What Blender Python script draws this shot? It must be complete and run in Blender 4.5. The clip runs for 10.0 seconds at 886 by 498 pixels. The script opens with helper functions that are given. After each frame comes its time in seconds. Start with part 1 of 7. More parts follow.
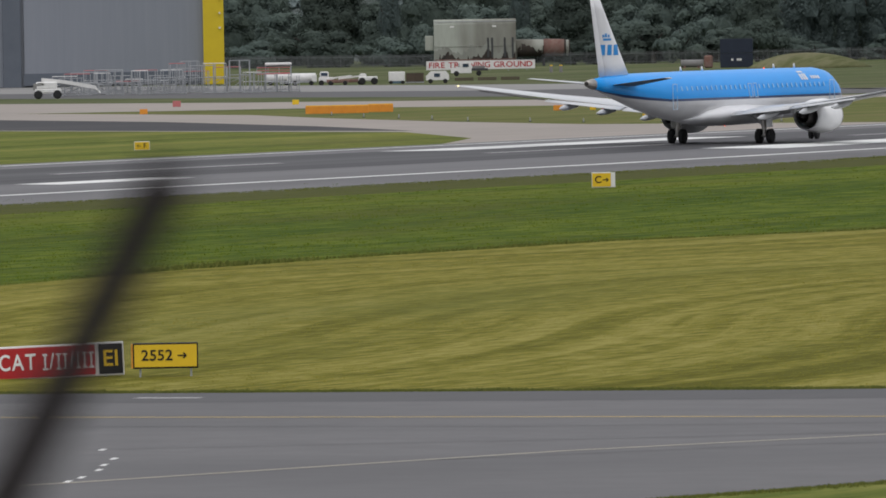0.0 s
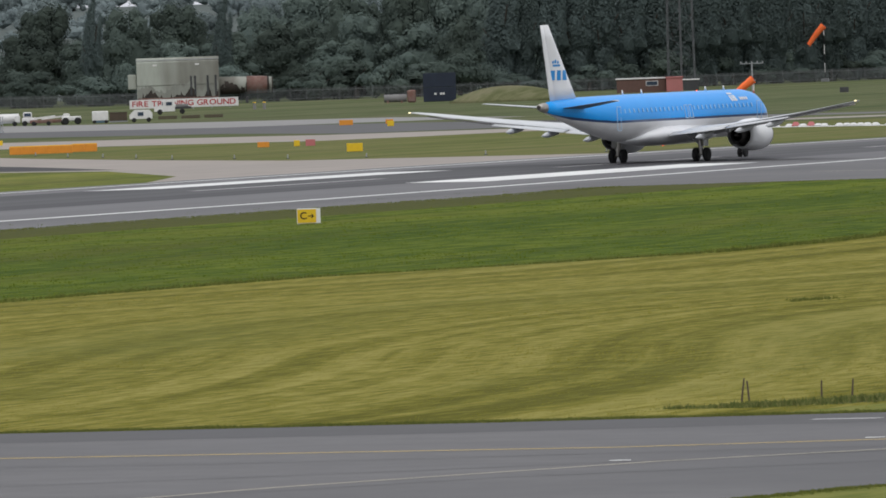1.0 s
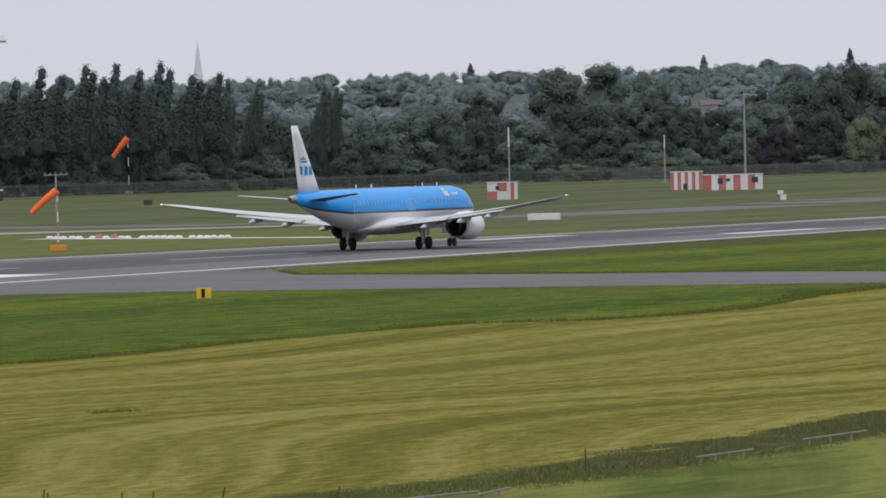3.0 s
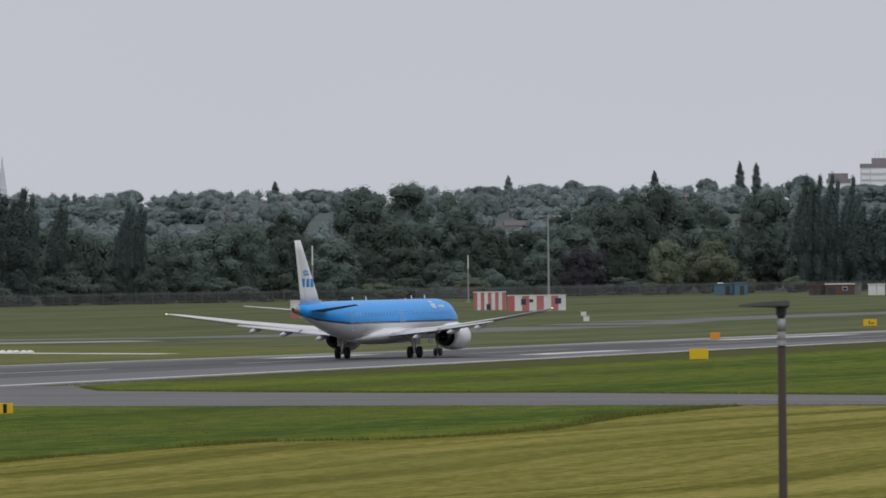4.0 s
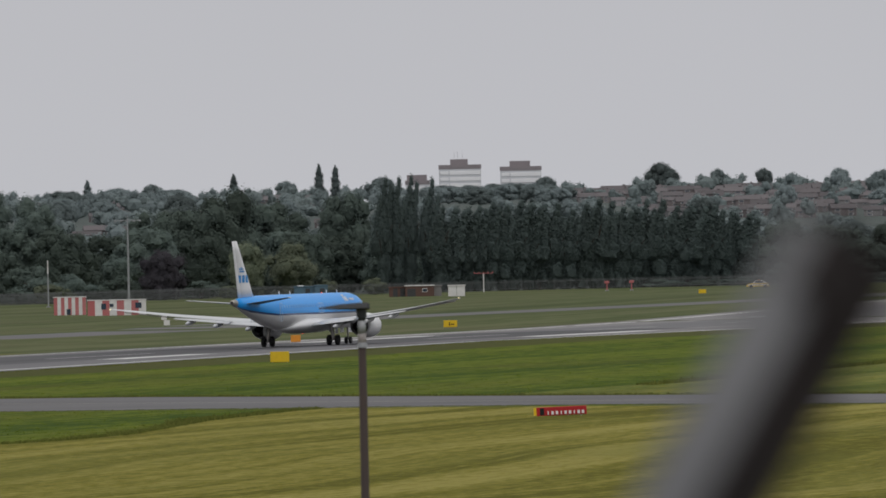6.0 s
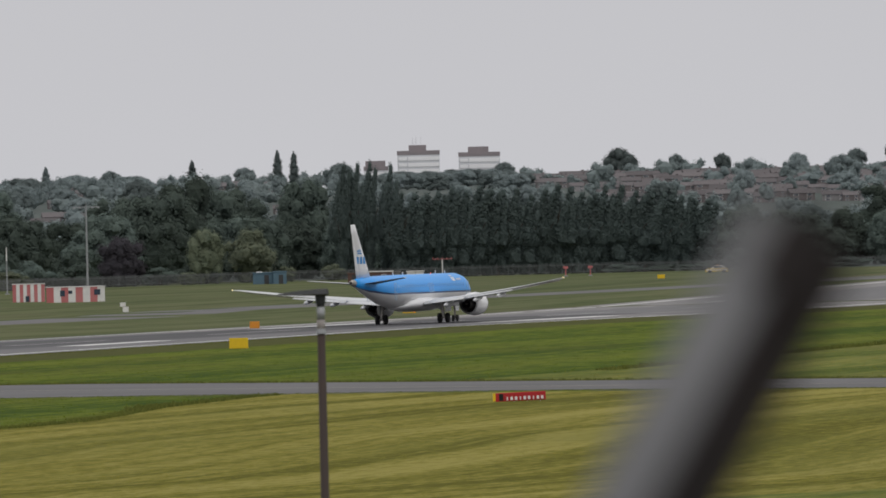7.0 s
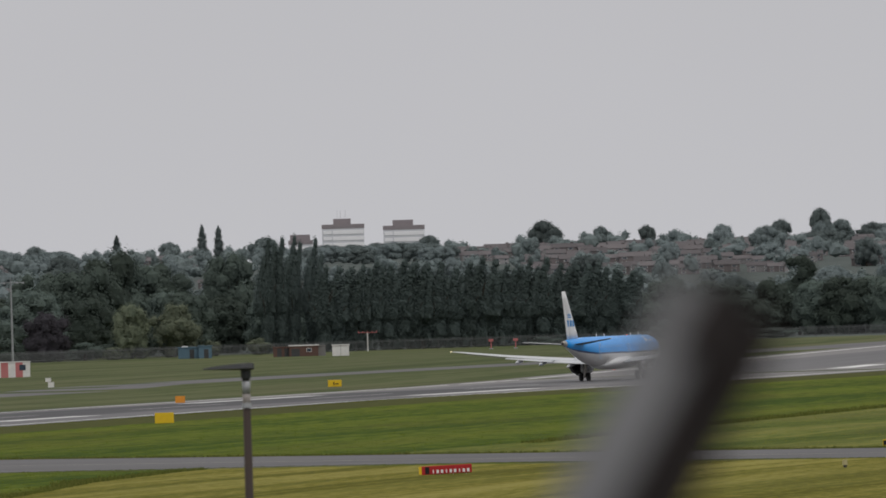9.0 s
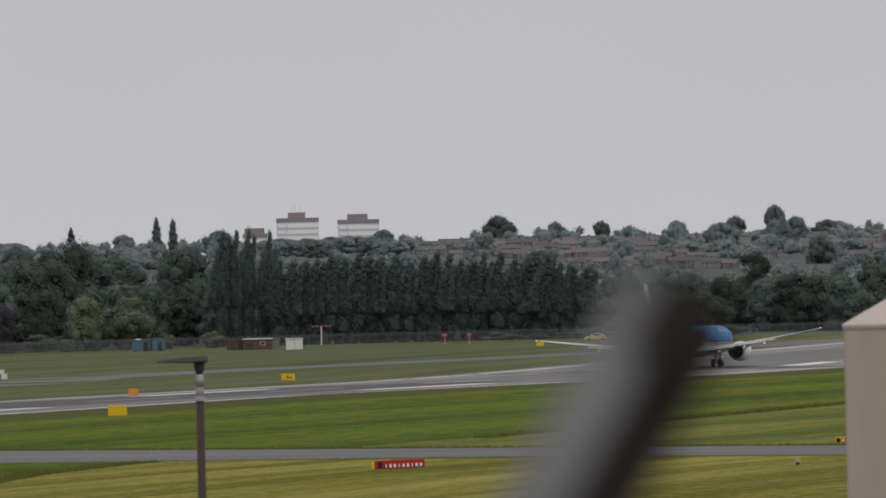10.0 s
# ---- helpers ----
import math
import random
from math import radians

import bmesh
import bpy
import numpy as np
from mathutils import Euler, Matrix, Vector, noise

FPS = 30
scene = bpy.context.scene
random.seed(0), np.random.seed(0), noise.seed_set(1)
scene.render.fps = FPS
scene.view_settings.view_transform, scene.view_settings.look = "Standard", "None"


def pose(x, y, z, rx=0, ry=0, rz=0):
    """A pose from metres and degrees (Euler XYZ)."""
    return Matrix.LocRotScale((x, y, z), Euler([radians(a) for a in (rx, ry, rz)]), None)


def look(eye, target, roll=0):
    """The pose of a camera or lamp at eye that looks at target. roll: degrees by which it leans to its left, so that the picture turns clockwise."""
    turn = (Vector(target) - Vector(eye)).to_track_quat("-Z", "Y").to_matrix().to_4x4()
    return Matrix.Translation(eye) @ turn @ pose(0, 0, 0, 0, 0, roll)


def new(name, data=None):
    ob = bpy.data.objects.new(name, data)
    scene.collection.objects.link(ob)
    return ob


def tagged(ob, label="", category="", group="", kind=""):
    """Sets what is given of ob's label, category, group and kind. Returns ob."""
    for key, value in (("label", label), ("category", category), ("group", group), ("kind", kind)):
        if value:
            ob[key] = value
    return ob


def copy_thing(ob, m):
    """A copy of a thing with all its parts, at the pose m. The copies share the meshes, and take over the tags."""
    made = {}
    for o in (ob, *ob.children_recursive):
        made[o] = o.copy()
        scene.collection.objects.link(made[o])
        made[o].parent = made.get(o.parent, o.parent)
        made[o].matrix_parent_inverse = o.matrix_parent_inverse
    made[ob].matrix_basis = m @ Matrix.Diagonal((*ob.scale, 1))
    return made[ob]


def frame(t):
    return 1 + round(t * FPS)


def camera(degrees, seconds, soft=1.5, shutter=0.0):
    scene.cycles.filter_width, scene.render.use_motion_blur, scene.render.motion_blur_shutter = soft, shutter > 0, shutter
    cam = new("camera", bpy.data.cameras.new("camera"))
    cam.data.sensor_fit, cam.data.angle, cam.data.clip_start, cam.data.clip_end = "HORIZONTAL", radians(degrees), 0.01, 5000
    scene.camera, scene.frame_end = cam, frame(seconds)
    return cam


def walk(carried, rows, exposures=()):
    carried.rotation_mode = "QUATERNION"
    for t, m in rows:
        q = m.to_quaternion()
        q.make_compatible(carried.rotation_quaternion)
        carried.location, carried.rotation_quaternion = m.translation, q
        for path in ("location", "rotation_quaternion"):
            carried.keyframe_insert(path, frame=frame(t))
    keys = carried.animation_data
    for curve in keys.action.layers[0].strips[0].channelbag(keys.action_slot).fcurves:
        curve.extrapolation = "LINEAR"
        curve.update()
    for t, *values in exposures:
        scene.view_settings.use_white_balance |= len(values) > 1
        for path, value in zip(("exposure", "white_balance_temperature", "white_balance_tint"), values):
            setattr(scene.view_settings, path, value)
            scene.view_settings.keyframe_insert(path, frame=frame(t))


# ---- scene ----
FOV = 5.39
EYE = (0.0, 0.0, 9.13)
cam = camera(FOV, 10.0, soft=1.7)
cam.data.dof.use_dof, cam.data.dof.focus_distance, cam.data.dof.aperture_fstop = True, 850.0, 15.0
# seconds, bearing to the right of the runway's heading, pitch, roll
PATH = [
    (0, -26.098, -1.421, -1.062),
    (0.5, -25.134, -1.155, -1.548),
    (1, -24.303, -1.247, -1.964),
    (1.5, -22.839, -1.427, -1.605),
    (2, -21.337, -1.403, -1.828),
    (2.5, -20.378, -1.013, -1.067),
    (2.7, -20.297, -0.876, -1.203),
    (3.8, -19.080, -0.112, -0.767),
    (4, -18.831, 0.019, -0.626),
    (4.5, -18.120, 0.236, -0.505),
    (5, -17.841, 0.234, -0.496),
    (5.5, -17.011, 0.279, -0.823),
    (6, -16.273, -0.001, -1.196),
    (6.2, -16.171, -0.117, -1.169),
    (7.3, -15.976, -0.072, -1.438),
    (7.5, -15.958, 0.005, -1.462),
    (8, -15.831, 0.137, -1.507),
    (8.5, -15.768, 0.289, -1.760),
    (9, -15.555, 0.341, -1.694),
    (9.5, -15.407, 0.284, -1.628),
    (10, -15.278, 0.301, -1.291),
]
walk(cam, [(t, pose(*EYE, 90 + p, 0, -a) @ pose(0, 0, 0, 0, 0, r)) for t, a, p, r in PATH],
     exposures=[(0, -0.12, 6400, 10), (1.2, 0.0, 6350, 9), (2.0, 0.0, 6300, 9), (2.7, -0.05, 6250, 9), (4.5, -0.43, 6380, 9.5), (6.2, -0.45, 6580, 9.5), (7.4, -0.27, 6650, 9.5), (8.0, -0.3, 6650, 9.5), (8.8, -0.43, 6650, 9.5), (10, -0.43, 6700, 9.5)])

# ---- light: an overcast sky, brighter overhead ----
SUN_EL, SUN_AZ = radians(52), radians(150)
world = bpy.data.worlds.new("overcast_sky")
scene.world = world
world.use_nodes = True
wn, wl = world.node_tree.nodes, world.node_tree.links
wn.clear()
sky = wn.new("ShaderNodeTexSky")
sky.sky_type, sky.sun_disc, sky.sun_elevation, sky.sun_rotation = "NISHITA", False, SUN_EL, SUN_AZ
sky_bg = wn.new("ShaderNodeBackground")
sky_bg.inputs[1].default_value = 0.06
wl.new(sky.outputs[0], sky_bg.inputs[0])
tc = wn.new("ShaderNodeTexCoord")
sep = wn.new("ShaderNodeSeparateXYZ")
wl.new(tc.outputs["Generated"], sep.inputs[0])
ramp = wn.new("ShaderNodeValToRGB")
ramp.color_ramp.elements[0].position, ramp.color_ramp.elements[0].color = 0.0, (0.72, 0.73, 0.785, 1)
ramp.color_ramp.elements[1].position, ramp.color_ramp.elements[1].color = 1.0, (1.3, 1.3, 1.33, 1)
mid_sky = ramp.color_ramp.elements.new(0.03)
mid_sky.color = (0.70, 0.705, 0.76, 1)
wl.new(sep.outputs[2], ramp.inputs[0])
cloud = wn.new("ShaderNodeTexNoise")
cloud.inputs["Scale"].default_value, cloud.inputs["Detail"].default_value = 9.0, 3.0
wl.new(tc.outputs["Generated"], cloud.inputs["Vector"])
cl_map = wn.new("ShaderNodeMapRange")
cl_map.inputs[3].default_value, cl_map.inputs[4].default_value = 0.93, 1.07
wl.new(cloud.outputs[0], cl_map.inputs[0])
cloud_bg = wn.new("ShaderNodeBackground")
wl.new(ramp.outputs[0], cloud_bg.inputs[0])
wl.new(cl_map.outputs[0], cloud_bg.inputs[1])
mixw = wn.new("ShaderNodeMixShader")
mixw.inputs[0].default_value = 0.93
wl.new(sky_bg.outputs[0], mixw.inputs[1])
wl.new(cloud_bg.outputs[0], mixw.inputs[2])
wout = wn.new("ShaderNodeOutputWorld")
wl.new(mixw.outputs[0], wout.inputs[0])
sun = new("sun", bpy.data.lights.new("sun", "SUN"))
sun.data.energy, sun.data.angle, sun.data.color = 0.9, radians(18), (1.0, 0.97, 0.92)
sun.matrix_basis = look((400 * math.sin(SUN_AZ), 400 * math.cos(SUN_AZ), 400 * math.tan(SUN_EL)), (0, 0, 0))


# ---- materials ----
def mat(name, c1, c2=None, scale=2.0, rough=0.7, metal=0.0, bump=0.15, big=0.12, stretch=(1, 1, 1), world_space=False, vary=0.0,
        c3=None, big_amount=0.35, emit=0.0, spec=0.3, coat=0.0):
    """A painted, grown or worn surface: fine noise between two colours, broad patches of a third, relief."""
    m = bpy.data.materials.new(name)
    m.use_nodes = True
    nt = m.node_tree
    n, l = nt.nodes, nt.links
    b = n["Principled BSDF"]
    b.inputs["Roughness"].default_value, b.inputs["Metallic"].default_value = rough, metal
    b.inputs["Specular IOR Level"].default_value = spec
    b.inputs["Coat Weight"].default_value = coat
    c2 = c2 or tuple(min(1, v * 0.78) for v in c1)
    c3 = c3 or tuple(v * 0.7 for v in c1)
    if world_space:
        src = n.new("ShaderNodeNewGeometry").outputs["Position"]
    else:
        src = n.new("ShaderNodeTexCoord").outputs["Object"]
    mp = n.new("ShaderNodeMapping")
    mp.inputs["Scale"].default_value = stretch
    l.new(src, mp.inputs[0])
    fine = n.new("ShaderNodeTexNoise")
    fine.inputs["Scale"].default_value, fine.inputs["Detail"].default_value, fine.inputs["Roughness"].default_value = scale, 5, 0.65
    broad = n.new("ShaderNodeTexNoise")
    broad.inputs["Scale"].default_value, broad.inputs["Detail"].default_value = scale * big, 3
    l.new(mp.outputs[0], fine.inputs[0])
    l.new(mp.outputs[0], broad.inputs[0])
    r1 = n.new("ShaderNodeValToRGB")
    r1.color_ramp.elements[0].position, r1.color_ramp.elements[1].position = 0.3, 0.7
    r1.color_ramp.elements[0].color, r1.color_ramp.elements[1].color = (*c1, 1), (*c2, 1)
    l.new(fine.outputs[0], r1.inputs[0])
    r2 = n.new("ShaderNodeMapRange")
    r2.inputs[1].default_value, r2.inputs[2].default_value, r2.inputs[4].default_value = 0.4, 0.7, big_amount
    l.new(broad.outputs[0], r2.inputs[0])
    mx = n.new("ShaderNodeMix")
    mx.data_type = "RGBA"
    l.new(r2.outputs[0], mx.inputs[0])
    l.new(r1.outputs[0], mx.inputs[6])
    mx.inputs[7].default_value = (*c3, 1)
    col = mx.outputs[2]
    if vary:
        oi = n.new("ShaderNodeObjectInfo")
        hs = n.new("ShaderNodeHueSaturation")
        va = n.new("ShaderNodeMapRange")
        va.inputs[3].default_value, va.inputs[4].default_value = 1 - vary, 1 + vary
        hu = n.new("ShaderNodeMapRange")
        hu.inputs[3].default_value, hu.inputs[4].default_value = 0.5 - vary * 0.06, 0.5 + vary * 0.05
        l.new(oi.outputs["Random"], va.inputs[0])
        l.new(oi.outputs["Random"], hu.inputs[0])
        l.new(va.outputs[0], hs.inputs["Value"])
        l.new(hu.outputs[0], hs.inputs["Hue"])
        l.new(col, hs.inputs["Color"])
        col = hs.outputs[0]
    l.new(col, b.inputs["Base Color"])
    if bump:
        bp = n.new("ShaderNodeBump")
        bp.inputs["Strength"].default_value, bp.inputs["Distance"].default_value = bump, 0.05
        l.new(fine.outputs[0], bp.inputs["Height"])
        l.new(bp.outputs[0], b.inputs["Normal"])
    if emit:
        b.inputs["Emission Color"].default_value = (*c1, 1)
        b.inputs["Emission Strength"].default_value = emit
    return m


M = {}
def grass(name, dark, mid, light, dry, lane=0.16, streak=0.5, dry_amount=0.5, swaths=0.5, fine=1.6):
    """Grass cut in long curving swaths: broad lanes, thin streaks of dry clippings, worn patches and fine blades."""
    m = bpy.data.materials.new(name)
    m.use_nodes = True
    n, l = m.node_tree.nodes, m.node_tree.links
    b = n["Principled BSDF"]
    b.inputs["Roughness"].default_value, b.inputs["Specular IOR Level"].default_value = 0.95, 0.05
    xyz = n.new("ShaderNodeSeparateXYZ")
    pos = n.new("ShaderNodeNewGeometry").outputs["Position"]
    l.new(pos, xyz.inputs[0])

    def noise_of(vector, scale, detail, rough=0.6):
        t = n.new("ShaderNodeTexNoise")
        t.inputs["Scale"].default_value, t.inputs["Detail"].default_value, t.inputs["Roughness"].default_value = scale, detail, rough
        l.new(vector, t.inputs["Vector"])
        return t.outputs[0]

    def maths(op, x, y):
        t = n.new("ShaderNodeMath")
        t.operation = op
        for i, v in enumerate((x, y)):
            if isinstance(v, (int, float)):
                t.inputs[i].default_value = v
            else:
                l.new(v, t.inputs[i])
        return t.outputs[0]

    def span(x, a0, a1, b0, b1, smooth=False):
        t = n.new("ShaderNodeMapRange")
        t.interpolation_type = "SMOOTHSTEP" if smooth else "LINEAR"
        for i, v in enumerate((a0, a1, b0, b1)):
            t.inputs[i + 1].default_value = v
        l.new(x, t.inputs[0])
        return t.outputs[0]

    def blend(fac, x, colour):
        t = n.new("ShaderNodeMix")
        t.data_type = "RGBA"
        l.new(fac, t.inputs[0])
        l.new(x, t.inputs[6])
        t.inputs[7].default_value = (*colour, 1)
        return t.outputs[2]

    # the lanes bend first one way, then the other, along the field
    u = maths("ADD", xyz.outputs[0], span(xyz.outputs[1], 205, 292, 0, 20, True))
    u = maths("SUBTRACT", u, span(xyz.outputs[1], 288, 345, 0, 9, True))
    u = maths("ADD", u, span(xyz.outputs[1], 340, 430, 0, 7, True))
    u = maths("ADD", u, maths("MULTIPLY", noise_of(pos, 0.014, 1), 7.0))
    lanes = n.new("ShaderNodeCombineXYZ")
    l.new(u, lanes.inputs[0])
    l.new(maths("MULTIPLY", xyz.outputs[1], 0.016), lanes.inputs[1])
    broad = noise_of(lanes.outputs[0], lane, 2)
    thin = noise_of(lanes.outputs[0], lane * 4.5, 4, 0.7)
    tall = n.new("ShaderNodeMapping")
    tall.inputs["Scale"].default_value = (1, 0.16, 1)
    l.new(pos, tall.inputs[0])
    blades = noise_of(tall.outputs[0], fine, 6, 0.72)
    plots = n.new("ShaderNodeCombineXYZ")
    l.new(u, plots.inputs[0])
    l.new(maths("MULTIPLY", xyz.outputs[1], 0.22), plots.inputs[1])
    patch = noise_of(plots.outputs[0], 0.075, 5, 0.68)
    base = n.new("ShaderNodeValToRGB")
    e = base.color_ramp.elements
    e[0].position, e[0].color, e[1].position, e[1].color = 0.30, (*dark, 1), 0.68, (*light, 1)
    k = e.new(0.5)
    k.color = (*mid, 1)
    mixed = maths("ADD", maths("MULTIPLY", broad, swaths), maths("MULTIPLY", thin, streak * 0.6))
    mixed = maths("ADD", mixed, maths("MULTIPLY", blades, 1.0 - swaths - streak * 0.6))
    l.new(span(mixed, 0.37, 0.63, 0.1, 0.9), base.inputs[0])
    col = base.outputs[0]
    col = blend(span(patch, 0.48, 0.72, 0, dry_amount), col, dry)
    col = blend(span(thin, 0.6, 0.78, 0, streak), col, light)
    l.new(col, b.inputs["Base Color"])
    bp = n.new("ShaderNodeBump")
    bp.inputs["Strength"].default_value, bp.inputs["Distance"].default_value = 0.5, 0.06
    l.new(blades, bp.inputs["Height"])
    l.new(bp.outputs[0], b.inputs["Normal"])
    return m


M["long_grass"] = grass("long_grass", (0.030, 0.057, 0.003), (0.066, 0.097, 0.006), (0.112, 0.134, 0.013), (0.092, 0.088, 0.017), 0.07, 0.3, 0.6, 0.3, 1.0)
M["mown_grass"] = grass("mown_grass", (0.080, 0.078, 0.007), (0.148, 0.136, 0.019), (0.236, 0.210, 0.054), (0.112, 0.118, 0.024), 0.21, 0.34, 0.5, 0.36, 2.4)
M["rough_grass"] = mat("rough_olive_grass", (0.076, 0.079, 0.022), (0.055, 0.062, 0.015), 0.7, 0.95, bump=0.5, world_space=True, stretch=(1.0, 0.3, 1), big=0.08, spec=0.05)
M["verge_grass"] = grass("verge_grass", (0.058, 0.082, 0.011), (0.103, 0.123, 0.022), (0.162, 0.166, 0.040), (0.135, 0.12, 0.040), 0.1, 0.4, 0.6, 0.35, 1.0)
M["far_grass"] = grass("far_grass", (0.050, 0.068, 0.024), (0.076, 0.093, 0.037), (0.108, 0.114, 0.055), (0.118, 0.106, 0.062), 0.05, 0.4, 0.6, 0.4, 0.25)
# Grey-green toned to the far leaves, whose colour holds painted haze.
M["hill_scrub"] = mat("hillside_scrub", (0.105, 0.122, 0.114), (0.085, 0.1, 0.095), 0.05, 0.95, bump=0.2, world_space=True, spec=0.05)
M["runway"] = mat("runway_asphalt", (0.134, 0.131, 0.134), (0.108, 0.106, 0.109), 0.6, 0.75, bump=0.1, world_space=True, stretch=(1, 0.06, 1), big=0.2, c3=(0.09, 0.088, 0.09), big_amount=0.6)
M["rubber"] = mat("tyre_rubber_on_asphalt", (0.052, 0.051, 0.054), (0.036, 0.035, 0.038), 0.7, 0.78, bump=0.1, world_space=True, stretch=(1, 0.02, 1), big=0.35, c3=(0.088, 0.086, 0.089), big_amount=0.7)
M["taxi"] = mat("taxiway_asphalt", (0.126, 0.122, 0.123), (0.102, 0.099, 0.100), 1.6, 0.8, bump=0.12, world_space=True, stretch=(0.35, 0.5, 1), big=0.09, c3=(0.072, 0.071, 0.073), big_amount=0.65)
M["old_asphalt"] = mat("old_asphalt", (0.085, 0.083, 0.085), (0.07, 0.068, 0.07), 0.4, 0.8, bump=0.1, world_space=True, stretch=(1, 0.3, 1))
M["concrete"] = mat("pale_concrete", (0.30, 0.265, 0.235), (0.25, 0.22, 0.195), 0.3, 0.85, bump=0.1, world_space=True, stretch=(1, 0.3, 1), c3=(0.21, 0.19, 0.17))
M["apron"] = mat("apron_concrete", (0.24, 0.235, 0.225), (0.2, 0.195, 0.19), 0.3, 0.85, bump=0.1, world_space=True)
M["white_line"] = mat("white_marking", (0.74, 0.74, 0.72), (0.6, 0.6, 0.58), 0.7, 0.7, bump=0.05, world_space=True, stretch=(1, 0.2, 1), c3=(0.42, 0.42, 0.42), big=0.3, big_amount=0.5)
M["worn_line"] = mat("worn_white_marking", (0.42, 0.41, 0.4), (0.3, 0.3, 0.3), 0.7, 0.7, bump=0.05, world_space=True)
M["tar"] = mat("tar_seam", (0.075, 0.075, 0.077), (0.09, 0.09, 0.092), 2, 0.7, bump=0.05, world_space=True)
M["yellow_line"] = mat("yellow_marking", (0.50, 0.36, 0.12), (0.42, 0.32, 0.14), 1.2, 0.7, bump=0.05, world_space=True)
M["faded_line"] = mat("faded_marking", (0.36, 0.32, 0.25), (0.28, 0.26, 0.22), 1.2, 0.7, bump=0.05, world_space=True)


# ---- mesh helpers ----
def part(name, bm, material, parent=None, label="", smooth=False):
    """Links a bmesh as one mesh object, under parent where one is given."""
    me = bpy.data.meshes.new(name)
    bm.normal_update()
    bm.to_mesh(me)
    bm.free()
    for m in material if isinstance(material, (list, tuple)) else [material]:
        me.materials.append(m)
    if smooth:
        me.polygons.foreach_set("use_smooth", [True] * len(me.polygons))
    ob = new(name, me)
    if parent:
        ob.parent = parent
    if label:
        ob["label"] = label
    return ob


def again(ob, parent, m):
    """The same piece once more under parent, sharing its mesh."""
    o = new(ob.name.split(".")[0], ob.data)
    o.parent = parent
    o.matrix_basis = m
    if "label" in ob:
        o["label"] = ob["label"]
    return o


def thing(name, x, y, z=0.0, turn=0.0, label="", category="", group="", kind=""):
    ob = new(name)
    ob.matrix_basis = pose(x, y, z, 0, 0, turn)
    return tagged(ob, label, category, group, kind)


def box(cx, cy, cz, sx, sy, sz, bevel=0.0, bm=None):
    bm = bm or bmesh.new()
    made = bmesh.ops.create_cube(bm, size=1, matrix=Matrix.Translation((cx, cy, cz)) @ Matrix.Diagonal((sx, sy, sz, 1)))
    if bevel:
        edges = list({e for v in made["verts"] for e in v.link_edges})
        bmesh.ops.bevel(bm, geom=edges, offset=bevel, segments=1, affect="EDGES")
    return bm


def rod(p0, p1, r0, r1=None, n=8, bm=None, caps=True):
    bm = bm or bmesh.new()
    p0, p1 = Vector(p0), Vector(p1)
    q = (p1 - p0).to_track_quat("Z", "Y").to_matrix().to_4x4()
    bmesh.ops.create_cone(bm, cap_ends=caps, segments=n, radius1=r0, radius2=r0 if r1 is None else r1, depth=(p1 - p0).length,
                          matrix=Matrix.Translation((p0 + p1) / 2) @ q)
    return bm


def loft(rings, bm=None, close=True, caps=True, mats=None):
    """Skins rings of equally many points; mats gives the material index of each strip round the ring."""
    bm = bm or bmesh.new()
    vs = [[bm.verts.new(p) for p in r] for r in rings]
    n = len(rings[0])
    for a, b in zip(vs, vs[1:]):
        for i in range(n if close else n - 1):
            f = bm.faces.new((a[i], a[(i + 1) % n], b[(i + 1) % n], b[i]))
            f.smooth = n > 8
            if mats:
                f.material_index = mats[i]
    if caps and close:
        for r in (vs[0], vs[-1]):
            try:
                bm.faces.new(r)
            except ValueError:
                pass
    bmesh.ops.recalc_face_normals(bm, faces=bm.faces)
    return bm


def at(bearing, d):
    """A place d metres off on a bearing to the right of the runway's heading."""
    return d * math.sin(radians(bearing)), d * math.cos(radians(bearing))


# ---- ground: one sheet, with the runway's slight twist and the hill beyond ----
RW = -270.0


def tilt(y, near):
    """Cross slope of the runway, on the side towards the terrace or away from it."""
    table = ((530, -.012), (850, .012), (985, .0)) if near else ((530, .0035), (690, .002), (850, .012), (1040, .010), (1100, .0))
    return float(np.interp(y, [p[0] for p in table], [p[1] for p in table]))


def rise(x, y):
    """Height of the ground."""
    d = x - RW
    c = tilt(y, d > 0)
    g = max(-30.0, min(30.0, d)) * max(0.0, min(1.0, (80 - abs(d)) / 50))
    z = c * g
    # the far end of the runway climbs a little
    k = max(0.0, min(1.0, (x + 430) / 120)) * max(0.0, min(1.0, (-150 - x) / 90))
    z += 0.0085 * max(0.0, min(290.0, y - 1090)) * k * max(0.0, min(1.0, (1750 - y) / 350))
    r = math.hypot(x, y)
    if r > 2250:
        k = min(1.0, (r - 2250) / 1950)
        z += 30 * k * k * (3 - 2 * k) * (1 + 0.04 * math.sin(x * 0.006 + 1.0))
    return z


XL = sorted({*range(-4000, 2001, 250), *range(-700, -349, 50), *range(-350, -189, 10), *range(-190, 101, 30)})
YL = sorted({*range(-600, 400, 50), *range(400, 1000, 10), *range(1000, 1500, 25), *range(1500, 2000, 50), *range(2000, 5001, 150)})


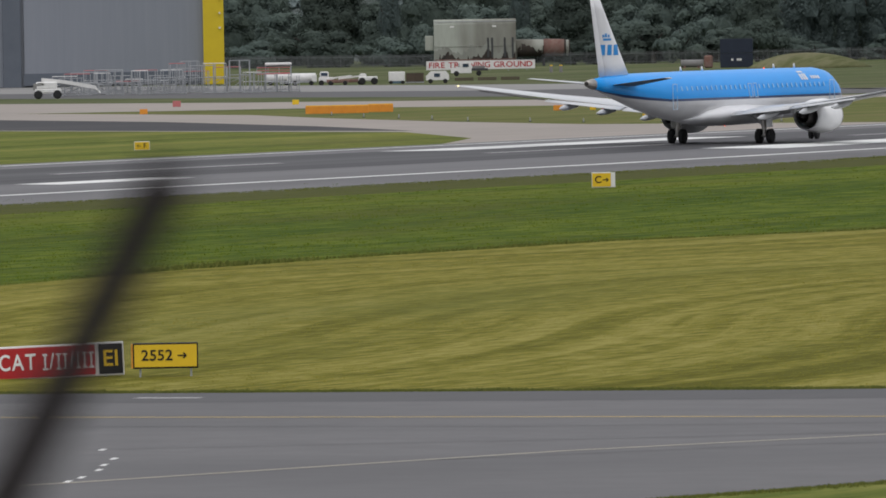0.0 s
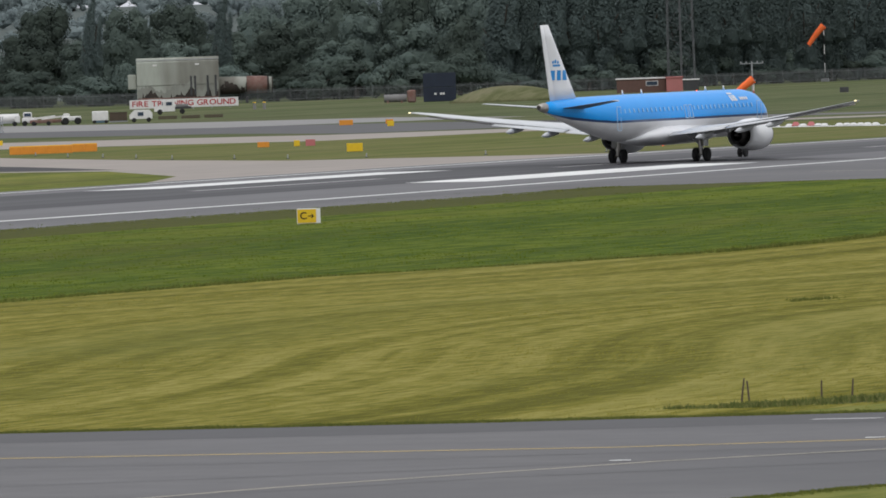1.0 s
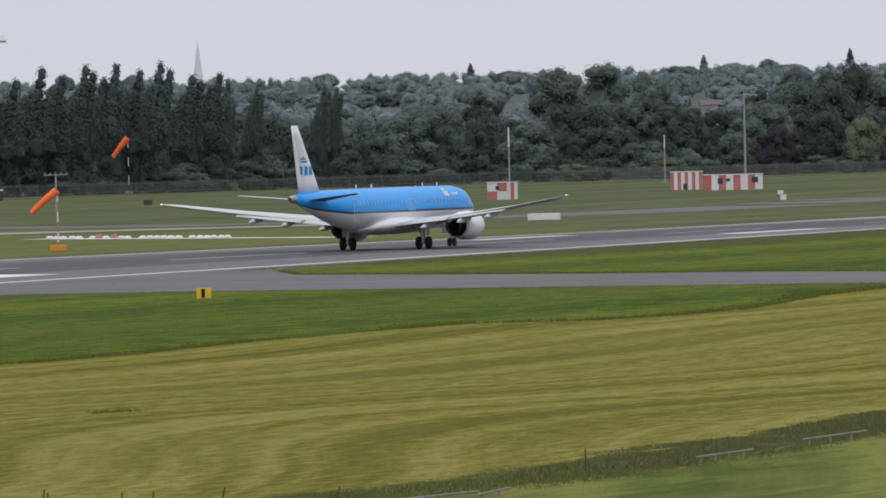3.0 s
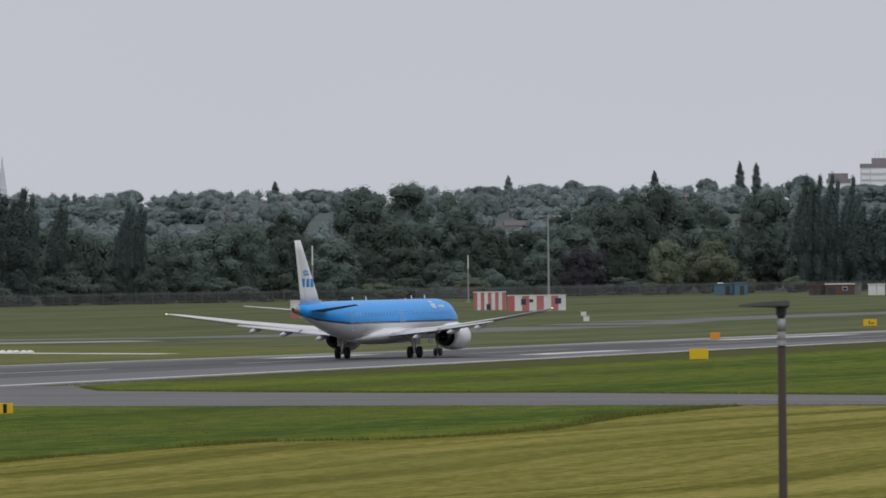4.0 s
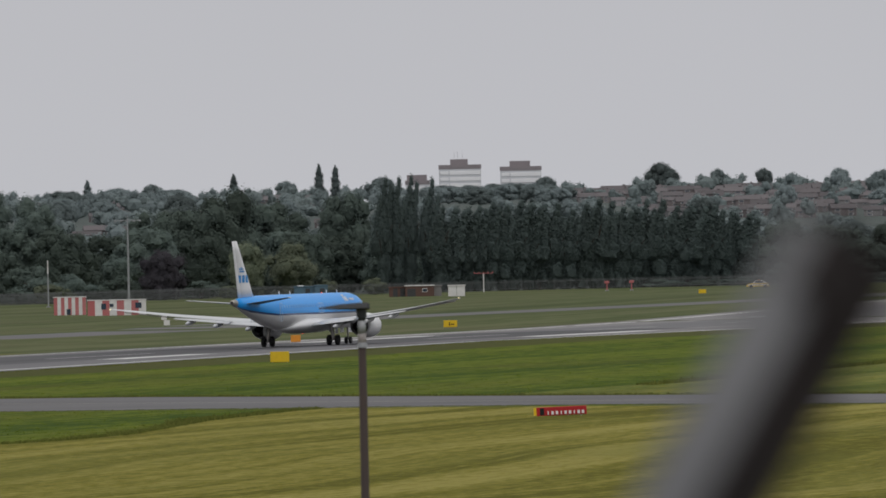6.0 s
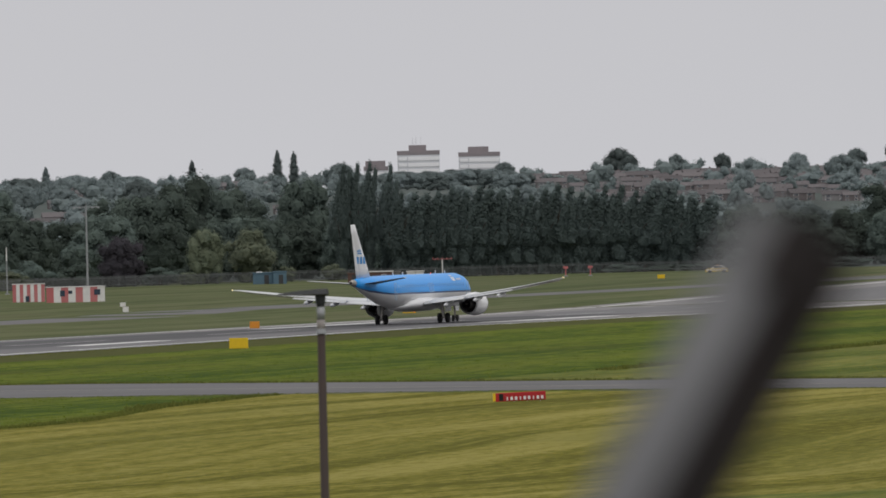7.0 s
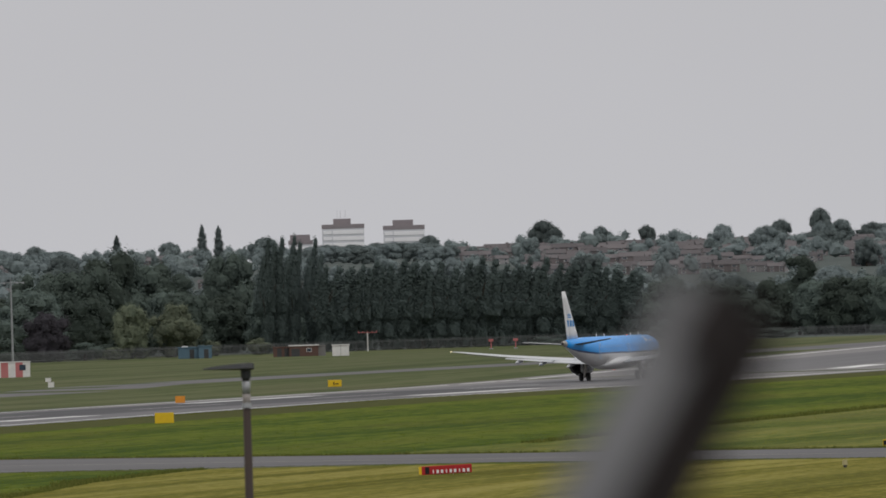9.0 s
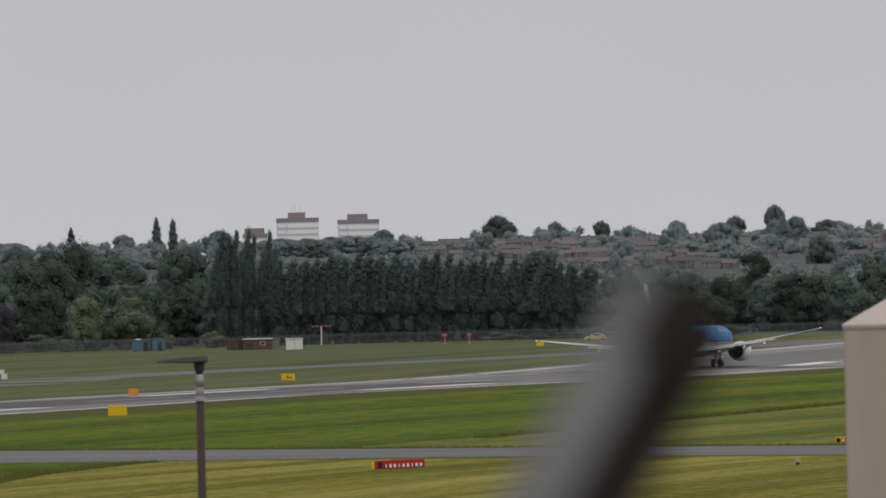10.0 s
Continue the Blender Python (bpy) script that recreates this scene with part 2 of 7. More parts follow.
def ground_sheet():
    bm = bmesh.new()
    vs = [[bm.verts.new((x, y, rise(x, y))) for x in XL] for y in YL]
    for j in range(len(YL) - 1):
        for i in range(len(XL) - 1):
            f = bm.faces.new((vs[j][i], vs[j][i + 1], vs[j + 1][i + 1], vs[j + 1][i]))
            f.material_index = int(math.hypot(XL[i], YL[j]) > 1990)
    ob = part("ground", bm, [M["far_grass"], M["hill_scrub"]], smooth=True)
    return tagged(ob, "wide airfield grass reaching to a low wooded hill", "grass", kind="structure")


def sheet(name, pts, material, lift, label="", category=""):
    """A flat area on the ground, following its height."""
    bm = bmesh.new()
    bm.faces.new([bm.verts.new((x, y, 0)) for x, y in pts])
    xs, ys = [p[0] for p in pts], [p[1] for p in pts]
    cuts = [((0, v, 0), (0, 1, 0)) for v in (*range(530, 851, 10), *range(865, 1110, 20), *range(1110, 1800, 30)) if min(ys) < v < max(ys)]
    cuts += [((v, 0, 0), (1, 0, 0)) for v in range(-350, -189, 10) if min(xs) < v < max(xs)]
    for co, no in cuts:
        bmesh.ops.bisect_plane(bm, geom=[*bm.verts, *bm.edges, *bm.faces], plane_co=co, plane_no=no)
    for v in bm.verts:
        v.co.z = rise(v.co.x, v.co.y) + lift
    bmesh.ops.triangulate(bm, faces=bm.faces)
    bmesh.ops.recalc_face_normals(bm, faces=bm.faces)
    if bm.faces and sum(f.normal.z for f in bm.faces) < 0:
        bmesh.ops.reverse_faces(bm, faces=bm.faces)
    ob = part(name, bm, material)
    return tagged(ob, label, category, kind="structure")


def strip(name, pts, width, material, lift, label="", category=""):
    """A painted line or narrow lane along a run of points."""
    left, right = [], []
    for i, p in enumerate(pts):
        a, b = Vector(pts[max(i - 1, 0)]), Vector(pts[min(i + 1, len(pts) - 1)])
        d = (b - a).normalized()
        n = Vector((-d.y, d.x)) * width / 2
        left.append(tuple(Vector(p) + n))
        right.append(tuple(Vector(p) - n))
    return sheet(name, left + right[::-1], material, lift, label, category)


M["dark_asphalt"] = mat("dark_asphalt", (0.058, 0.057, 0.06), (0.045, 0.045, 0.048), 0.8, 0.85, bump=0.1, world_space=True, stretch=(1, .4, 1), big=0.06, c3=(0.085, 0.082, 0.08), spec=0.1)
M["island_grass"] = grass("island_grass", (0.072, 0.09, 0.022), (0.106, 0.116, 0.033), (0.138, 0.134, 0.05), (0.14, 0.118, 0.055), 0.07, 0.4, 0.6, 0.4, 0.4)
ground_sheet()
# far side of the runway
sheet("grass_strip", [(-296, 0), (-296, 606), (-307, 633), (-330, 668), (-354, 682), (-388, 704), (-620, 790), (-900, 700), (-900, 0)], M["verge_grass"], 0.004,
      "cut grass island between the runway and a taxiway", "grass")
sheet("grass_island", [(-297, 690), (-297, 880), (-350, 900), (-386, 870), (-392, 842), (-412, 847), (-457, 833), (-448, 827), (-386, 763), (-330, 700)], M["island_grass"], 0.003, "streaky green grass between two taxiways", "grass")
sheet("taxiway_fork", [(-296, 604), (-296, 692), (-330, 701), (-353, 724), (-386, 764), (-410, 796), (-448, 828), (-700, 980), (-700, 815), (-388, 703), (-354, 681), (-330, 667), (-307, 632)], M["concrete"], 0.006,
      "pale brown concrete taxiway joining the runway", "taxiway")
sheet("dark_taxiway", [(-332, 673), (-358, 707), (-395, 750), (-430, 782), (-600, 895), (-600, 785), (-388, 705), (-354, 683)], M["dark_asphalt"], 0.010,
      "dark asphalt patch of the taxiway", "taxiway")
sheet("parallel_taxiway", [(-700, 955), (-457, 832), (-430, 850), (-412, 846), (-393, 841), (-388, 854), (-384, 880), (-372, 905), (-350, 935), (-358, 945), (-385, 917), (-400, 905), (-418, 897), (-442, 908), (-470, 915), (-497, 928), (-700, 1030)], M["concrete"], 0.006,
      "pale concrete strip beyond the grass", "taxiway")
sheet("apron_road", [(-800, 1130), (-549, 1000), (-513, 976), (-495, 968), (-450, 940), (-418, 903), (-400, 925), (-405, 955), (-430, 985), (-460, 1010), (-485, 1025), (-553, 1055), (-800, 1190)], M["old_asphalt"], 0.008,
      "grey asphalt apron road", "taxiway")
sheet("apron", [(-800, 1185), (-553, 1051), (-488, 1018), (-460, 1045), (-500, 1092), (-545, 1112), (-575, 1135), (-640, 1180), (-900, 1400), (-1000, 1300)], M["apron"], 0.010,
      "pale concrete apron before the hangar", "apron")
strip("far_taxiway", [(-425, 985), (-405, 968), (-380, 960), (-360, 975), (-352, 1010), (-350, 1070), (-356, 1125), (-347, 1170), (-328, 1220), (-300, 1290), (-285, 1400)], 18, M["taxi"], 0.008,
      "narrow grey taxiway curving across far grass", "taxiway")
# near side
sheet("runway_shoulder", [(-244.5, -300), (-235, -300), (-235, 540), (-244.5, 548)], M["runway"], 0.012, "grey asphalt shoulder of the runway", "runway")
sheet("rough_verge", [(-243, 0), (-222, 0), (-222, 540), (-226, 552), (-243, 560)], M["rough_grass"], 0.009, "rough olive grass along the runway edge", "grass")
MOWN_EDGE = ((100, -157), (262, -157), (287, -158), (305, -160), (322, -160), (340, -159), (352, -155), (364, -151.5), (378, -152), (398, -154.4), (415, -155.3), (430, -155.6),
             (433.5, -150.2), (443, -149), (455, -149.6), (470, -152.4), (490, -156.6), (505, -158.2), (516, -159.6), (524, -160))
sheet("grass_verge", [(-243, 0), (-140, 0), (-140, 520), (-156, 560), (-243, 625)], M["long_grass"], 0.004, "long dark green grass beside the runway", "grass")
sheet("grass_wedge", [(-247, 612), (-230, 603), (-163, 553), (-122, 528), (40, 440), (40, 900), (-245, 1800)], M["long_grass"], 0.007, "long green grass between runway and exit taxiway", "grass")
sheet("rough_verge", [(-245.5, 650), (-238, 640), (-232, 700), (-231, 1000), (-236, 1500), (-245, 1500)], M["rough_grass"], 0.013, "rough brownish grass along the runway edge", "grass")
sheet("mown_verge", [(-160, 552), (-161, 640), (-166, 730), (-172, 900), (-176, 1100), (40, 900), (40, 442), (-122, 529)], M["verge_grass"], 0.011, "shorter yellow-green grass beyond the exit taxiway", "grass")
sheet("mown_field", [*((x, y) for y, x in MOWN_EDGE), (-115, 505), (60, 470), (60, 100)], M["mown_grass"], 0.010, "mown yellowish grass field with swath lines", "grass")
sheet("near_verge", [(-86, 207.6), (-71, 211), (-40, 220), (60, 245), (60, 340), (-60, 340), (-84, 300), (-84.5, 275), (-82.6, 256), (-81.2, 240), (-81.8, 226), (-84, 216)], M["verge_grass"], 0.013, "greener cut grass between ditch and taxiway", "grass")
sheet("near_verge", [(-84, 90), (-78, 140), (-73.9, 160), (-71.8, 167), (-70.2, 174), (-66.8, 180.2), (-61.5, 184.6), (-50, 191), (-30, 199), (60, 222), (60, 90)], M["verge_grass"], 0.012, "greener cut grass inside the taxiway bend", "grass")
sheet("exit_taxiway", [(-247, 700), (-241, 625), (-231, 604), (-200, 580), (-187, 574), (-166, 561), (-122, 537), (60, 462), (60, 430), (-115, 506), (-138, 519), (-154, 523), (-190, 530), (-218, 545), (-236, 548), (-247, 520)], M["taxi"], 0.016,
      "grey asphalt exit taxiway leaving the runway", "taxiway")
sheet("taxiway", [(-260, 165), (-180, 189), (-112, 203), (-92, 206), (-71, 211), (-40, 220), (60, 245), (60, 222), (-30, 199), (-50, 191), (-61.5, 184.6), (-66.8, 180.2), (-70.2, 174), (-71.8, 167), (-73.9, 160), (-78, 140), (-84, 90), (-260, 90)], M["taxi"], 0.016,
      "grey asphalt taxiway with yellow lines", "taxiway")
sheet("runway", [(RW - 26, -300), (RW + 26, -300), (RW + 26, 2000), (RW - 26, 2000)], M["runway"], 0.020, "long grey asphalt runway with rubber marks", "runway")
# Sky reflection on the far runway, painted as a paler asphalt.
M["sheen_runway"] = mat("worn_pale_asphalt", (0.205, 0.194, 0.19), (0.165, 0.157, 0.155), 0.6, 0.75, bump=0.1, world_space=True, stretch=(1, 0.06, 1), big=0.2, c3=(0.13, 0.125, 0.125), big_amount=0.6)
sheet("runway_end", [(RW - 25.9, 905), (RW + 25.9, 905), (RW + 25.9, 2000), (RW - 25.9, 2000)], M["sheen_runway"], 0.022, "asphalt on the rising end of the runway, sky sheen painted pale", "runway")
sheet("runway_rubber", [(RW - 15, -300), (RW + 10, -300), (RW + 10, 985), (RW - 15, 985)], M["rubber"], 0.024, "dark tyre rubber along the runway's middle", "runway")
sheet("runway_rubber", [(RW - 14, 985), (RW + 9, 985), (RW + 9, 1500), (RW - 14, 1500)], M["runway"], 0.025, "fading tyre rubber along the runway's middle", "runway")
for sx in (-22.5, 22.5):
    sheet("edge_line", [(RW + sx - 0.45, -300), (RW + sx + 0.45, -300), (RW + sx + 0.45, 2000), (RW + sx - 0.45, 2000)], M["white_line"], 0.026, "white painted runway edge line", "marking")
for k in range(12):
    y0 = 378 + 60 * k
    sheet("centre_line", [(RW - 0.45, y0), (RW + 0.45, y0), (RW + 0.45, y0 + 30), (RW - 0.45, y0 + 30)], M["worn_line"], 0.028, "worn white runway centre line dash", "marking")
for y0, w, long, coat in ((474, 3.0, 17, "white_line"), (572, 6.0, 48, "white_line"), (780, 3.0, 26, "white_line"), (914, 3.0, 47, "white_line"), (1100, 3.0, 24, "white_line")):
    for sx in (-12, 12):
        sheet("touchdown_mark", [(RW + sx - w / 2, y0), (RW + sx + w / 2, y0), (RW + sx + w / 2, y0 + long), (RW + sx - w / 2, y0 + long)],
              M[coat], 0.028, "broad white runway touchdown bar", "marking")
sheet("taxiway_edge", [(-180, 189), (-112, 203), (-92, 206), (-71, 211), (-40, 220), (-40, 214), (-71, 205.5), (-92, 200.5), (-112, 197.5), (-180, 183)], M["old_asphalt"], 0.019, "darker newer asphalt along the taxiway edge", "taxiway")
for pts in ([(-112, 172), (-96, 176), (-84, 183), (-74, 190)], [(-110, 186), (-90, 187.5), (-70, 193)], [(-86, 172), (-80, 180), (-70, 187), (-60, 192)]):
    strip("tar_joint", pts, 0.09, M["tar"], 0.021, "thin dark tar joint across the taxiway", "marking")
strip("yellow_line", [(-180, 178), (-105, 191), (-83, 192.5), (-67, 198), (-30, 209), (60, 233)], 0.28, M["yellow_line"], 0.022, "thin yellow taxiway centre line", "marking")
strip("lead_line", [(-95, 140), (-90, 160), (-84, 177), (-79, 186), (-72, 193.5), (-63, 199)], 0.26, M["faded_line"], 0.022, "faded pale taxiway lead line", "marking")
for k in range(6):
    x, y = ((-94.7, 176.6), (-92.5, 173.0), (-91.4, 170.5), (-90.5, 168.6), (-89.4, 165.8), (-88.9, 164.3))[k]
    strip("taxi_dash", [(x + .17, y - .36), (x - .11, y + .36)], 0.13, M["white_line"], 0.024, "short white dash on the taxiway", "marking")
strip("exit_line", [(-236, 583), (-200, 560), (-163, 543), (-130, 526), (-60, 495), (60, 446)], 0.35, M["faded_line"], 0.021, "faded centre line along the exit taxiway", "marking")
for x, y in ((-70.8, 197.7), (-70.3, 197.3), (-77.8, 195.4), (-75.7, 192.5), (-80.2, 186.5)):
    strip("taxi_dash", [(x - .22, y - .05), (x + .22, y + .06)], 0.3, M["white_line"], 0.025, "short white reflector mark on the taxiway", "marking")
for x, y in ((-106, 201), (-82.4, 205.0)):
    strip("tar_patch", [(x - .8, y), (x + .9, y + .1)], 0.5, M["worn_line"], 0.024, "pale worn patch by the taxiway edge", "marking")


# ---- the airliner ----
M["blue"] = mat("sky_blue_paint", (0.012, 0.315, 0.82), (0.011, 0.295, 0.79), 1.0, 0.34, bump=0.0, big_amount=0.1, spec=0.25, coat=0.08)
M["navy"] = mat("dark_blue_paint", (0.012, 0.045, 0.16), None, 1.0, 0.3, bump=0.0, spec=0.5, coat=0.3)
M["hull_white"] = mat("white_grey_paint", (0.74, 0.74, 0.75), (0.68, 0.68, 0.69), 0.8, 0.32, bump=0.0, big_amount=0.25, c3=(0.58, 0.58, 0.58), spec=0.5, coat=0.3)
M["wing_grey"] = mat("wing_grey_paint", (0.56, 0.57, 0.58), (0.48, 0.49, 0.50), 0.7, 0.4, bump=0.0, big_amount=0.3, stretch=(1, 3, 1))
M["metal"] = mat("bare_metal", (0.45, 0.43, 0.40), (0.38, 0.355, 0.33), 0.7, 0.42, metal=0.8, bump=0.0)
M["dark_metal"] = mat("dark_metal", (0.04, 0.038, 0.037), (0.06, 0.055, 0.05), 2, 0.5, metal=0.4, bump=0.05)
M["tyre"] = mat("tyre_rubber", (0.018, 0.018, 0.018), (0.03, 0.03, 0.03), 3, 0.85, bump=0.1)
M["cabin_pane"] = mat("cabin_window", (0.19, 0.43, 0.77), (0.17, 0.41, 0.73), 1, 0.3, bump=0, spec=0.4)
M["pane_dark"] = mat("dark_window", (0.03, 0.05, 0.08), None, 1, 0.15, bump=0, spec=0.6)
M["logo_blue"] = mat("logo_blue", (0.02, 0.25, 0.62), None, 1, 0.4, bump=0)
M["white_gloss"] = mat("white_paint", (0.78, 0.78, 0.78), (0.72, 0.72, 0.72), 1, 0.4, bump=0)
M["door_line"] = mat("pale_blue_line", (0.48, 0.64, 0.82), None, 1, 0.4, bump=0)
# Shade under the stabilisers, painted as a darker grey.
M["stab_shade"] = mat("stabiliser_underside", (0.10, 0.115, 0.14), None, 1, 0.45, bump=0)
M["red_glow"] = mat("red_beacon", (1.0, 0.10, 0.03), None, 1, 0.4, bump=0, emit=2.0)
M["warm_glow"] = mat("white_tip_light", (1.0, 0.85, 0.5), None, 1, 0.4, bump=0, emit=1.0)

HULL = [(19.95, .06, 2.66, 2.52), (19.6, .45, 3.05, 2.12), (18.9, .85, 3.62, 1.88), (17.9, 1.2, 4.36, 1.72), (16.8, 1.42, 4.85, 1.62), (15.4, 1.5, 5.02, 1.58),
        (10, 1.51, 5.04, 1.56), (4, 1.51, 5.04, 1.56), (-2, 1.51, 5.04, 1.56), (-6, 1.51, 5.04, 1.58), (-8.5, 1.49, 5.03, 1.72), (-11, 1.40, 5.02, 2.05), (-14, 1.14, 5.0, 2.62),
        (-17, .80, 4.96, 3.25), (-19.4, .48, 4.82, 3.78), (-20.6, .33, 4.70, 4.0)]


def hull_ring(y, w, zt, zb, zs):
    """A cross-section whose points split at the stripe: blue above, navy, white below."""
    zc, hh = (zt + zb) / 2, (zt - zb) / 2
    a1 = math.asin(max(-0.9, min(0.9, (zs - zc) / hh)))
    a2 = math.asin(max(-0.95, min(0.88, (zs - 0.17 - zc) / hh)))
    up = [a1 + (math.pi - 2 * a1) * k / 12 for k in range(13)]
    low = [math.pi - a2 + (math.pi + 2 * a2) * k / 12 for k in range(13)]
    return [(w * math.cos(a), y, zc + hh * math.sin(a)) for a in up + low]


def surface(le_root, te_root, le_tip, te_tip, thick_root, thick_tip, steps=6, bend=0.0):
    """A wing-like skin between root and tip; le and te are points."""
    prof = [(0, 0), (0.03, 0.35), (0.12, 0.75), (0.35, 1.0), (0.65, 0.7), (1.0, 0.06), (1.0, -0.06), (0.65, -0.35), (0.35, -0.55), (0.12, -0.5), (0.03, -0.28)]
    rings = []
    for k in range(steps + 1):
        s = k / steps
        le, te = Vector(le_root).lerp(le_tip, s), Vector(te_root).lerp(te_tip, s)
        th = thick_root + (thick_tip - thick_root) * s
        lift = Vector((0, 0, bend * s * s))
        vert = abs(le_tip[2] - le_root[2]) > abs(le_tip[0] - le_root[0])
        n = Vector((1, 0, 0)) if vert else Vector((0, 0, 1))
        rings.append([le.lerp(te, u) + n * (v * th * (0.6 if vert else 0.8)) + lift for u, v in prof])
    return loft(rings)


def airliner():
    plane = thing("airliner", RW, 640, 0.022, 0, "sky-blue and white twin-jet airliner rolling along the runway", "airplane")
    rings = [hull_ring(y, w, zt, zb, 3.2 + (max(0, -12 - y) / 8.5) * 0.66) for y, w, zt, zb in HULL]
    hull = part("fuselage", loft(rings, mats=[0] * 12 + [1] + [2] * 12 + [1]), [M["blue"], M["navy"], M["hull_white"]], plane, "blue upper half, navy line, pale grey belly")
    part("tail_cone", loft([[(r * math.cos(a), y, z + r * 1.1 * math.sin(a)) for a in [k * math.tau / 16 for k in range(16)]] for y, r, z in ((-20.6, .335, 4.35), (-21.2, .26, 4.38), (-21.56, .2, 4.4))]),
         M["metal"], plane, "bare metal tail cone", True)
    part("exhaust_hole", rod((0, -21.5, 4.4), (0, -21.6, 4.4), 0.15), M["dark_metal"], plane)
    # belly fairing
    fr = []
    for y, w, zb, zt in ((8.6, .5, 1.62, 1.8), (7.5, 1.35, 1.42, 2.2), (5, 1.85, 1.25, 2.75), (1, 2.0, 1.2, 2.9), (-2.5, 1.95, 1.22, 2.85), (-5, 1.5, 1.4, 2.5), (-7.2, .5, 1.62, 1.85)):
        fr.append([(w * math.cos(a), y, (zb + zt) / 2 + (zt - zb) / 2 * math.sin(a)) for a in [k * math.tau / 20 for k in range(20)]])
    part("belly_fairing", loft(fr), M["hull_white"], plane, "", True)
    # cabin windows, doors and exits on both flanks
    def flank(z, y):
        return 1.512 * math.sqrt(max(0.0, 1 - ((z - 3.3) / 1.742) ** 2))
    wbm = box(0, 0, 0, 0.02, 0.22, 0.30, 0.0)
    first = None
    for k in range(31):
        y = 14.3 - k * 0.79
        if k in (15, 16):
            continue
        for s in (1, -1):
            w = 1.505 if y > -7 else 1.505 - (-7 - y) * 0.03
            m = pose(s * w * 0.965, y, 3.88, 0, -s * 17, 0)
            if first is None:
                first = part("cabin_window", wbm, M["cabin_pane"], plane)
                first.matrix_basis = m
            else:
                again(first, plane, m)
    def outline(y, z, wy, hz):
        bm = bmesh.new()
        for dy, dz, sy, sz in ((0, hz / 2, wy, .04), (0, -hz / 2, wy, .04), (-wy / 2, 0, .04, hz + .04), (wy / 2, 0, .04, hz + .04)):
            box(0, dy, dz, 0.03, sy, sz, bm=bm)
        return bm
    door = None
    for y, z, wy, hz, inset in ((2.55, 3.62, .55, .95, 1.0), (1.7, 3.62, .55, .95, 1.0), (-10.6, 3.35, .8, 1.7, .945), (15.6, 3.3, .8, 1.7, .99)):
        for s in (1, -1):
            o = part("door", outline(y, z, wy, hz), M["door_line"], plane, "pale outlined door")
            o.matrix_basis = pose(s * (flank(z, y) * inset + 0.005), y, z, 0, -s * (10 if z > 3.5 else 1), s * (4 if y < -8 else 0))
    # marks near the nose, as plain shapes
    for s in (1, -1):
        bars = []
        for y, wy, h in ((11.8, .3, .42), (11.4, .26, .42), (11.0, .26, .42), (11.4, .9, .1)):
            bars.append((y, 4.42 if wy < .8 else 4.76, wy, h if wy < .8 else .1))
        for y in (13.9, 13.5, 13.1, 12.7):
            bars.append((y, 4.38, 0.26, 0.2))
        for y, z, wy, h in bars:
            bm = box(0, y, z, 0.02, wy, h)
            for v in bm.verts:
                zz = min(5.03, v.co.z)
                v.co.x = s * (1.512 * math.sqrt(max(0.001, 1 - ((zz - 3.3) / 1.742) ** 2)) + 0.012 + (0.01 if v.co.x > 0 else 0))
            part("name_bar", bm, M["white_gloss"], plane, "plain white bar for lettering")
    # fin and rudder
    part("fin", surface((0, -15.0, 4.85), (0, -18.7, 4.75), (0, -19.7, 10.22), (0, -20.5, 10.22), 0.55, 0.26), M["hull_white"], plane, "tall white fin")
    part("rudder", surface((0, -18.73, 4.85), (0, -19.6, 4.8), (0, -20.52, 10.2), (0, -20.95, 10.2), 0.22, 0.1), M["hull_white"], plane)
    for s in (1, -1):
        for dy, z, wy, hz in ((-1.05, 6.62, .62, .7), (-.2, 6.62, .5, .7), (.66, 6.62, .66, .7), (-.1, 7.32, .95, .14), (-.42, 7.55, .2, .18), (-.1, 7.6, .2, .26), (.22, 7.55, .2, .18)):
            bm = box(0, -18.15 - (z - 6.62) * .62 + dy, z, 0.02, wy, hz)
            for v in bm.verts:
                q = (v.co.z - 4.85) / 5.37
                front, back = -15.0 - 4.7 * q, -18.7 - 1.8 * q
                cut = float(np.interp((front - v.co.y) / (front - back), (0, .03, .12, .35, .65, 1.0), (0, .35, .75, 1, .7, .1) if s > 0 else (0, .28, .5, .55, .35, .1)))
                v.co.x = s * (cut * (.55 - .29 * q) * .6 + .015 + (.015 if v.co.x > 0 else 0))
            part("emblem_bar", bm, M["logo_blue"], plane, "plain blue emblem shape on the fin")
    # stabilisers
    # stabilisers, with shade painted dark on their undersides
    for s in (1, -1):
        tailplane = part("stabiliser", surface((s * .3, -15.2, 4.12), (s * .3, -18.6, 4.26), (s * 5.05, -18.9, 4.70), (s * 5.05, -20.2, 4.75), 0.15, 0.07), [M["wing_grey"], M["stab_shade"]], plane, "pale above, shade painted dark grey beneath", True)
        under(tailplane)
    # wings
    for s in (1, -1):
        wing = part("wing", loft_wing(s), M["wing_grey"], plane, "pale grey swept wing with raked tip")
        part("flap", surface((s * 2.0, -1.3, 2.15), (s * 2.0, -2.9, 1.93), (s * 6.2, -1.5, 2.5), (s * 6.2, -2.8, 2.32), 0.16, 0.12, 3), M["wing_grey"], wing)
        part("flap", surface((s * 6.4, -1.5, 2.52), (s * 6.4, -2.75, 2.36), (s * 11.6, -2.9, 3.1), (s * 11.6, -3.8, 3.0), 0.12, 0.08, 3), M["wing_grey"], wing)
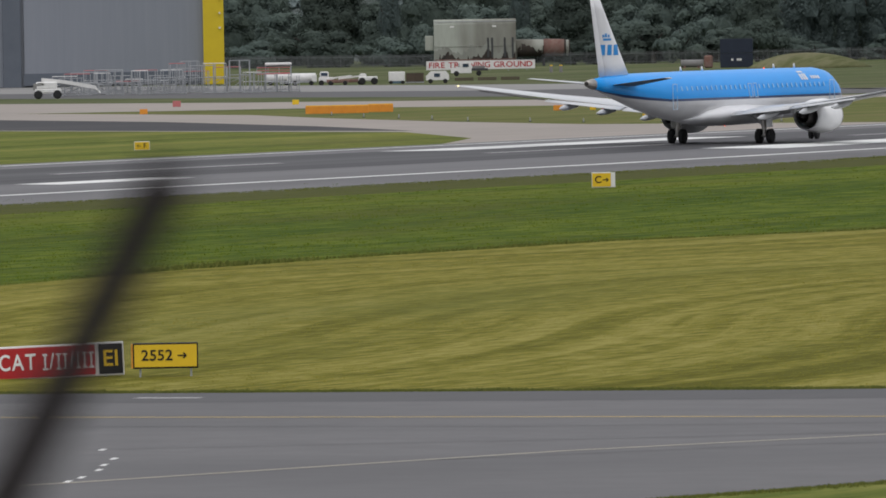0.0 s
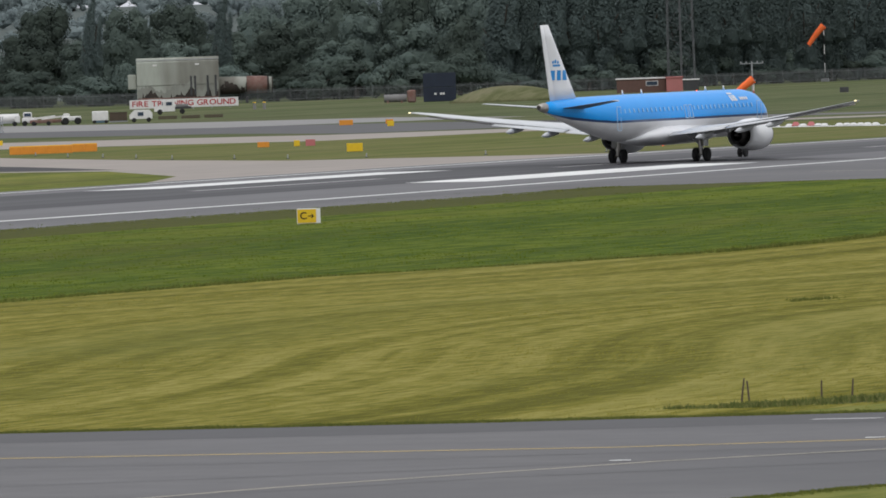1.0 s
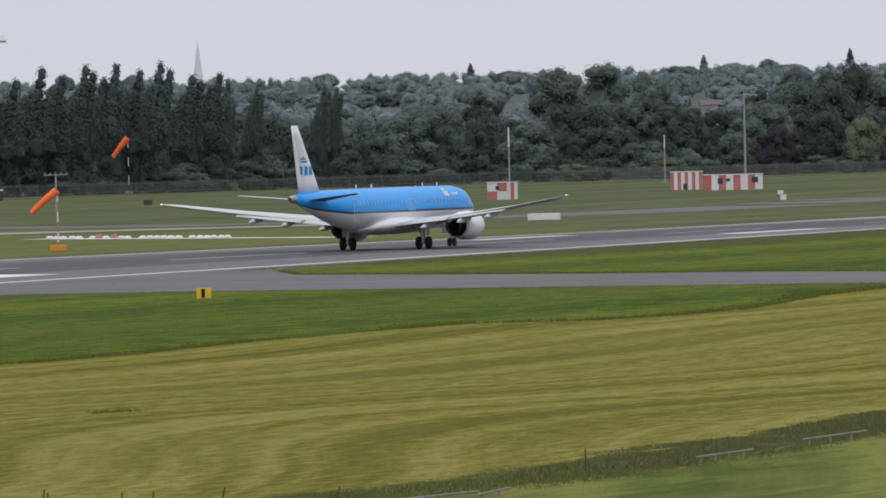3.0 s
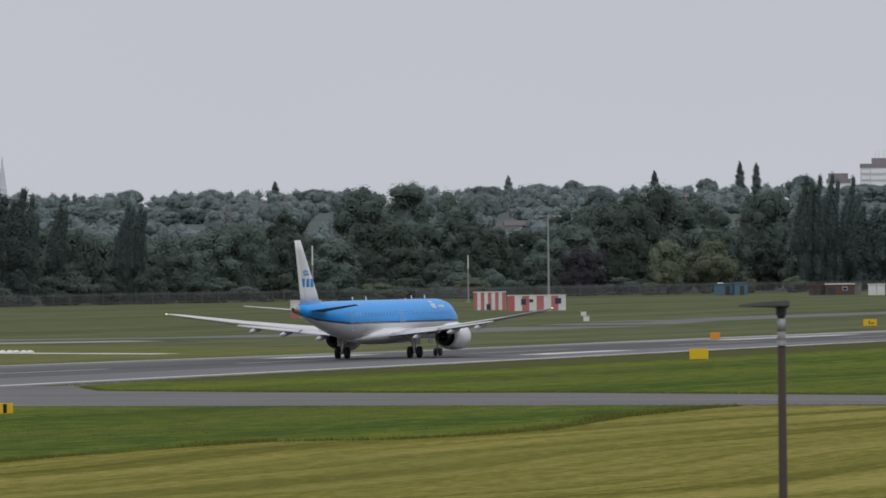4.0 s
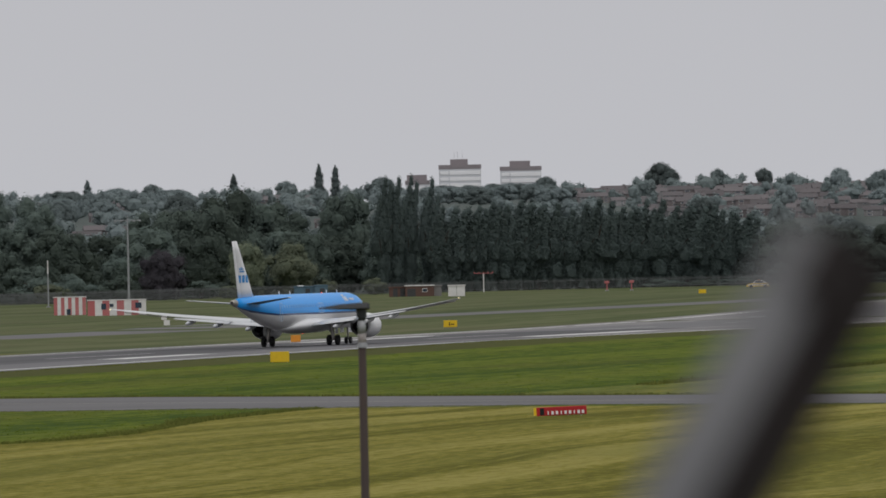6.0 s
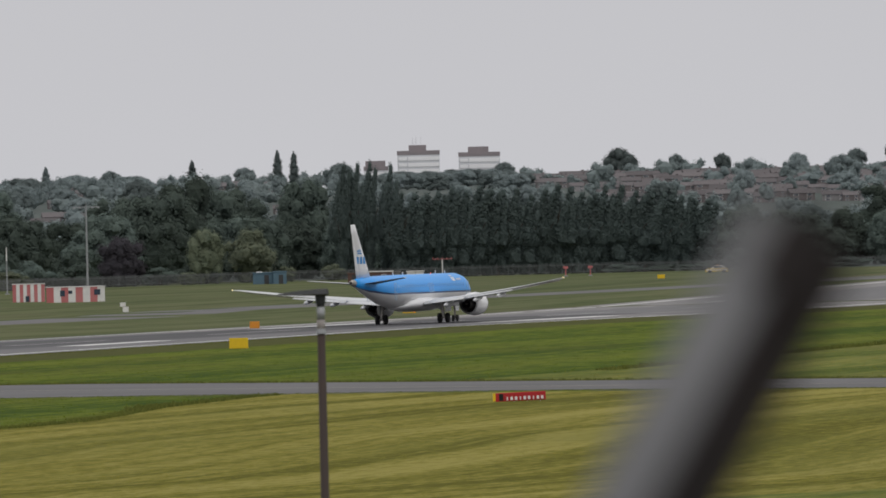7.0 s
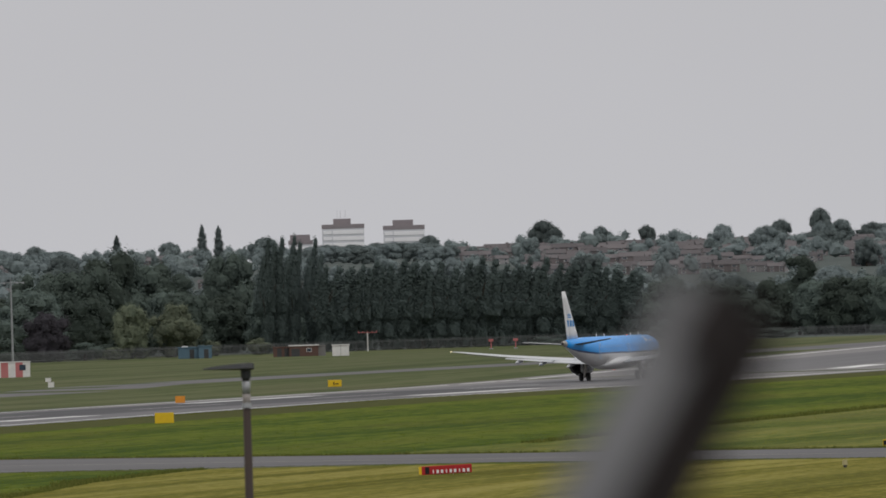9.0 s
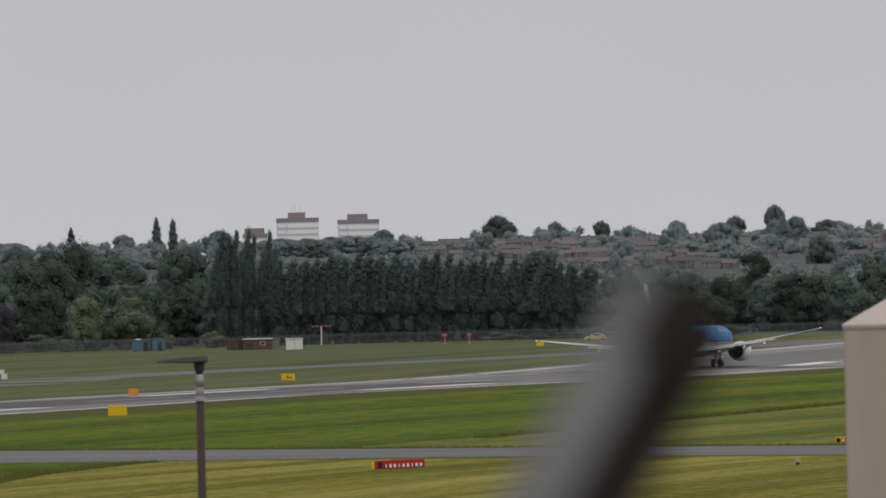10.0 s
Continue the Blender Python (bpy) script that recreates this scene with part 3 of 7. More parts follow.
        part("aileron", surface((s * 11.8, -3.3, 3.13), (s * 11.8, -4.1, 3.12), (s * 16.2, -4.3, 3.78), (s * 16.2, -4.9, 3.77), 0.06, 0.04, 2), M["dark_metal"], wing)
        part("slat", surface((s * 6.6, 4.1, 2.58), (s * 6.6, 3.7, 2.64), (s * 16.4, -2.5, 3.83), (s * 16.4, -2.8, 3.87), 0.14, 0.08, 3), M["metal"], wing)
        for x, y, z in ((4.4, -2.0, 1.98), (7.6, -2.2, 2.38), (10.2, -2.7, 2.72)):
            part("flap_fairing", loft([[(s * x + r * math.cos(a), y + dy, z - 0.08 + 1.1 * r * math.sin(a) + dz) for a in [k * math.tau / 10 for k in range(10)]]
                                       for dy, r, dz in ((2.0, .04, .25), (1.2, .17, .1), (0, .22, 0), (-1.0, .17, -.1), (-1.7, .03, -.14))]), M["wing_grey"], wing, "", True)
        part("tip_light", rod((s * 17.5, -5.1, 4.12), (s * 17.5, -5.32, 4.12), .055), M["warm_glow"], wing)
        # engine
        ex, ez = s * 5.0, 1.78
        eng = part("engine", loft([[(ex + r * math.cos(a), y, ez + r * math.sin(a)) for a in [k * math.tau / 28 for k in range(28)]]
                                   for y, r in ((7.0, .92), (7.12, 1.0), (7.0, 1.08), (6.5, 1.16), (5.6, 1.19), (4.6, 1.15), (3.7, 1.02), (3.1, .93), (3.14, .88), (3.7, .9), (4.6, .9))], caps=False), M["white_gloss"], plane, "white engine nacelle")
        part("intake_lip", loft([[(ex + r * math.cos(a), y, ez + r * math.sin(a)) for a in [k * math.tau / 28 for k in range(28)]] for y, r in ((6.9, .9), (7.13, .94), (7.16, 1.0), (7.13, 1.06), (6.98, 1.1))], caps=False), M["metal"], eng, "bright metal lip", True)
        part("fan", rod((ex, 6.5, ez), (ex, 6.55, ez), .9, n=28), M["dark_metal"], eng)
        part("core_nozzle", loft([[(ex + r * math.cos(a), y, ez + r * math.sin(a)) for a in [k * math.tau / 20 for k in range(20)]] for y, r in ((4.7, .72), (3.6, .66), (2.6, .5), (2.55, .44), (3.0, .4))], caps=False), M["dark_metal"], eng, "dark exhaust core", True)
        part("exhaust_plug", rod((ex, 3.4, ez), (ex, 2.1, ez), .36, .03, 14), M["dark_metal"], eng, "", True)
        part("bypass_back", rod((ex, 4.6, ez), (ex, 4.65, ez), .9, n=24), M["dark_metal"], eng)
        part("pylon", loft([[(ex - .16, y, z0), (ex + .16, y, z0), (ex + .13, y, z1), (ex - .13, y, z1)] for y, z0, z1 in ((6.2, ez + 1.1, ez + 1.2), (4.8, ez + .9, 2.75), (2.6, ez + .6, 2.5), (.9, 2.05, 2.3))]), M["wing_grey"], plane)
    # landing gear
    for s in (1, -1):
        g = part("main_gear", rod((s * 3.3, 0, .5), (s * 3.1, .05, 2.3), .17, .2), M["metal"], plane)
        b = rod((s * 3.28, 0, 1.15), (s * 2.0, .1, 2.1), .08)
        part("side_brace", b, M["wing_grey"], g)
        part("gear_door", box(s * 3.6, .1, 1.62, .05, .95, 1.05, .01), M["hull_white"], g, "white gear door")
        part("axle", rod((s * 3.3 - .55, 0, .5), (s * 3.3 + .55, 0, .5), .08), M["metal"], g)
        for o in (-.42, .42):
            wheel(s * 3.3 + o, 0, .5, .5, .34, g)
    g = part("nose_gear", rod((0, 15.8, .34), (0, 15.6, 1.75), .09, .1), M["metal"], plane)
    for o in (-.22, .22):
        wheel(o, 15.8, .34, .34, .22, g)
    part("gear_door", box(.42, 15.2, 1.35, .03, 1.3, .5), M["hull_white"], g)
    part("gear_door", box(-.42, 15.2, 1.35, .03, 1.3, .5), M["hull_white"], g)
    bmesh_ball("beacon", (0.0, 0.6, 1.24), .075, M["red_glow"], plane, "glowing red belly beacon")
    bmesh_ball("beacon", (0.0, 7.3, 5.06), .05, M["red_glow"], plane, "glowing red top beacon")
    for y in (12.5, 9.0, -3, -6.5):
        part("antenna", surface((0, y + .2, 5.0), (0, y - .2, 5.0), (0, y, 5.35), (0, y - .2, 5.35), .05, .03, 1), M["white_gloss"], plane)
    return plane


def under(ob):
    """Gives the faces that look down the second material, the painted shade."""
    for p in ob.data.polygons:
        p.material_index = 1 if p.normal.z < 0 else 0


def loft_wing(s):
    prof = [(0, 0), (0.02, 0.4), (0.1, 0.8), (0.35, 1.0), (0.65, 0.68), (1.0, 0.05), (1.0, -0.05), (0.65, -0.3), (0.35, -0.55), (0.1, -0.5), (0.02, -0.3)]
    rings = []
    for x, le, te, z, th in ((0.6, 6.8, -1.6, 1.95, .5), (1.8, 6.3, -1.7, 2.05, .48), (4.0, 5.2, -1.7, 2.28, .36), (6.3, 3.95, -1.75, 2.56, .28), (9, 2.2, -2.45, 2.9, .22), (12, .25, -3.35, 3.28, .16), (15, -1.75, -4.35, 3.72, .11),
                             (16.6, -2.95, -4.85, 3.97, .08), (17.3, -3.9, -5.15, 4.08, .05), (17.56, -4.7, -5.3, 4.12, .02)):
        rings.append([(s * x, le + (te - le) * u, z + v * th) for u, v in prof])
    return loft(rings)


def bmesh_ball(name, p, r, material, parent, label=""):
    bm = bmesh.new()
    bmesh.ops.create_icosphere(bm, subdivisions=2, radius=r, matrix=Matrix.Translation(p))
    return part(name, bm, material, parent, label, True)


def wheel(x, y, z, r, w, parent, material=None, name="wheel"):
    prof = ((-.5, .55), (-.5, .88), (-.38, 1.0), (.38, 1.0), (.5, .88), (.5, .55))
    bm = loft([[(x + a * w, y + r * b * math.cos(t), z + r * b * math.sin(t)) for t in [k * math.tau / 20 for k in range(20)]] for a, b in prof])
    o = part(name, bm, material or M["tyre"], parent, "", True)
    part("rim", rod((x - w * .42, y, z), (x + w * .42, y, z), r * .52, n=14), M["metal"], o)
    return o


plane = airliner()


# ---- trees ----
def thin_leaf(m):
    """Lets part of the light through the leaves."""
    n, l = m.node_tree.nodes, m.node_tree.links
    b, out = n["Principled BSDF"], n["Material Output"]
    t = n.new("ShaderNodeBsdfTranslucent")
    l.new(b.inputs["Base Color"].links[0].from_socket, t.inputs["Color"])
    mx = n.new("ShaderNodeMixShader")
    mx.inputs[0].default_value = 0.34
    l.new(b.outputs[0], mx.inputs[1])
    l.new(t.outputs[0], mx.inputs[2])
    l.new(mx.outputs[0], out.inputs["Surface"])


M["bark"] = mat("bark", (0.06, 0.05, 0.04), (0.04, 0.035, 0.03), 3, 0.9, bump=0.4)
# Belt leaf colours are lifted and blued a little for haze.
M["leaf_poplar"] = mat("poplar_leaves", (0.108, 0.139, 0.132), (0.076, 0.100, 0.097), 0.5, 0.85, bump=0, vary=0.12, c3=(0.096, 0.122, 0.114), spec=0.1)
M["leaf_broad"] = mat("broad_leaves", (0.115, 0.148, 0.126), (0.080, 0.106, 0.097), 0.4, 0.85, bump=0, vary=0.42, c3=(0.116, 0.136, 0.100), spec=0.1)
M["leaf_light"] = mat("pale_leaves", (0.19, 0.21, 0.142), (0.11, 0.135, 0.098), 0.7, 0.85, bump=0, vary=0.2, spec=0.1)
M["leaf_copper"] = mat("copper_leaves", (0.085, 0.078, 0.088), (0.06, 0.058, 0.068), 0.5, 0.85, bump=0, vary=0.2, spec=0.1)
# Distance haze is painted into this pale grey-blue leaf colour.
M["leaf_haze"] = mat("far_leaves", (0.205, 0.246, 0.246), (0.160, 0.197, 0.199), 0.15, 0.9, bump=0, vary=0.4, c3=(0.21, 0.24, 0.222), spec=0.05)
for key in ("leaf_poplar", "leaf_broad", "leaf_light", "leaf_copper", "leaf_haze"):
    thin_leaf(M[key])


def ball(level):
    bm = bmesh.new()
    bmesh.ops.create_icosphere(bm, subdivisions=level, radius=1)
    bm.verts.ensure_lookup_table()
    out = [v.co.copy() for v in bm.verts], [tuple(v.index for v in f.verts) for f in bm.faces]
    bm.free()
    return out


BALLS = {k: ball(k) for k in (1, 2)}


def crown(rng, blobs, leaf, count, upright=False):
    """Lumpy masses of foliage with a rough skin of leaf sprays standing off them."""
    verts, faces = [], []
    total = sum(b[3] * b[4] for b in blobs)
    mid = sum(b[2] for b in blobs) / len(blobs)
    for cx, cy, cz, r, h in blobs:
        vs, fs = BALLS[2 if r > 2.5 else 1]
        i = len(verts)
        off = Vector((rng.uniform(0, 50), rng.uniform(0, 50), rng.uniform(0, 50)))
        for v in vs:
            p = Vector((v.x * r, v.y * r, v.z * h))
            k = 0.74 + 0.30 * noise.noise(p * 0.75 + off)
            verts.append((cx + p.x * k, cy + p.y * k, cz + p.z * k))
        faces += [tuple(i + q for q in f) for f in fs]
        whole = Vector((cx, cy, .5 * (cz - mid)))
        whole = whole.normalized() * .5 if whole.length > .3 else Vector()
        for _ in range(max(20, int(count * r * h / total))):
            u, a = rng.uniform(-1, 1), rng.uniform(0, math.tau)
            q = math.sqrt(1 - u * u)
            out = Vector((q * math.cos(a), q * math.sin(a), u))
            d = (.78 + .22 * rng.random()) * (1 + .28 * noise.noise(Vector((out.x * r, out.y * r, out.z * h)) * 0.9 + off)) * (1.12 if rng.random() < .12 else 1)
            p = Vector((cx + r * out.x * d, cy + r * out.y * d, cz + h * out.z * d))
            n = (out + whole + Vector((rng.uniform(-.4, .4), rng.uniform(-.4, .4), rng.uniform(-.1, .6)))).normalized()
            t = n.orthogonal().normalized()
            if upright:
                t = (Vector((rng.uniform(-.2, .5), rng.uniform(-.3, .3), 1)) - n * n.z * .9).normalized()
            else:
                t.rotate(Matrix.Rotation(rng.uniform(0, math.tau), 3, n))
            b = n.cross(t)
            s = leaf * rng.uniform(0.6, 1.3)
            i = len(verts)
            verts += [tuple(p - t * s), tuple(p + b * s * .6 + n * s * .15), tuple(p + t * s), tuple(p - b * s * .6 - n * s * .1)]
            faces.append((i, i + 1, i + 2, i + 3))
    me = bpy.data.meshes.new("crown")
    me.from_pydata(verts, [], faces)
    return me


def tree(kind, seed, name, label, material, leaf=0.42, count=1500, tall=20.0):
    """A tree built 10 m wide and so tall, and scaled by its copies."""
    rng = random.Random(seed)
    root = thing(name, 0, 0, 0, 0, label, "tree")
    bm = bmesh.new()
    rod((0, 0, -0.3), (0, 0, 0.4 * tall), 0.45, 0.25, 8, bm)
    for k in range(6):
        a = rng.uniform(0, math.tau)
        rod((0, 0, (4 + k) * tall / 20), (math.cos(a) * 2.2, math.sin(a) * 2.2, (8 + k * 1.2) * tall / 20), 0.16, 0.06, 6, bm)
    part("trunk", bm, M["bark"], root)
    blobs = []
    if kind == "poplar":
        # a narrow column that breaks into several leaders, swept by the wind towards one side
        for k in range(11):
            z = 1.6 + k * 1.15
            w = 2.2 * (1.0 - ((z - 7.0) / 15.0) ** 2)
            for _ in range(2):
                a, o = rng.uniform(0, math.tau), w * rng.uniform(.1, .5)
                blobs.append((o * math.cos(a), o * math.sin(a), z, w * rng.uniform(.5, .68), rng.uniform(2.2, 3.4)))
        for k in range(3):
            x, y, top = (-1.05, .0, 1.05)[k] + rng.uniform(-.25, .25), rng.uniform(-.6, .6), rng.uniform(15.8, 18.6)
            if k == 1:
                top = 19.5
            for j in range(8):
                q = j / 7
                z = 8.5 + (top - 8.5) * q
                blobs.append((x + 1.0 * q * q, y, z - .8, 1.6 - .98 * q, 2.2 - .9 * q))
    elif kind == "spire":
        for k in range(15):
            q = k / 14
            z = 2 + 17 * q
            w = 2.2 * (1 - q) ** .4 * min(1, .6 + 1.6 * q) + .5
            for _ in range(2):
                blobs.append((rng.uniform(-.4, .4) * w, rng.uniform(-.4, .4) * w, z, w * rng.uniform(.65, .85), 1.8))
    elif kind == "shrub":
        for k in range(16):
            a, o = rng.uniform(0, math.tau), rng.uniform(0, 4.0)
            z = rng.uniform(2, 16 - o * 1.6)
            blobs.append((o * math.cos(a), o * math.sin(a), z, rng.uniform(1.3, 2.2), rng.uniform(2.5, 4)))
    elif kind == "dome":
        for k in range(40):
            a, e = rng.uniform(0, math.tau), rng.uniform(-.5, 1.5)
            o = 4.0 * math.cos(min(1.45, max(0, e))) * rng.uniform(.7, 1.05)
            r = rng.uniform(.9, 1.7)
            blobs.append((o * math.cos(a), o * math.sin(a), 13.0 + 5.6 * math.sin(e), r, r * 1.5))
        for k in range(14):
            a = rng.uniform(0, math.tau)
            blobs.append((3.4 * math.cos(a), 3.4 * math.sin(a), rng.uniform(2, 11), 1.6, 2.2))
        blobs += [(0, 0, 10.0, 3.7, 7.6)]
    else:
        for k in range(46):
            a = rng.uniform(0, math.tau)
            z = rng.uniform(1.6, 18.4)
            w = 4.5 * math.sqrt(max(0.04, 1 - ((z - 9.5) / 9.9) ** 2)) * (1.0 if z > 5 else .9)
            o = w * math.sqrt(rng.uniform(0.25, 1)) * .84
            r = rng.uniform(.8, 1.9)
            blobs.append((o * math.cos(a), o * math.sin(a), z, r, r * rng.uniform(.9, 1.4)))
        blobs += [(0, 0, 8.8, 3.9, 8.0)]
    k = tall / 20
    blobs = [(x, y, z * k, r, h if h < 2.6 else h * k) for x, y, z, r, h in blobs]
    me = crown(rng, blobs, leaf, count, kind == "poplar")
    me.materials.append(material)
    c = new("crown", me)
    c.parent = root
    return root


TALL = {"poplar": 20.0, "broad": 20.0, "round": 11.0, "light": 11.0, "shrub": 7.0, "copper": 11.0, "far": 11.0, "farpoplar": 20.0}
TREES = {
    "round": [tree("broad", 40 + k, "broadleaf_tree", "rounded dark green tree at the wood's edge", M["leaf_broad"], 0.2, 8000, 11.0) for k in range(4)],
    "poplar": [tree("poplar", 10 + k, "poplar_tree", "tall narrow dark green poplar in a windbreak row", M["leaf_poplar"], 0.2, 9000) for k in range(5)],
    "broad": [tree("broad", 30 + k, "broadleaf_tree", "full dark green broadleaf tree behind the airfield fence", M["leaf_broad"], 0.19, 11000) for k in range(6)],
    "light": [tree("broad", 50 + k, "flowering_tree", "rounded pale green tree at the wood's edge", M["leaf_light"], 0.2, 8000, 11.0) for k in range(2)],
    "shrub": [tree("shrub", 60 + k, "shrub", "low dark green bush along the fence", M["leaf_broad"], 0.26, 4000, 7.0) for k in range(3)],
    "copper": [tree("broad", 70, "copper_tree", "dark purple-leaved tree at the wood's edge", M["leaf_copper"], 0.2, 8000, 11.0)],
    "far": [tree("dome", 80 + k, "hillside_tree", "distant green tree on the hillside, paled by painted haze", M["leaf_haze"], 0.24, 6000, 11.0) for k in range(4)],
    "farpoplar": [tree("spire", 90, "hillside_poplar", "distant narrow poplar on the hillside", M["leaf_haze"], 0.24, 5000)],
}
USED = {}
TR = random.Random(5)


def plant(kind, bearing, d, height, width, z=None):
    x, y = at(bearing, d)
    base = USED.setdefault(kind, [])
    left = [t for t in TREES[kind] if t not in base]
    src = left[0] if left else TREES[kind][TR.randrange(len(TREES[kind]))]
    full = 5.0 if kind in ("poplar", "farpoplar") else 10.0
    sx = width / full
    m = pose(x, y, (rise(x, y) if z is None else z) - 0.05, 0, 0, TR.uniform(-25, 25) - bearing if "poplar" in kind else TR.uniform(0, 360))
    if src not in base:
        base.append(src)
        src.matrix_basis = m
        o = src
    else:
        o = copy_thing(src, m)
    o.scale = (sx, sx, height / TALL[kind])
    return o


def high(d, el):
    return EYE[2] + d * math.tan(radians(el))


def wide(d, deg):
    return d * math.tan(radians(deg))


# broadleaf belt: bearing, elevation of its top, breadth in degrees
BELT_WEST = [(-27.27, .37, .31), (-27.06, .07, .41), (-26.69, .32, .38), (-26.17, .29, .38), (-25.86, .33, .41), (-25.38, .32, .38), (-25.07, .38, .45), (-24.8, .39, .41),
             (-24.49, .35, .38), (-24.21, .36, .45), (-23.9, .38, .45), (-25.09, -.1, .31), (-24.36, -.1, .31), (-27.35, .04, .28), (-26.4, .1, .4), (-25.6, .08, .4), (-24.9, .05, .4), (-23.6, .3, .45), (-23.3, .1, .4), (-28.2, .3, .5)]
BELT_MID = [(-21.05, .09, .38), (-20.70, .10, .41), (-20.43, .04, .34), (-20.05, .22, .34), (-19.77, .27, .31), (-20.07, -.02, .24), (-19.30, .42, .4), (-19.08, .45, .4), (-18.75, .36, .36), (-19.50, .07, .38), (-19.12, .05, .34),
            (-18.54, .0, .41), (-18.80, -.03, .31), (-18.19, .08, .31), (-17.88, .32, .45), (-17.60, .38, .41), (-18.05, .27, .41), (-17.74, .35, .45), (-17.43, .33, .38), (-17.22, .35, .34), (-16.88, .38, .38), (-16.92, .09, .28), (-17.12, .13, .34)]
BELT_EAST = [(-14.20, .13, .31), (-13.96, .09, .31), (-13.69, .01, .34), (-13.40, .26, .25), (-13.31, .09, .28), (-13.10, .12, .38), (-12.87, .09, .38), (-12.6, .16, .41), (-14.10, -.04, .31), (-13.79, -.07, .31), (-12.4, .12, .4), (-13.55, .1, .35), (-12.2, .2, .4)]


def fence_distance(b):
    return 1720 + 90 * math.sin((b + 21) * 0.5) + (max(0, b + 19) * 62)


for belt, off in ((BELT_WEST, 40), (BELT_MID, 60), (BELT_EAST, 60)):
    for b, el, w in belt:
        d = fence_distance(b) + off + TR.uniform(-15, 60) + (0 if el < 0.2 else 50)
        hh, ww = high(d, el), wide(d, w) * 1.15
        plant("broad" if hh > 1.5 * ww else "round", b, d, hh, ww)
for b, el, w in ((-17.47, .06, .26), (-17.21, .05, .33)):
    d = fence_distance(b) + 25
    plant("light", b, d, high(d, el), wide(d, w) * 1.1)
for b, el, w in ((-18.0, .0, .31), (-17.97, .02, .31)):
    d = fence_distance(b) + 22
    plant("copper", b, d, high(d, el), wide(d, w))
# windbreak rows of poplars
ROW = random.Random(9)
b = -23.9
while b < -21.3:
    d = fence_distance(b) + 30
    plant("poplar", b, d, high(d, .46 + ROW.uniform(-.05, .06)), wide(d, ROW.uniform(.25, .33)))
    b += ROW.uniform(.12, .19)
for b, el in ((-26.4, .40), (-25.6, .36), (-16.64, .46), (-16.56, .46), (-16.48, .47), (-16.36, .45), (-21.35, .38), (-21.18, .34), (-20.77, .34), (-20.70, .32)):
    d = fence_distance(b) + 45
    plant("poplar", b, d, high(d, el), wide(d, .15))
b = -16.3
while b < -14.35:
    d = fence_distance(b) + 35
    if not -14.95 < b < -14.90:
        plant("poplar", b, d, high(d, .265 - max(0, b + 14.9) * .13 + ROW.uniform(-.03, .035)), wide(d, ROW.uniform(.19, .25)))
    b += ROW.uniform(.065, .1)
# pale dusty bushes along the fence
for b, hh, w in ((-19.24, 3.4, 7.5), (-19.12, 2.6, 5.0), (-18.68, 3.8, 7.5), (-18.58, 2.8, 5.0), (-17.58, 2.6, 5.0), (-16.98, 3.2, 5.0), (-16.7, 3.4, 6.5)):
    plant("light", b, fence_distance(b) + 8, hh, w)
# second rank that closes the belt
b = -28.2
while b < -12.2:
    d = fence_distance(b) + 75 + ROW.uniform(0, 50)
    lift = .16 if b < -17 else .10
    plant("round", b, d, high(d, lift + ROW.uniform(-.06, .05)), wide(d, ROW.uniform(.38, .5)))
    b += ROW.uniform(.24, .34)
# undergrowth along the fence
b = -28
while b < -12:
    d = fence_distance(b) + 14 + ROW.uniform(0, 14)
    bare = -16.9 < b < -14.3 or b > -13.9
    if not bare or ROW.random() < .25:
        plant("shrub", b, d + 8, ROW.uniform(1.5, 3) if bare else ROW.uniform(4, 8.5), ROW.uniform(8, 14))
    b += ROW.uniform(.16, .3)
# wood on the hill
HILL = random.Random(3)
for k in range(160):
    b, d = HILL.uniform(-28.5, -12), 2350 + 1750 * HILL.random() ** 0.8
    if (d > 3300 and -16.45 < b < -15.55) or (3250 < d < 3720 and -21.15 < b < -20.35) or (d > 3000 and b > -15.8 and HILL.random() < .4):
        continue
    plant("far", b, d, HILL.uniform(6, 11), HILL.uniform(8, 15))
for b, el, w in ((-15.64, .43, .17), (-14.94, .49, .26), (-14.59, .45, .15), (-14.31, .45, .14), (-13.26, .52, .17), (-13.50, .46, .17), (-12.88, .42, .24), (-18.04, .43, .17), (-17.22, .43, .17), (-20.73, .40, .21), (-20.42, .36, .21),
                 (-20.04, .34, .21), (-18.60, .40, .24), (-18.25, .41, .28), (-17.91, .40, .31), (-19.6, .33, .3), (-21.2, .36, .3), (-27.1, .36, .3)):
    d = 4150
    x, y = at(b, d)
    plant("far", b, d, high(d, el - .012) - rise(x, y), wide(d, w * .9))
# crowns before the long pale building
for k in range(20):
    b, d = -21.25 + k * .05 + HILL.uniform(-.02, .02), HILL.uniform(3420, 3600)
    x, y = at(b, d)
    plant("far", b, d, max(5, high(d, .205 + HILL.uniform(-.05, .025)) - rise(x, y)), wide(d, HILL.uniform(.13, .2)))
# crowns below the tower blocks
for k in range(22):
    b, d = -16.55 + k * .05 + HILL.uniform(-.02, .02), HILL.uniform(3650, 4000)
    x, y = at(b, d)
    plant("far", b, d, max(6, high(d, .335 + HILL.uniform(-.05, .03)) - rise(x, y)), wide(d, HILL.uniform(.13, .2)))
for b, el in ((-17.02, .53), (-16.92, .52), (-17.54, .48), (-19.85, .44), (-18.43, .46)):
    d = 4100
    x, y = at(b, d)
    plant("farpoplar", b, d, high(d, el) - rise(x, y), wide(d, .075))


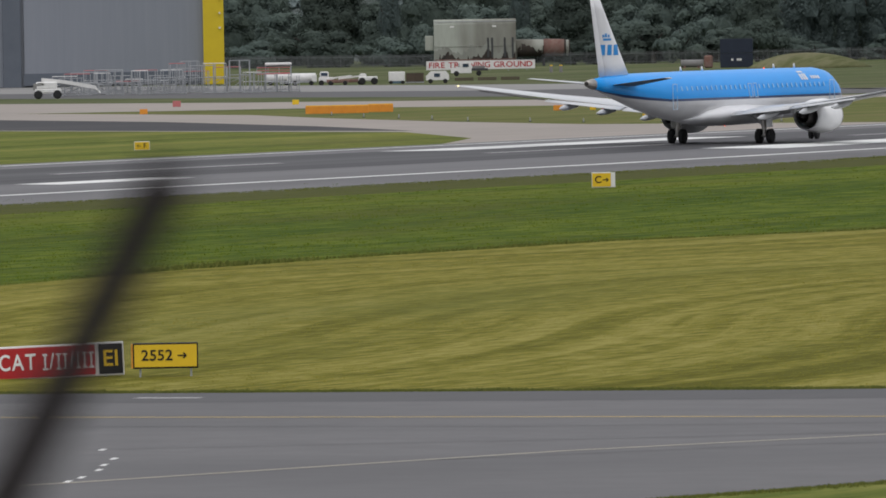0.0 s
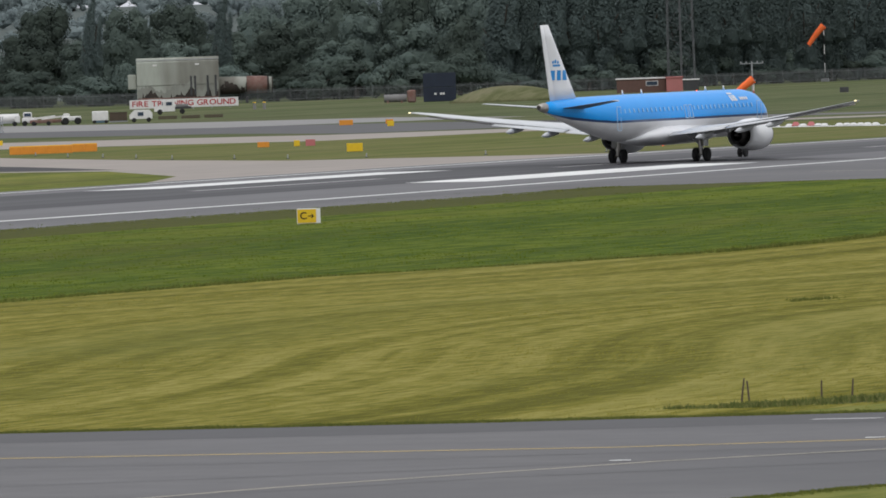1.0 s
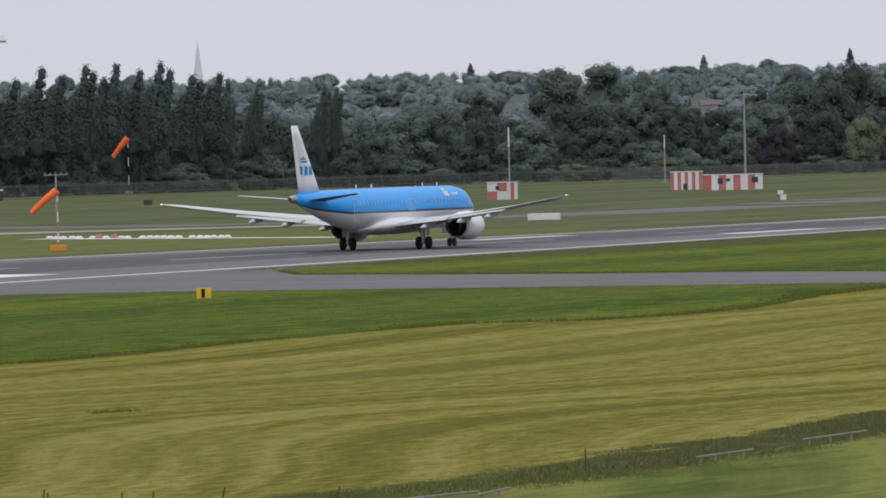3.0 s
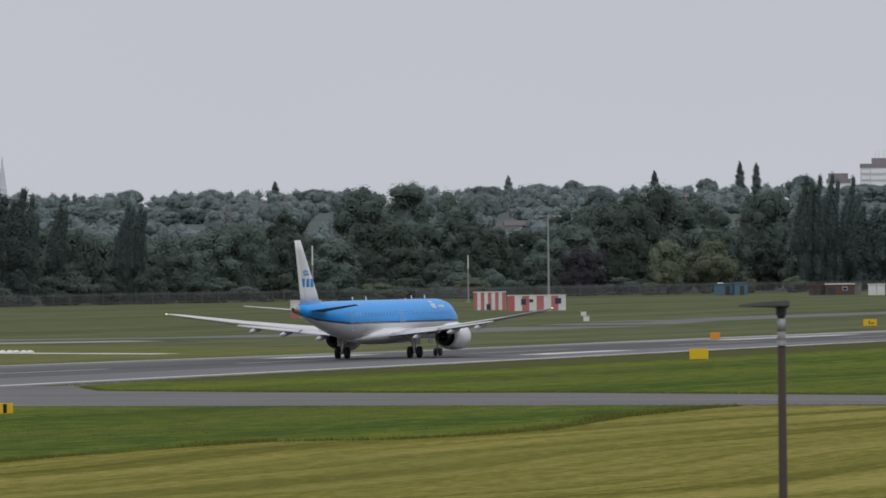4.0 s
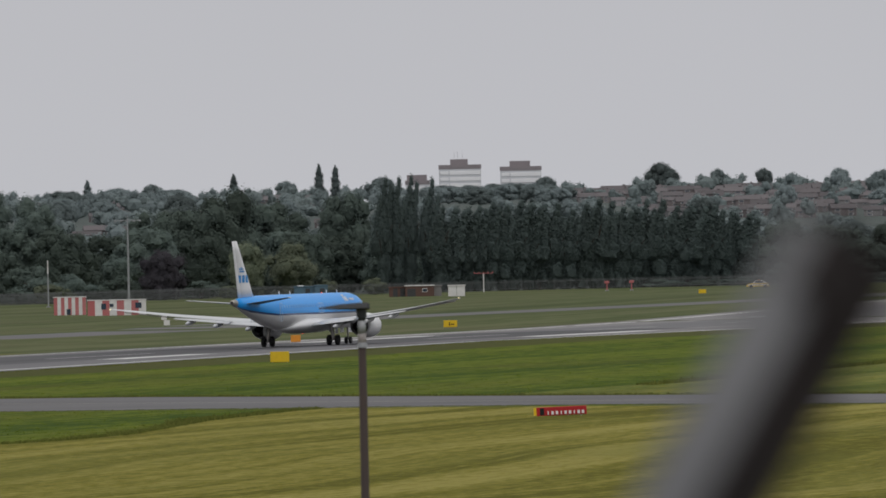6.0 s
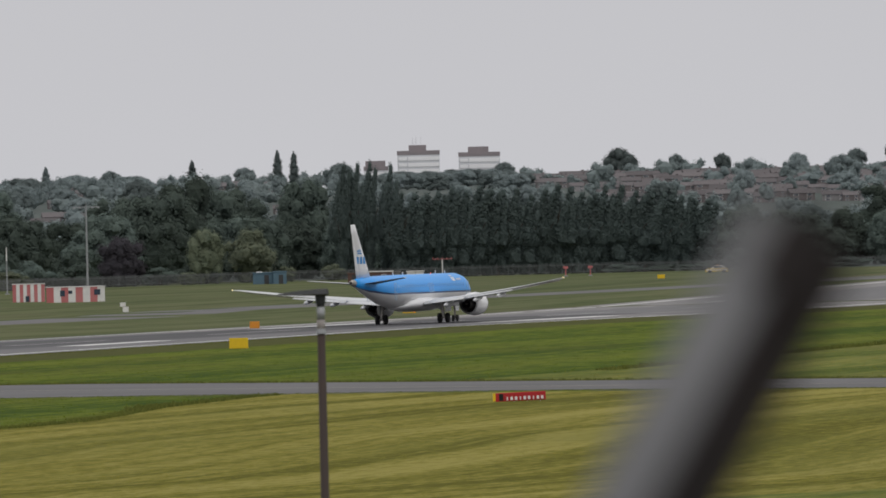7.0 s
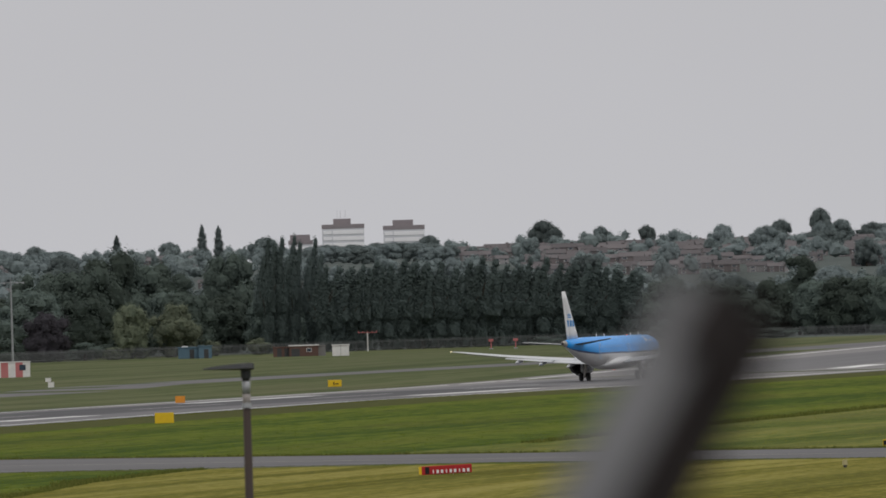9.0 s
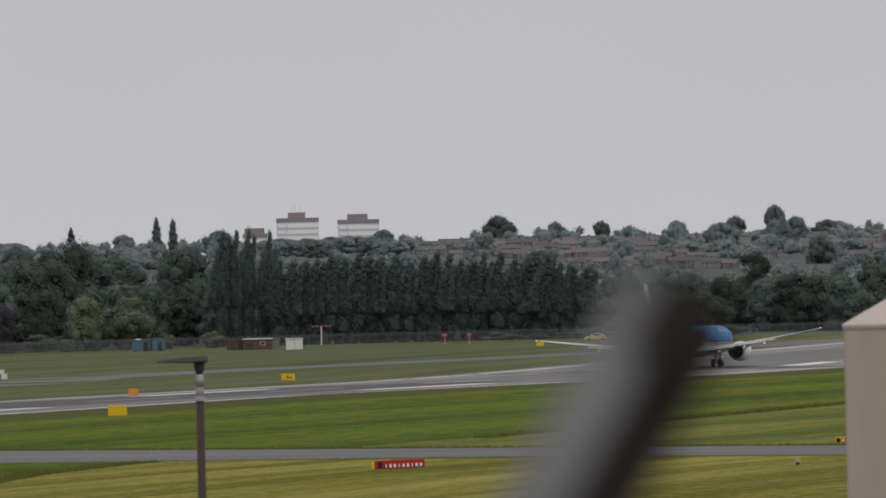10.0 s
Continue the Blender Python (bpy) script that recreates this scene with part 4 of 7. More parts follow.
def far_wood():
    """The rest of the wooded hillside: thousands of small crowns, too far to pick apart."""
    rng = random.Random(44)
    verts, faces = [], []
    for k in range(1350):
        b, d = rng.uniform(-28.8, -11.8), 2150 + 2150 * rng.random() ** .75
        if (d > 3500 and -16.45 < b < -15.55) or (3250 < d < 3720 and -21.15 < b < -20.35):
            continue
        if d > 3150 and b > -16.6 and rng.random() < .5:
            continue
        x, y = at(b, d)
        h, r = rng.uniform(4.5, 9.0), rng.uniform(3.2, 7)
        base = rise(x, y)
        vs, fs = BALLS[1]
        for k2 in range(4):
            a = rng.uniform(0, math.tau)
            o, rr, hh = r * .55 * (k2 > 0), r * (.75, .5, .45, .4)[k2], h * (.5, .36, .32, .3)[k2]
            cx, cy, cz = x + o * math.cos(a), y + o * math.sin(a), base + h * (.45, .4, .6, .75)[k2]
            i = len(verts)
            off = Vector((cx, cy, k))
            for v in vs:
                p = Vector((v.x * rr, v.y * rr, v.z * hh))
                w = 0.78 + 0.3 * noise.noise(p * .45 + off)
                verts.append((cx + p.x * w, cy + p.y * w, cz + p.z * w))
            faces += [tuple(i + q for q in f) for f in fs]
            for _ in range(50):
                u, a = rng.uniform(-.4, 1), rng.uniform(0, math.tau)
                q = math.sqrt(1 - u * u)
                out = Vector((q * math.cos(a), q * math.sin(a), u))
                w = rng.uniform(.8, 1.08)
                p = Vector((cx + rr * out.x * w, cy + rr * out.y * w, cz + hh * u * w))
                n = (out + Vector((rng.uniform(-.4, .4), rng.uniform(-.4, .4), rng.uniform(0, .6)))).normalized()
                t = n.orthogonal().normalized()
                t.rotate(Matrix.Rotation(rng.uniform(0, math.tau), 3, n))
                c = n.cross(t)
                z = rng.uniform(.25, .6)
                i = len(verts)
                verts += [tuple(p - t * z), tuple(p + c * z * .7), tuple(p + t * z), tuple(p - c * z * .7)]
                faces.append((i, i + 1, i + 2, i + 3))
    me = bpy.data.meshes.new("hillside_wood")
    me.from_pydata(verts, [], faces)
    me.materials.append(M["leaf_haze"])
    tagged(new("hillside_wood", me), "grey-green wood covering the far hillside, haze painted into its leaves", "trees", kind="stuff")


far_wood()


# ---- airfield signs ----
M["sign_yellow"] = mat("sign_yellow", (0.72, 0.48, 0.02), (0.66, 0.43, 0.02), 3, 0.5, bump=0)
M["sign_red"] = mat("sign_red", (0.42, 0.02, 0.025), (0.37, 0.018, 0.02), 3, 0.5, bump=0)
M["black"] = mat("black_paint", (0.012, 0.012, 0.012), None, 3, 0.5, bump=0)
M["white"] = mat("chalky_white_paint", (0.72, 0.71, 0.69), (0.62, 0.61, 0.6), 2, 0.6, bump=0.02, c3=(0.5, 0.49, 0.47))
M["orange"] = mat("orange_plastic", (0.68, 0.27, 0.03), (0.58, 0.23, 0.028), 2, 0.6, bump=0.02, c3=(0.6, 0.25, 0.05))
M["faded_yellow"] = mat("faded_yellow_paint", (0.40, 0.36, 0.19), (0.33, 0.29, 0.16), 4, 0.7, bump=0.02)
M["sock"] = mat("orange_cloth", (0.98, 0.20, 0.055), (0.92, 0.17, 0.045), 3, 0.8, bump=0.1)
M["steel"] = mat("galvanised_steel", (0.36, 0.37, 0.38), (0.28, 0.29, 0.30), 4, 0.5, metal=0.3, bump=0.03)
M["red_paint"] = mat("weathered_red_paint", (0.45, 0.12, 0.125), (0.40, 0.14, 0.14), 1.5, 0.7, bump=0.02, c3=(0.48, 0.25, 0.24))
M["dark_steel"] = mat("dark_steel", (0.05, 0.052, 0.055), (0.07, 0.07, 0.07), 3, 0.6, metal=0.2)
M["brown_wood"] = mat("weathered_wood", (0.10, 0.075, 0.055), (0.07, 0.055, 0.04), 3, 0.85, bump=0.3, stretch=(1, 1, .2))


def letters(text, height, material, parent, x, y, z, label=""):
    """Letters standing upright, facing local -y, centred on x."""
    cu = bpy.data.curves.new("lettering", "FONT")
    cu.body, cu.size, cu.align_x, cu.align_y, cu.extrude = text, height * 1.38, "CENTER", "CENTER", 0.004
    cu.offset = height * 0.02
    tmp = bpy.data.objects.new("lettering", cu)
    me = bpy.data.meshes.new_from_object(tmp)
    bpy.data.objects.remove(tmp)
    me.materials.append(material)
    o = new("lettering", me)
    o.parent = parent
    o.matrix_basis = pose(x, y, z, 90, 0, 0)
    if label:
        o["label"] = label
    return o


def serif_i(h, d=0.008):
    """A capital I with its two bars, as one flat solid."""
    a, b, c = h * .2, h * .07, h * .5
    e = c - h * .13
    pts = [(-a, -c), (a, -c), (a, -e), (b, -e), (b, e), (a, e), (a, c), (-a, c), (-a, e), (-b, e), (-b, -e), (-a, -e)]
    bm = bmesh.new()
    f = bm.faces.new([bm.verts.new((x, y, 0)) for x, y in pts])
    for v in [g for g in bmesh.ops.extrude_face_region(bm, geom=[f])["geom"] if isinstance(g, bmesh.types.BMVert)]:
        v.co.z += d
    return bm


def word(text, height, material, parent, right, y, z, width):
    """A line of single letters that ends at right and is so wide."""
    made, pen = [], 0.0
    for ch in text:
        if ch == " ":
            pen += .42 * height
            continue
        if ch == "I" and "/" in text:
            o = part("letter", serif_i(height), material, parent)
        else:
            o = letters(ch, height, material, parent, 0, y, z)
            o.name = "letter"
        xs = [v.co.x for v in o.data.vertices]
        lo, hi = min(xs), max(xs)
        made.append((o, pen - lo))
        pen += hi - lo + .13 * height
    k = width / (pen - .13 * height)
    for o, at_x in made:
        o.matrix_basis = pose(right - width + at_x * k, y, z, 90, 0, 0)
        o.scale = (k, 1, 1)


def facing(x, y):
    return -math.degrees(math.atan2(x, y))


def arrow(parent, x, y, z, s, material, flip=1):
    bm = box(x, y, z, s, 0.012, s * 0.16)
    for k in (1, -1):
        box(0, 0, 0, s * 0.5, 0.012, s * 0.16, bm=bm)
        for v in bm.verts[-8:]:
            v.co = Matrix.Rotation(radians(k * 42 * flip), 3, "Y") @ v.co + Vector((x + flip * s * 0.34, y, z + k * s * 0.15))
    return part("arrow", bm, material, parent)


def board(name, x, y, w, h, foot, panels, turn=None, label="", category="sign", thick=0.18, border=None):
    """A taxiway sign: cabinet on legs, with panels (from, to, material) across its front."""
    s = thing(name, x, y, rise(x, y), facing(x, y) if turn is None else turn, label, category)
    part("cabinet", box(0, 0, foot + h / 2, w, thick, h, 0.015), border or M["white"], s)
    for a, b, m in panels:
        part("panel", box((a + b) / 2 * w - w / 2, -thick / 2 - 0.006, foot + h / 2, (b - a) * w - 0.07, 0.02, h - 0.09), m, s)
    n = 2 if w < 2.2 else 4
    for k in range(n):
        part("leg", box((k / (n - 1) - 0.5) * w * 0.78, 0, foot / 2 - 0.02, 0.05, 0.05, foot + 0.06), M["steel"], s)
    return s


def big_signs():
    # holding-point sign beside the near taxiway
    s = board("holding_point_sign", -115.66, 212.4, 4.4, 0.86, 0.02, [(0, 0.84, M["sign_red"]), (0.845, 1.0, M["black"])], 28.4, "red holding point sign with black location panel", "sign")
    s.matrix_basis = pose(-115.66, 212.4, rise(-115.66, 212.4) - .03, 0, -1.8, 28.4)
    word("CAT I/II/III", 0.42, M["white_gloss"], s, 1.43, -0.115, 0.45, 2.44)
    word("E1", 0.42, M["sign_yellow"], s, 2.04, -0.115, 0.45, .36)
    s2 = board("distance_sign", -112.51, 213.4, 1.67, 0.66, 0.22, [(0.0, 1.0, M["sign_yellow"])], 27.6, "yellow runway distance sign on two thin legs", "sign", border=M["black"])
    word("2552", 0.28, M["black"], s2, 0.18, -0.115, 0.55, .8)
    arrow(s2, 0.42, -0.112, 0.55, 0.22, M["black"])
    part("side_plate", box(-0.86, 0, 0.55, 0.04, 0.2, 0.62), M["orange"], s2, "orange side plate")
    s3 = board("taxiway_sign", -210.8, 449.5, 1.05, 0.8, 0.06, [(0, 1.0, M["sign_yellow"])], None, "yellow taxiway sign with black letter and arrow")
    letters("C", 0.38, M["black"], s3, -0.18, -0.115, 0.46)
    arrow(s3, 0.2, -0.112, 0.46, 0.3, M["black"])
    part("side_plate", box(0.62, 0.02, 0.46, 0.2, 0.2, 0.78), M["white"], s3, "white side face")
    s4 = board("taxiway_sign", -312.1, 589, 1.1, 0.62, 0.06, [(0, 1.0, M["sign_yellow"])], None, "small yellow taxiway sign in far grass")
    letters("F", 0.34, M["black"], s4, 0.2, -0.115, 0.37)
    arrow(s4, -0.2, -0.112, 0.37, 0.26, M["black"], -1)
    board("taxiway_sign", -201.7, 512, 0.85, 0.62, 0.05, [(0.28, 0.62, M["black"]), (0.62, 1.0, M["sign_yellow"])], None, "small yellow and black sign in grass", border=M["sign_yellow"])
    board("marker_board", -228.9, 735.8, 1.55, 0.86, 0.06, [], None, "plain yellow marker board beside the runway", border=M["sign_yellow"])
    board("marker_board", -286, 925, 1.0, 0.7, 0.05, [], None, "small orange marker board", border=M["orange"])
    s5 = board("taxiway_sign", -309.3, 1062, 1.6, 0.8, 0.06, [(0, 1.0, M["sign_yellow"])], None, "yellow taxiway sign with black bars", border=M["sign_yellow"])
    part("bar", box(-0.1, -0.115, 0.46, 0.12, 0.02, 0.4), M["black"], s5)
    part("bar", box(0.25, -0.115, 0.40, 0.4, 0.02, 0.12), M["black"], s5)
    s6 = board("mandatory_sign", -136, 488, 2.72, 0.46, 0.02, [(0.06, 0.17, M["black"]), (0.17, 1.0, M["sign_red"])], 19, "low red sign with unreadable white marks", border=M["sign_red"])
    s6.matrix_basis = pose(-136, 488, rise(-136, 488) + .03, 0, -1.5, 19)
    part("side_plate", box(-1.42, 0, 0.26, 0.14, 0.2, 0.42), M["sign_yellow"], s6, "yellow side face")
    for k in range(9):
        part("bar", box(-0.72 + k * 0.235, -0.115, 0.17, 0.13 if k % 3 else 0.06, 0.02, 0.18), M["white_gloss"], s6)
    for x, y, w, h, m, lab in ((-345, 746, 1.4, 0.72, "sign_yellow", "plain yellow-orange marker board"), (-378, 797, 1.1, 0.5, "orange", "small orange marker board"),
                               (-375, 798, 0.55, 0.55, "sign_yellow", "small yellow marker board"), (-373.6, 798, 0.9, 0.6, "red_paint", "small red marker board"),
                               (-463, 999, 1.6, 0.6, "orange", "orange marker board on far grass"), (-456.5, 997, 0.9, 0.55, "orange", "orange marker board on far grass"),
                               (-444, 970, 0.75, 0.6, "sign_yellow", "small yellow marker board"), (-461, 878, 0.85, 0.62, "red_paint", "small red marker board"),
                               (-430, 812, 0.75, 0.5, "orange", "small orange marker board"), (-450, 884, 0.7, 0.5, "sign_yellow", "small yellow marker board")):
        board("marker_board", x, y, w, h, 0.04, [], None, lab, border=M[m])
    s7 = board("taxiway_sign", -124.2, 543, 0.62, 0.36, 0.05, [(0, .5, M["black"]), (.5, 1.0, M["sign_red"])], None, "small black and red sign by the exit taxiway", border=M["sign_yellow"])
    part("bar", box(.14, -.115, .23, .1, .02, .16), M["white_gloss"], s7)
    b = thing("edge_marker", -112.2, 480.3, 0, 13, "small faded yellow marker drum on a dark foot", "marker")
    part("foot", rod((0, 0, 0), (0, 0, .14), .1, .1, 10), M["dark_steel"], b)
    part("drum", rod((0, 0, .14), (0, 0, .42), .16, .13, 10), M["faded_yellow"], b)
    board("marker_board", *at(-14.7, 1716), 1.35, 0.7, 0.05, [], None, "small yellow marker board on far grass", border=M["sign_yellow"])
    board("white_board", -336, 953, 3.5, 0.72, 0.03, [], None, "long low plain white board on grass", thick=0.3)
    for x, y in ((-393, 1211), (-367, 1132)):
        b = thing("equipment_box", x, y, 0, facing(x, y), "small white equipment box on far grass", "box")
        part("body", box(0, 0, 0.4, 0.75, 0.6, 0.8, 0.03), M["white"], b)
        part("lid", box(0, 0, 0.83, 0.8, 0.65, 0.06), M["white"], b)
    b = thing("equipment_box", *at(-21.83, 1380), 0, 22, "small dark equipment box on grass", "box")
    part("body", box(0, 0, 0.45, 1.3, 0.8, 0.75, 0.03), M["dark_steel"], b)
    for dx in (-.5, .5):
        part("foot", box(dx, 0, 0.04, 0.1, 0.6, 0.12), M["steel"], b)


def barriers():
    """Orange water-filled barriers end to end, and the white and red block row."""
    first = None
    for k in range(7):
        x, y = -405.0 + k * 1.2 * .89 + (-3.05 if k > 4 else 0), 799 + k * 1.2 * .45 + (0 if k < 5 else 6)
        m = pose(x, y, 0.0, 0, 0, facing(x, y))
        if first is None:
            first = thing("road_barrier", 0, 0, 0, 0, "orange plastic road barrier in a row", "barrier", "orange barriers")
            part("body", box(0, 0, 0.42, 1.24, 0.32, 0.66, 0.05), M["orange"], first)
            part("base", box(0, 0, 0.06, 1.2, 0.5, 0.12, 0.02), M["orange"], first)
            part("cap", box(0, 0, 0.77, 1.16, 0.2, 0.06), M["sign_yellow"], first)
            first.matrix_basis = m
        else:
            copy_thing(first, m)
    first = {}
    rng = random.Random(4)
    for k in range(46):
        s = k / 45
        x, y = -350 + 37 * s, 848 - 9 * s
        red = k in (7, 9, 19)
        if k % 7 == 5 or k > 26:
            continue
        m = pose(x + rng.uniform(-.1, .1), y, rise(x, y), 0, 0, facing(x, y) + rng.uniform(-25, 25))
        if red not in first:
            t = thing("marker_block", 0, 0, 0, 0, "red marker block on pale strip" if red else "white marker block on pale strip", "barrier", "marker blocks")
            h = 0.42 if red else 0.24
            part("body", loft([[(a * w, b * d, z) for a, b in ((-1, -1), (1, -1), (1, 1), (-1, 1))] for w, d, z in ((.34, .25, 0), (.34, .25, .12), (.2, .14, h), (.17, .1, h + .03))]), M["red_paint"] if red else M["white"], t)
            part("foot", box(0, 0, .03, .74, .5, .06), M["white"], t)
            t.matrix_basis = m
            first[red] = t
        else:
            copy_thing(first[red], m)
    strip("pale_strip", [(-352, 847.5), (-313, 837)], 4.5, M["white_line"], 0.012, "narrow pale painted strip on grass", "marking")


def windsock(x, y, h, r, length, lean, banded, label):
    w = thing("windsock", x, y, rise(x, y), 0, label, "windsock")
    n = 6
    for k in range(n):
        part("pole_section", rod((0, 0, h * k / n), (0, 0, h * (k + 1) / n), 0.07), M["white"] if k % 2 else (M["red_paint"] if banded else M["black"]), w)
    part("ring", rod((0, 0, h - 0.02), (0.18, 0, h), 0.05), M["steel"], w)
    d = Vector(lean).normalized()
    rings = []
    u = d.orthogonal().normalized()
    v = d.cross(u)
    for k in range(9):
        s = k / 8
        sag = Vector((0, 0, -0.35 * length * s * s * 0.5))
        rr = r * (1 - 0.35 * s) * (1 + 0.06 * math.sin(k * 2.4))
        c = Vector((0, 0, h + 0.1)) + d * (length * s) + sag
        rings.append([c + (u * math.cos(a) + v * math.sin(a)) * rr for a in [j * math.tau / 14 for j in range(14)]])
    part("sock", loft(rings, caps=False), M["sock"], w, "orange cloth sleeve hanging in light wind", True)
    part("base", box(0, 0, 0.3, 1.3, 0.8, 0.55, 0.03), M["orange"] if banded else M["steel"], w)
    return w


def striped_cabin(name, x, y, w, d, h, n, turn, label, checker=False, windows=()):
    c = thing(name, x, y, 0, turn, label, "cabin")
    part("body", box(0, 0, h / 2, w - .04, d - .04, h, 0.02), M["white"], c)
    rows = 2 if checker else 1
    for i in range(n):
        for j in range(rows):
            m = M["red_paint"] if (i + j) % 2 == 0 else M["white"]
            part("stripe", box(-w / 2 + w * (i + .5) / n, -d / 2 - .002, h * (j + .5) / rows, w / n - .005, .04, h / rows - .005), m, c)
    for k in range(3):
        part("stripe", box(w / 2 + .002, -d / 2 + d * (k + .5) / 3, h / 2, .04, d / 3, h), M["red_paint"] if k % 2 else M["white"], c)
    part("roof", box(0, 0, h + .06, w + .2, d + .2, .12, .02), M["white"], c)
    for wx, wz, ww, wh in windows:
        part("window", box(wx, -d / 2 - .03, wz, ww, .05, wh), M["pane_dark"], c)
    return c


M["tower_steel"] = mat("dull_grey_steel", (0.10, 0.106, 0.11), (0.08, 0.085, 0.088), 3, 0.6, metal=0.2)


def masts():
    x, y = at(-22.815, 1628)
    t = thing("radar_tower", x, y, 0, 20, "tall grey steel lattice tower with railed platform", "tower")
    H, b0, b1 = 27.1, 2.3, 2.0
    corners = [(-1, -1), (1, -1), (1, 1), (-1, 1)]
    for cx, cy in corners:
        part("leg", rod((cx * b0, cy * b0, 0), (cx * b1, cy * b1, H), .1, .09, 6), M["tower_steel"], t)
    n = 9
    for k in range(n):
        z0, z1 = H * k / n, H * (k + 1) / n
        w0, w1 = b0 + (b1 - b0) * k / n, b0 + (b1 - b0) * (k + 1) / n
        for i in range(4):
            a, b = corners[i], corners[(i + 1) % 4]
            part("brace", rod((a[0] * w0, a[1] * w0, z0), (b[0] * w1, b[1] * w1, z1), .022, n=5), M["tower_steel"], t)
            part("brace", rod((b[0] * w0, b[1] * w0, z0), (a[0] * w1, a[1] * w1, z1), .022, n=5), M["tower_steel"], t)
            part("brace", rod((a[0] * w1, a[1] * w1, z1), (b[0] * w1, b[1] * w1, z1), .028, n=5), M["tower_steel"], t)
    part("ladder", box(0, 0, H / 2, .35, .06, H), M["tower_steel"], t)
    part("platform", box(0, 0, H + .12, 8.2, 6.5, .3, .02), M["steel"], t)
    part("platform_rail", box(0, -3.2, H + 1.0, 8, .05, .06, bm=box(0, -3.2, H + .6, 8, .05, .05)), M["steel"], t)
    part("antenna_housing", loft([[(r * math.cos(a), r * math.sin(a), z) for a in [k * math.tau / 18 for k in range(18)]] for z, r in ((H + .3, 1.6), (H + .8, 2.0), (H + 2.2, 2.1), (H + 3.2, 1.4), (H + 3.5, .3))]), M["white"], t, "pale radome", True)
    for b, d, h, lab in ((-19.627, 1390, 10.3, "slim grey antenna mast with white tip"), (-18.68, 1705, 8.5, "slim grey antenna mast with white tip")):
        m = thing("antenna_mast", *at(b, d), 0, 20, lab, "mast")
        part("pole", rod((0, 0, 0), (0, 0, h * .72), .13, .1), M["steel"], m)
        part("tip", rod((0, 0, h * .72), (0, 0, h), .12, .1), M["white"], m)
        part("base_plate", box(0, 0, .1, .8, .8, .2), M["steel"], m)
        for a in range(3):
            part("step", box(0, 0, h * (.25 + .15 * a), .7, .06, .06), M["steel"], m)
    m = thing("floodlight_mast", *at(-18.19, 1760), 0, 18, "tall thin mast with a crossbar", "mast")
    part("pole", rod((0, 0, 0), (0, 0, 15.7), .22, .13), M["steel"], m)
    part("crossbar", box(0, 0, 15.7, 5.0, .14, .14), M["steel"], m)
    for dx in (-2.3, -1.2, 1.2, 2.3):
        part("lamp_head", box(dx, -.1, 15.55, .45, .3, .25, .03), M["steel"], m)
    part("cap", rod((0, 0, 15.7), (0, 0, 16.5), .08), M["steel"], m)
    for b, d, h, w, mt in ((-16.03, 1950, 3.9, 4.0, "red_paint"), (-22.387, 1300, 5.0, 3.2, "steel")):
        m = thing("antenna_bar", *at(b, d), 0, 17, "short mast with a horizontal antenna bar", "mast")
        part("pole", rod((0, 0, 0), (0, 0, h), .12), M["white"] if mt == "red_paint" else M["steel"], m)
        part("crossbar", box(0, 0, h, w, .12, .12), M[mt], m)
        for k in range(5):
            part("element", box((k - 2) * w / 4.2, 0, h + .12, .16, .4, .35), M[mt], m)
    for b, d in ((-15.28, 1890), (-15.13, 1890)):
        m = thing("approach_light", *at(b, d), 0, 15, "short orange-red approach light post", "lamp")
        part("pole", rod((0, 0, 0), (0, 0, 1.5), .12), M["red_paint"], m)
        part("hood", box(0, 0, 1.75, .95, .5, .5, .05), M["red_paint"], m)
        part("base", box(0, 0, .1, .8, .8, .2), M["steel"], m)


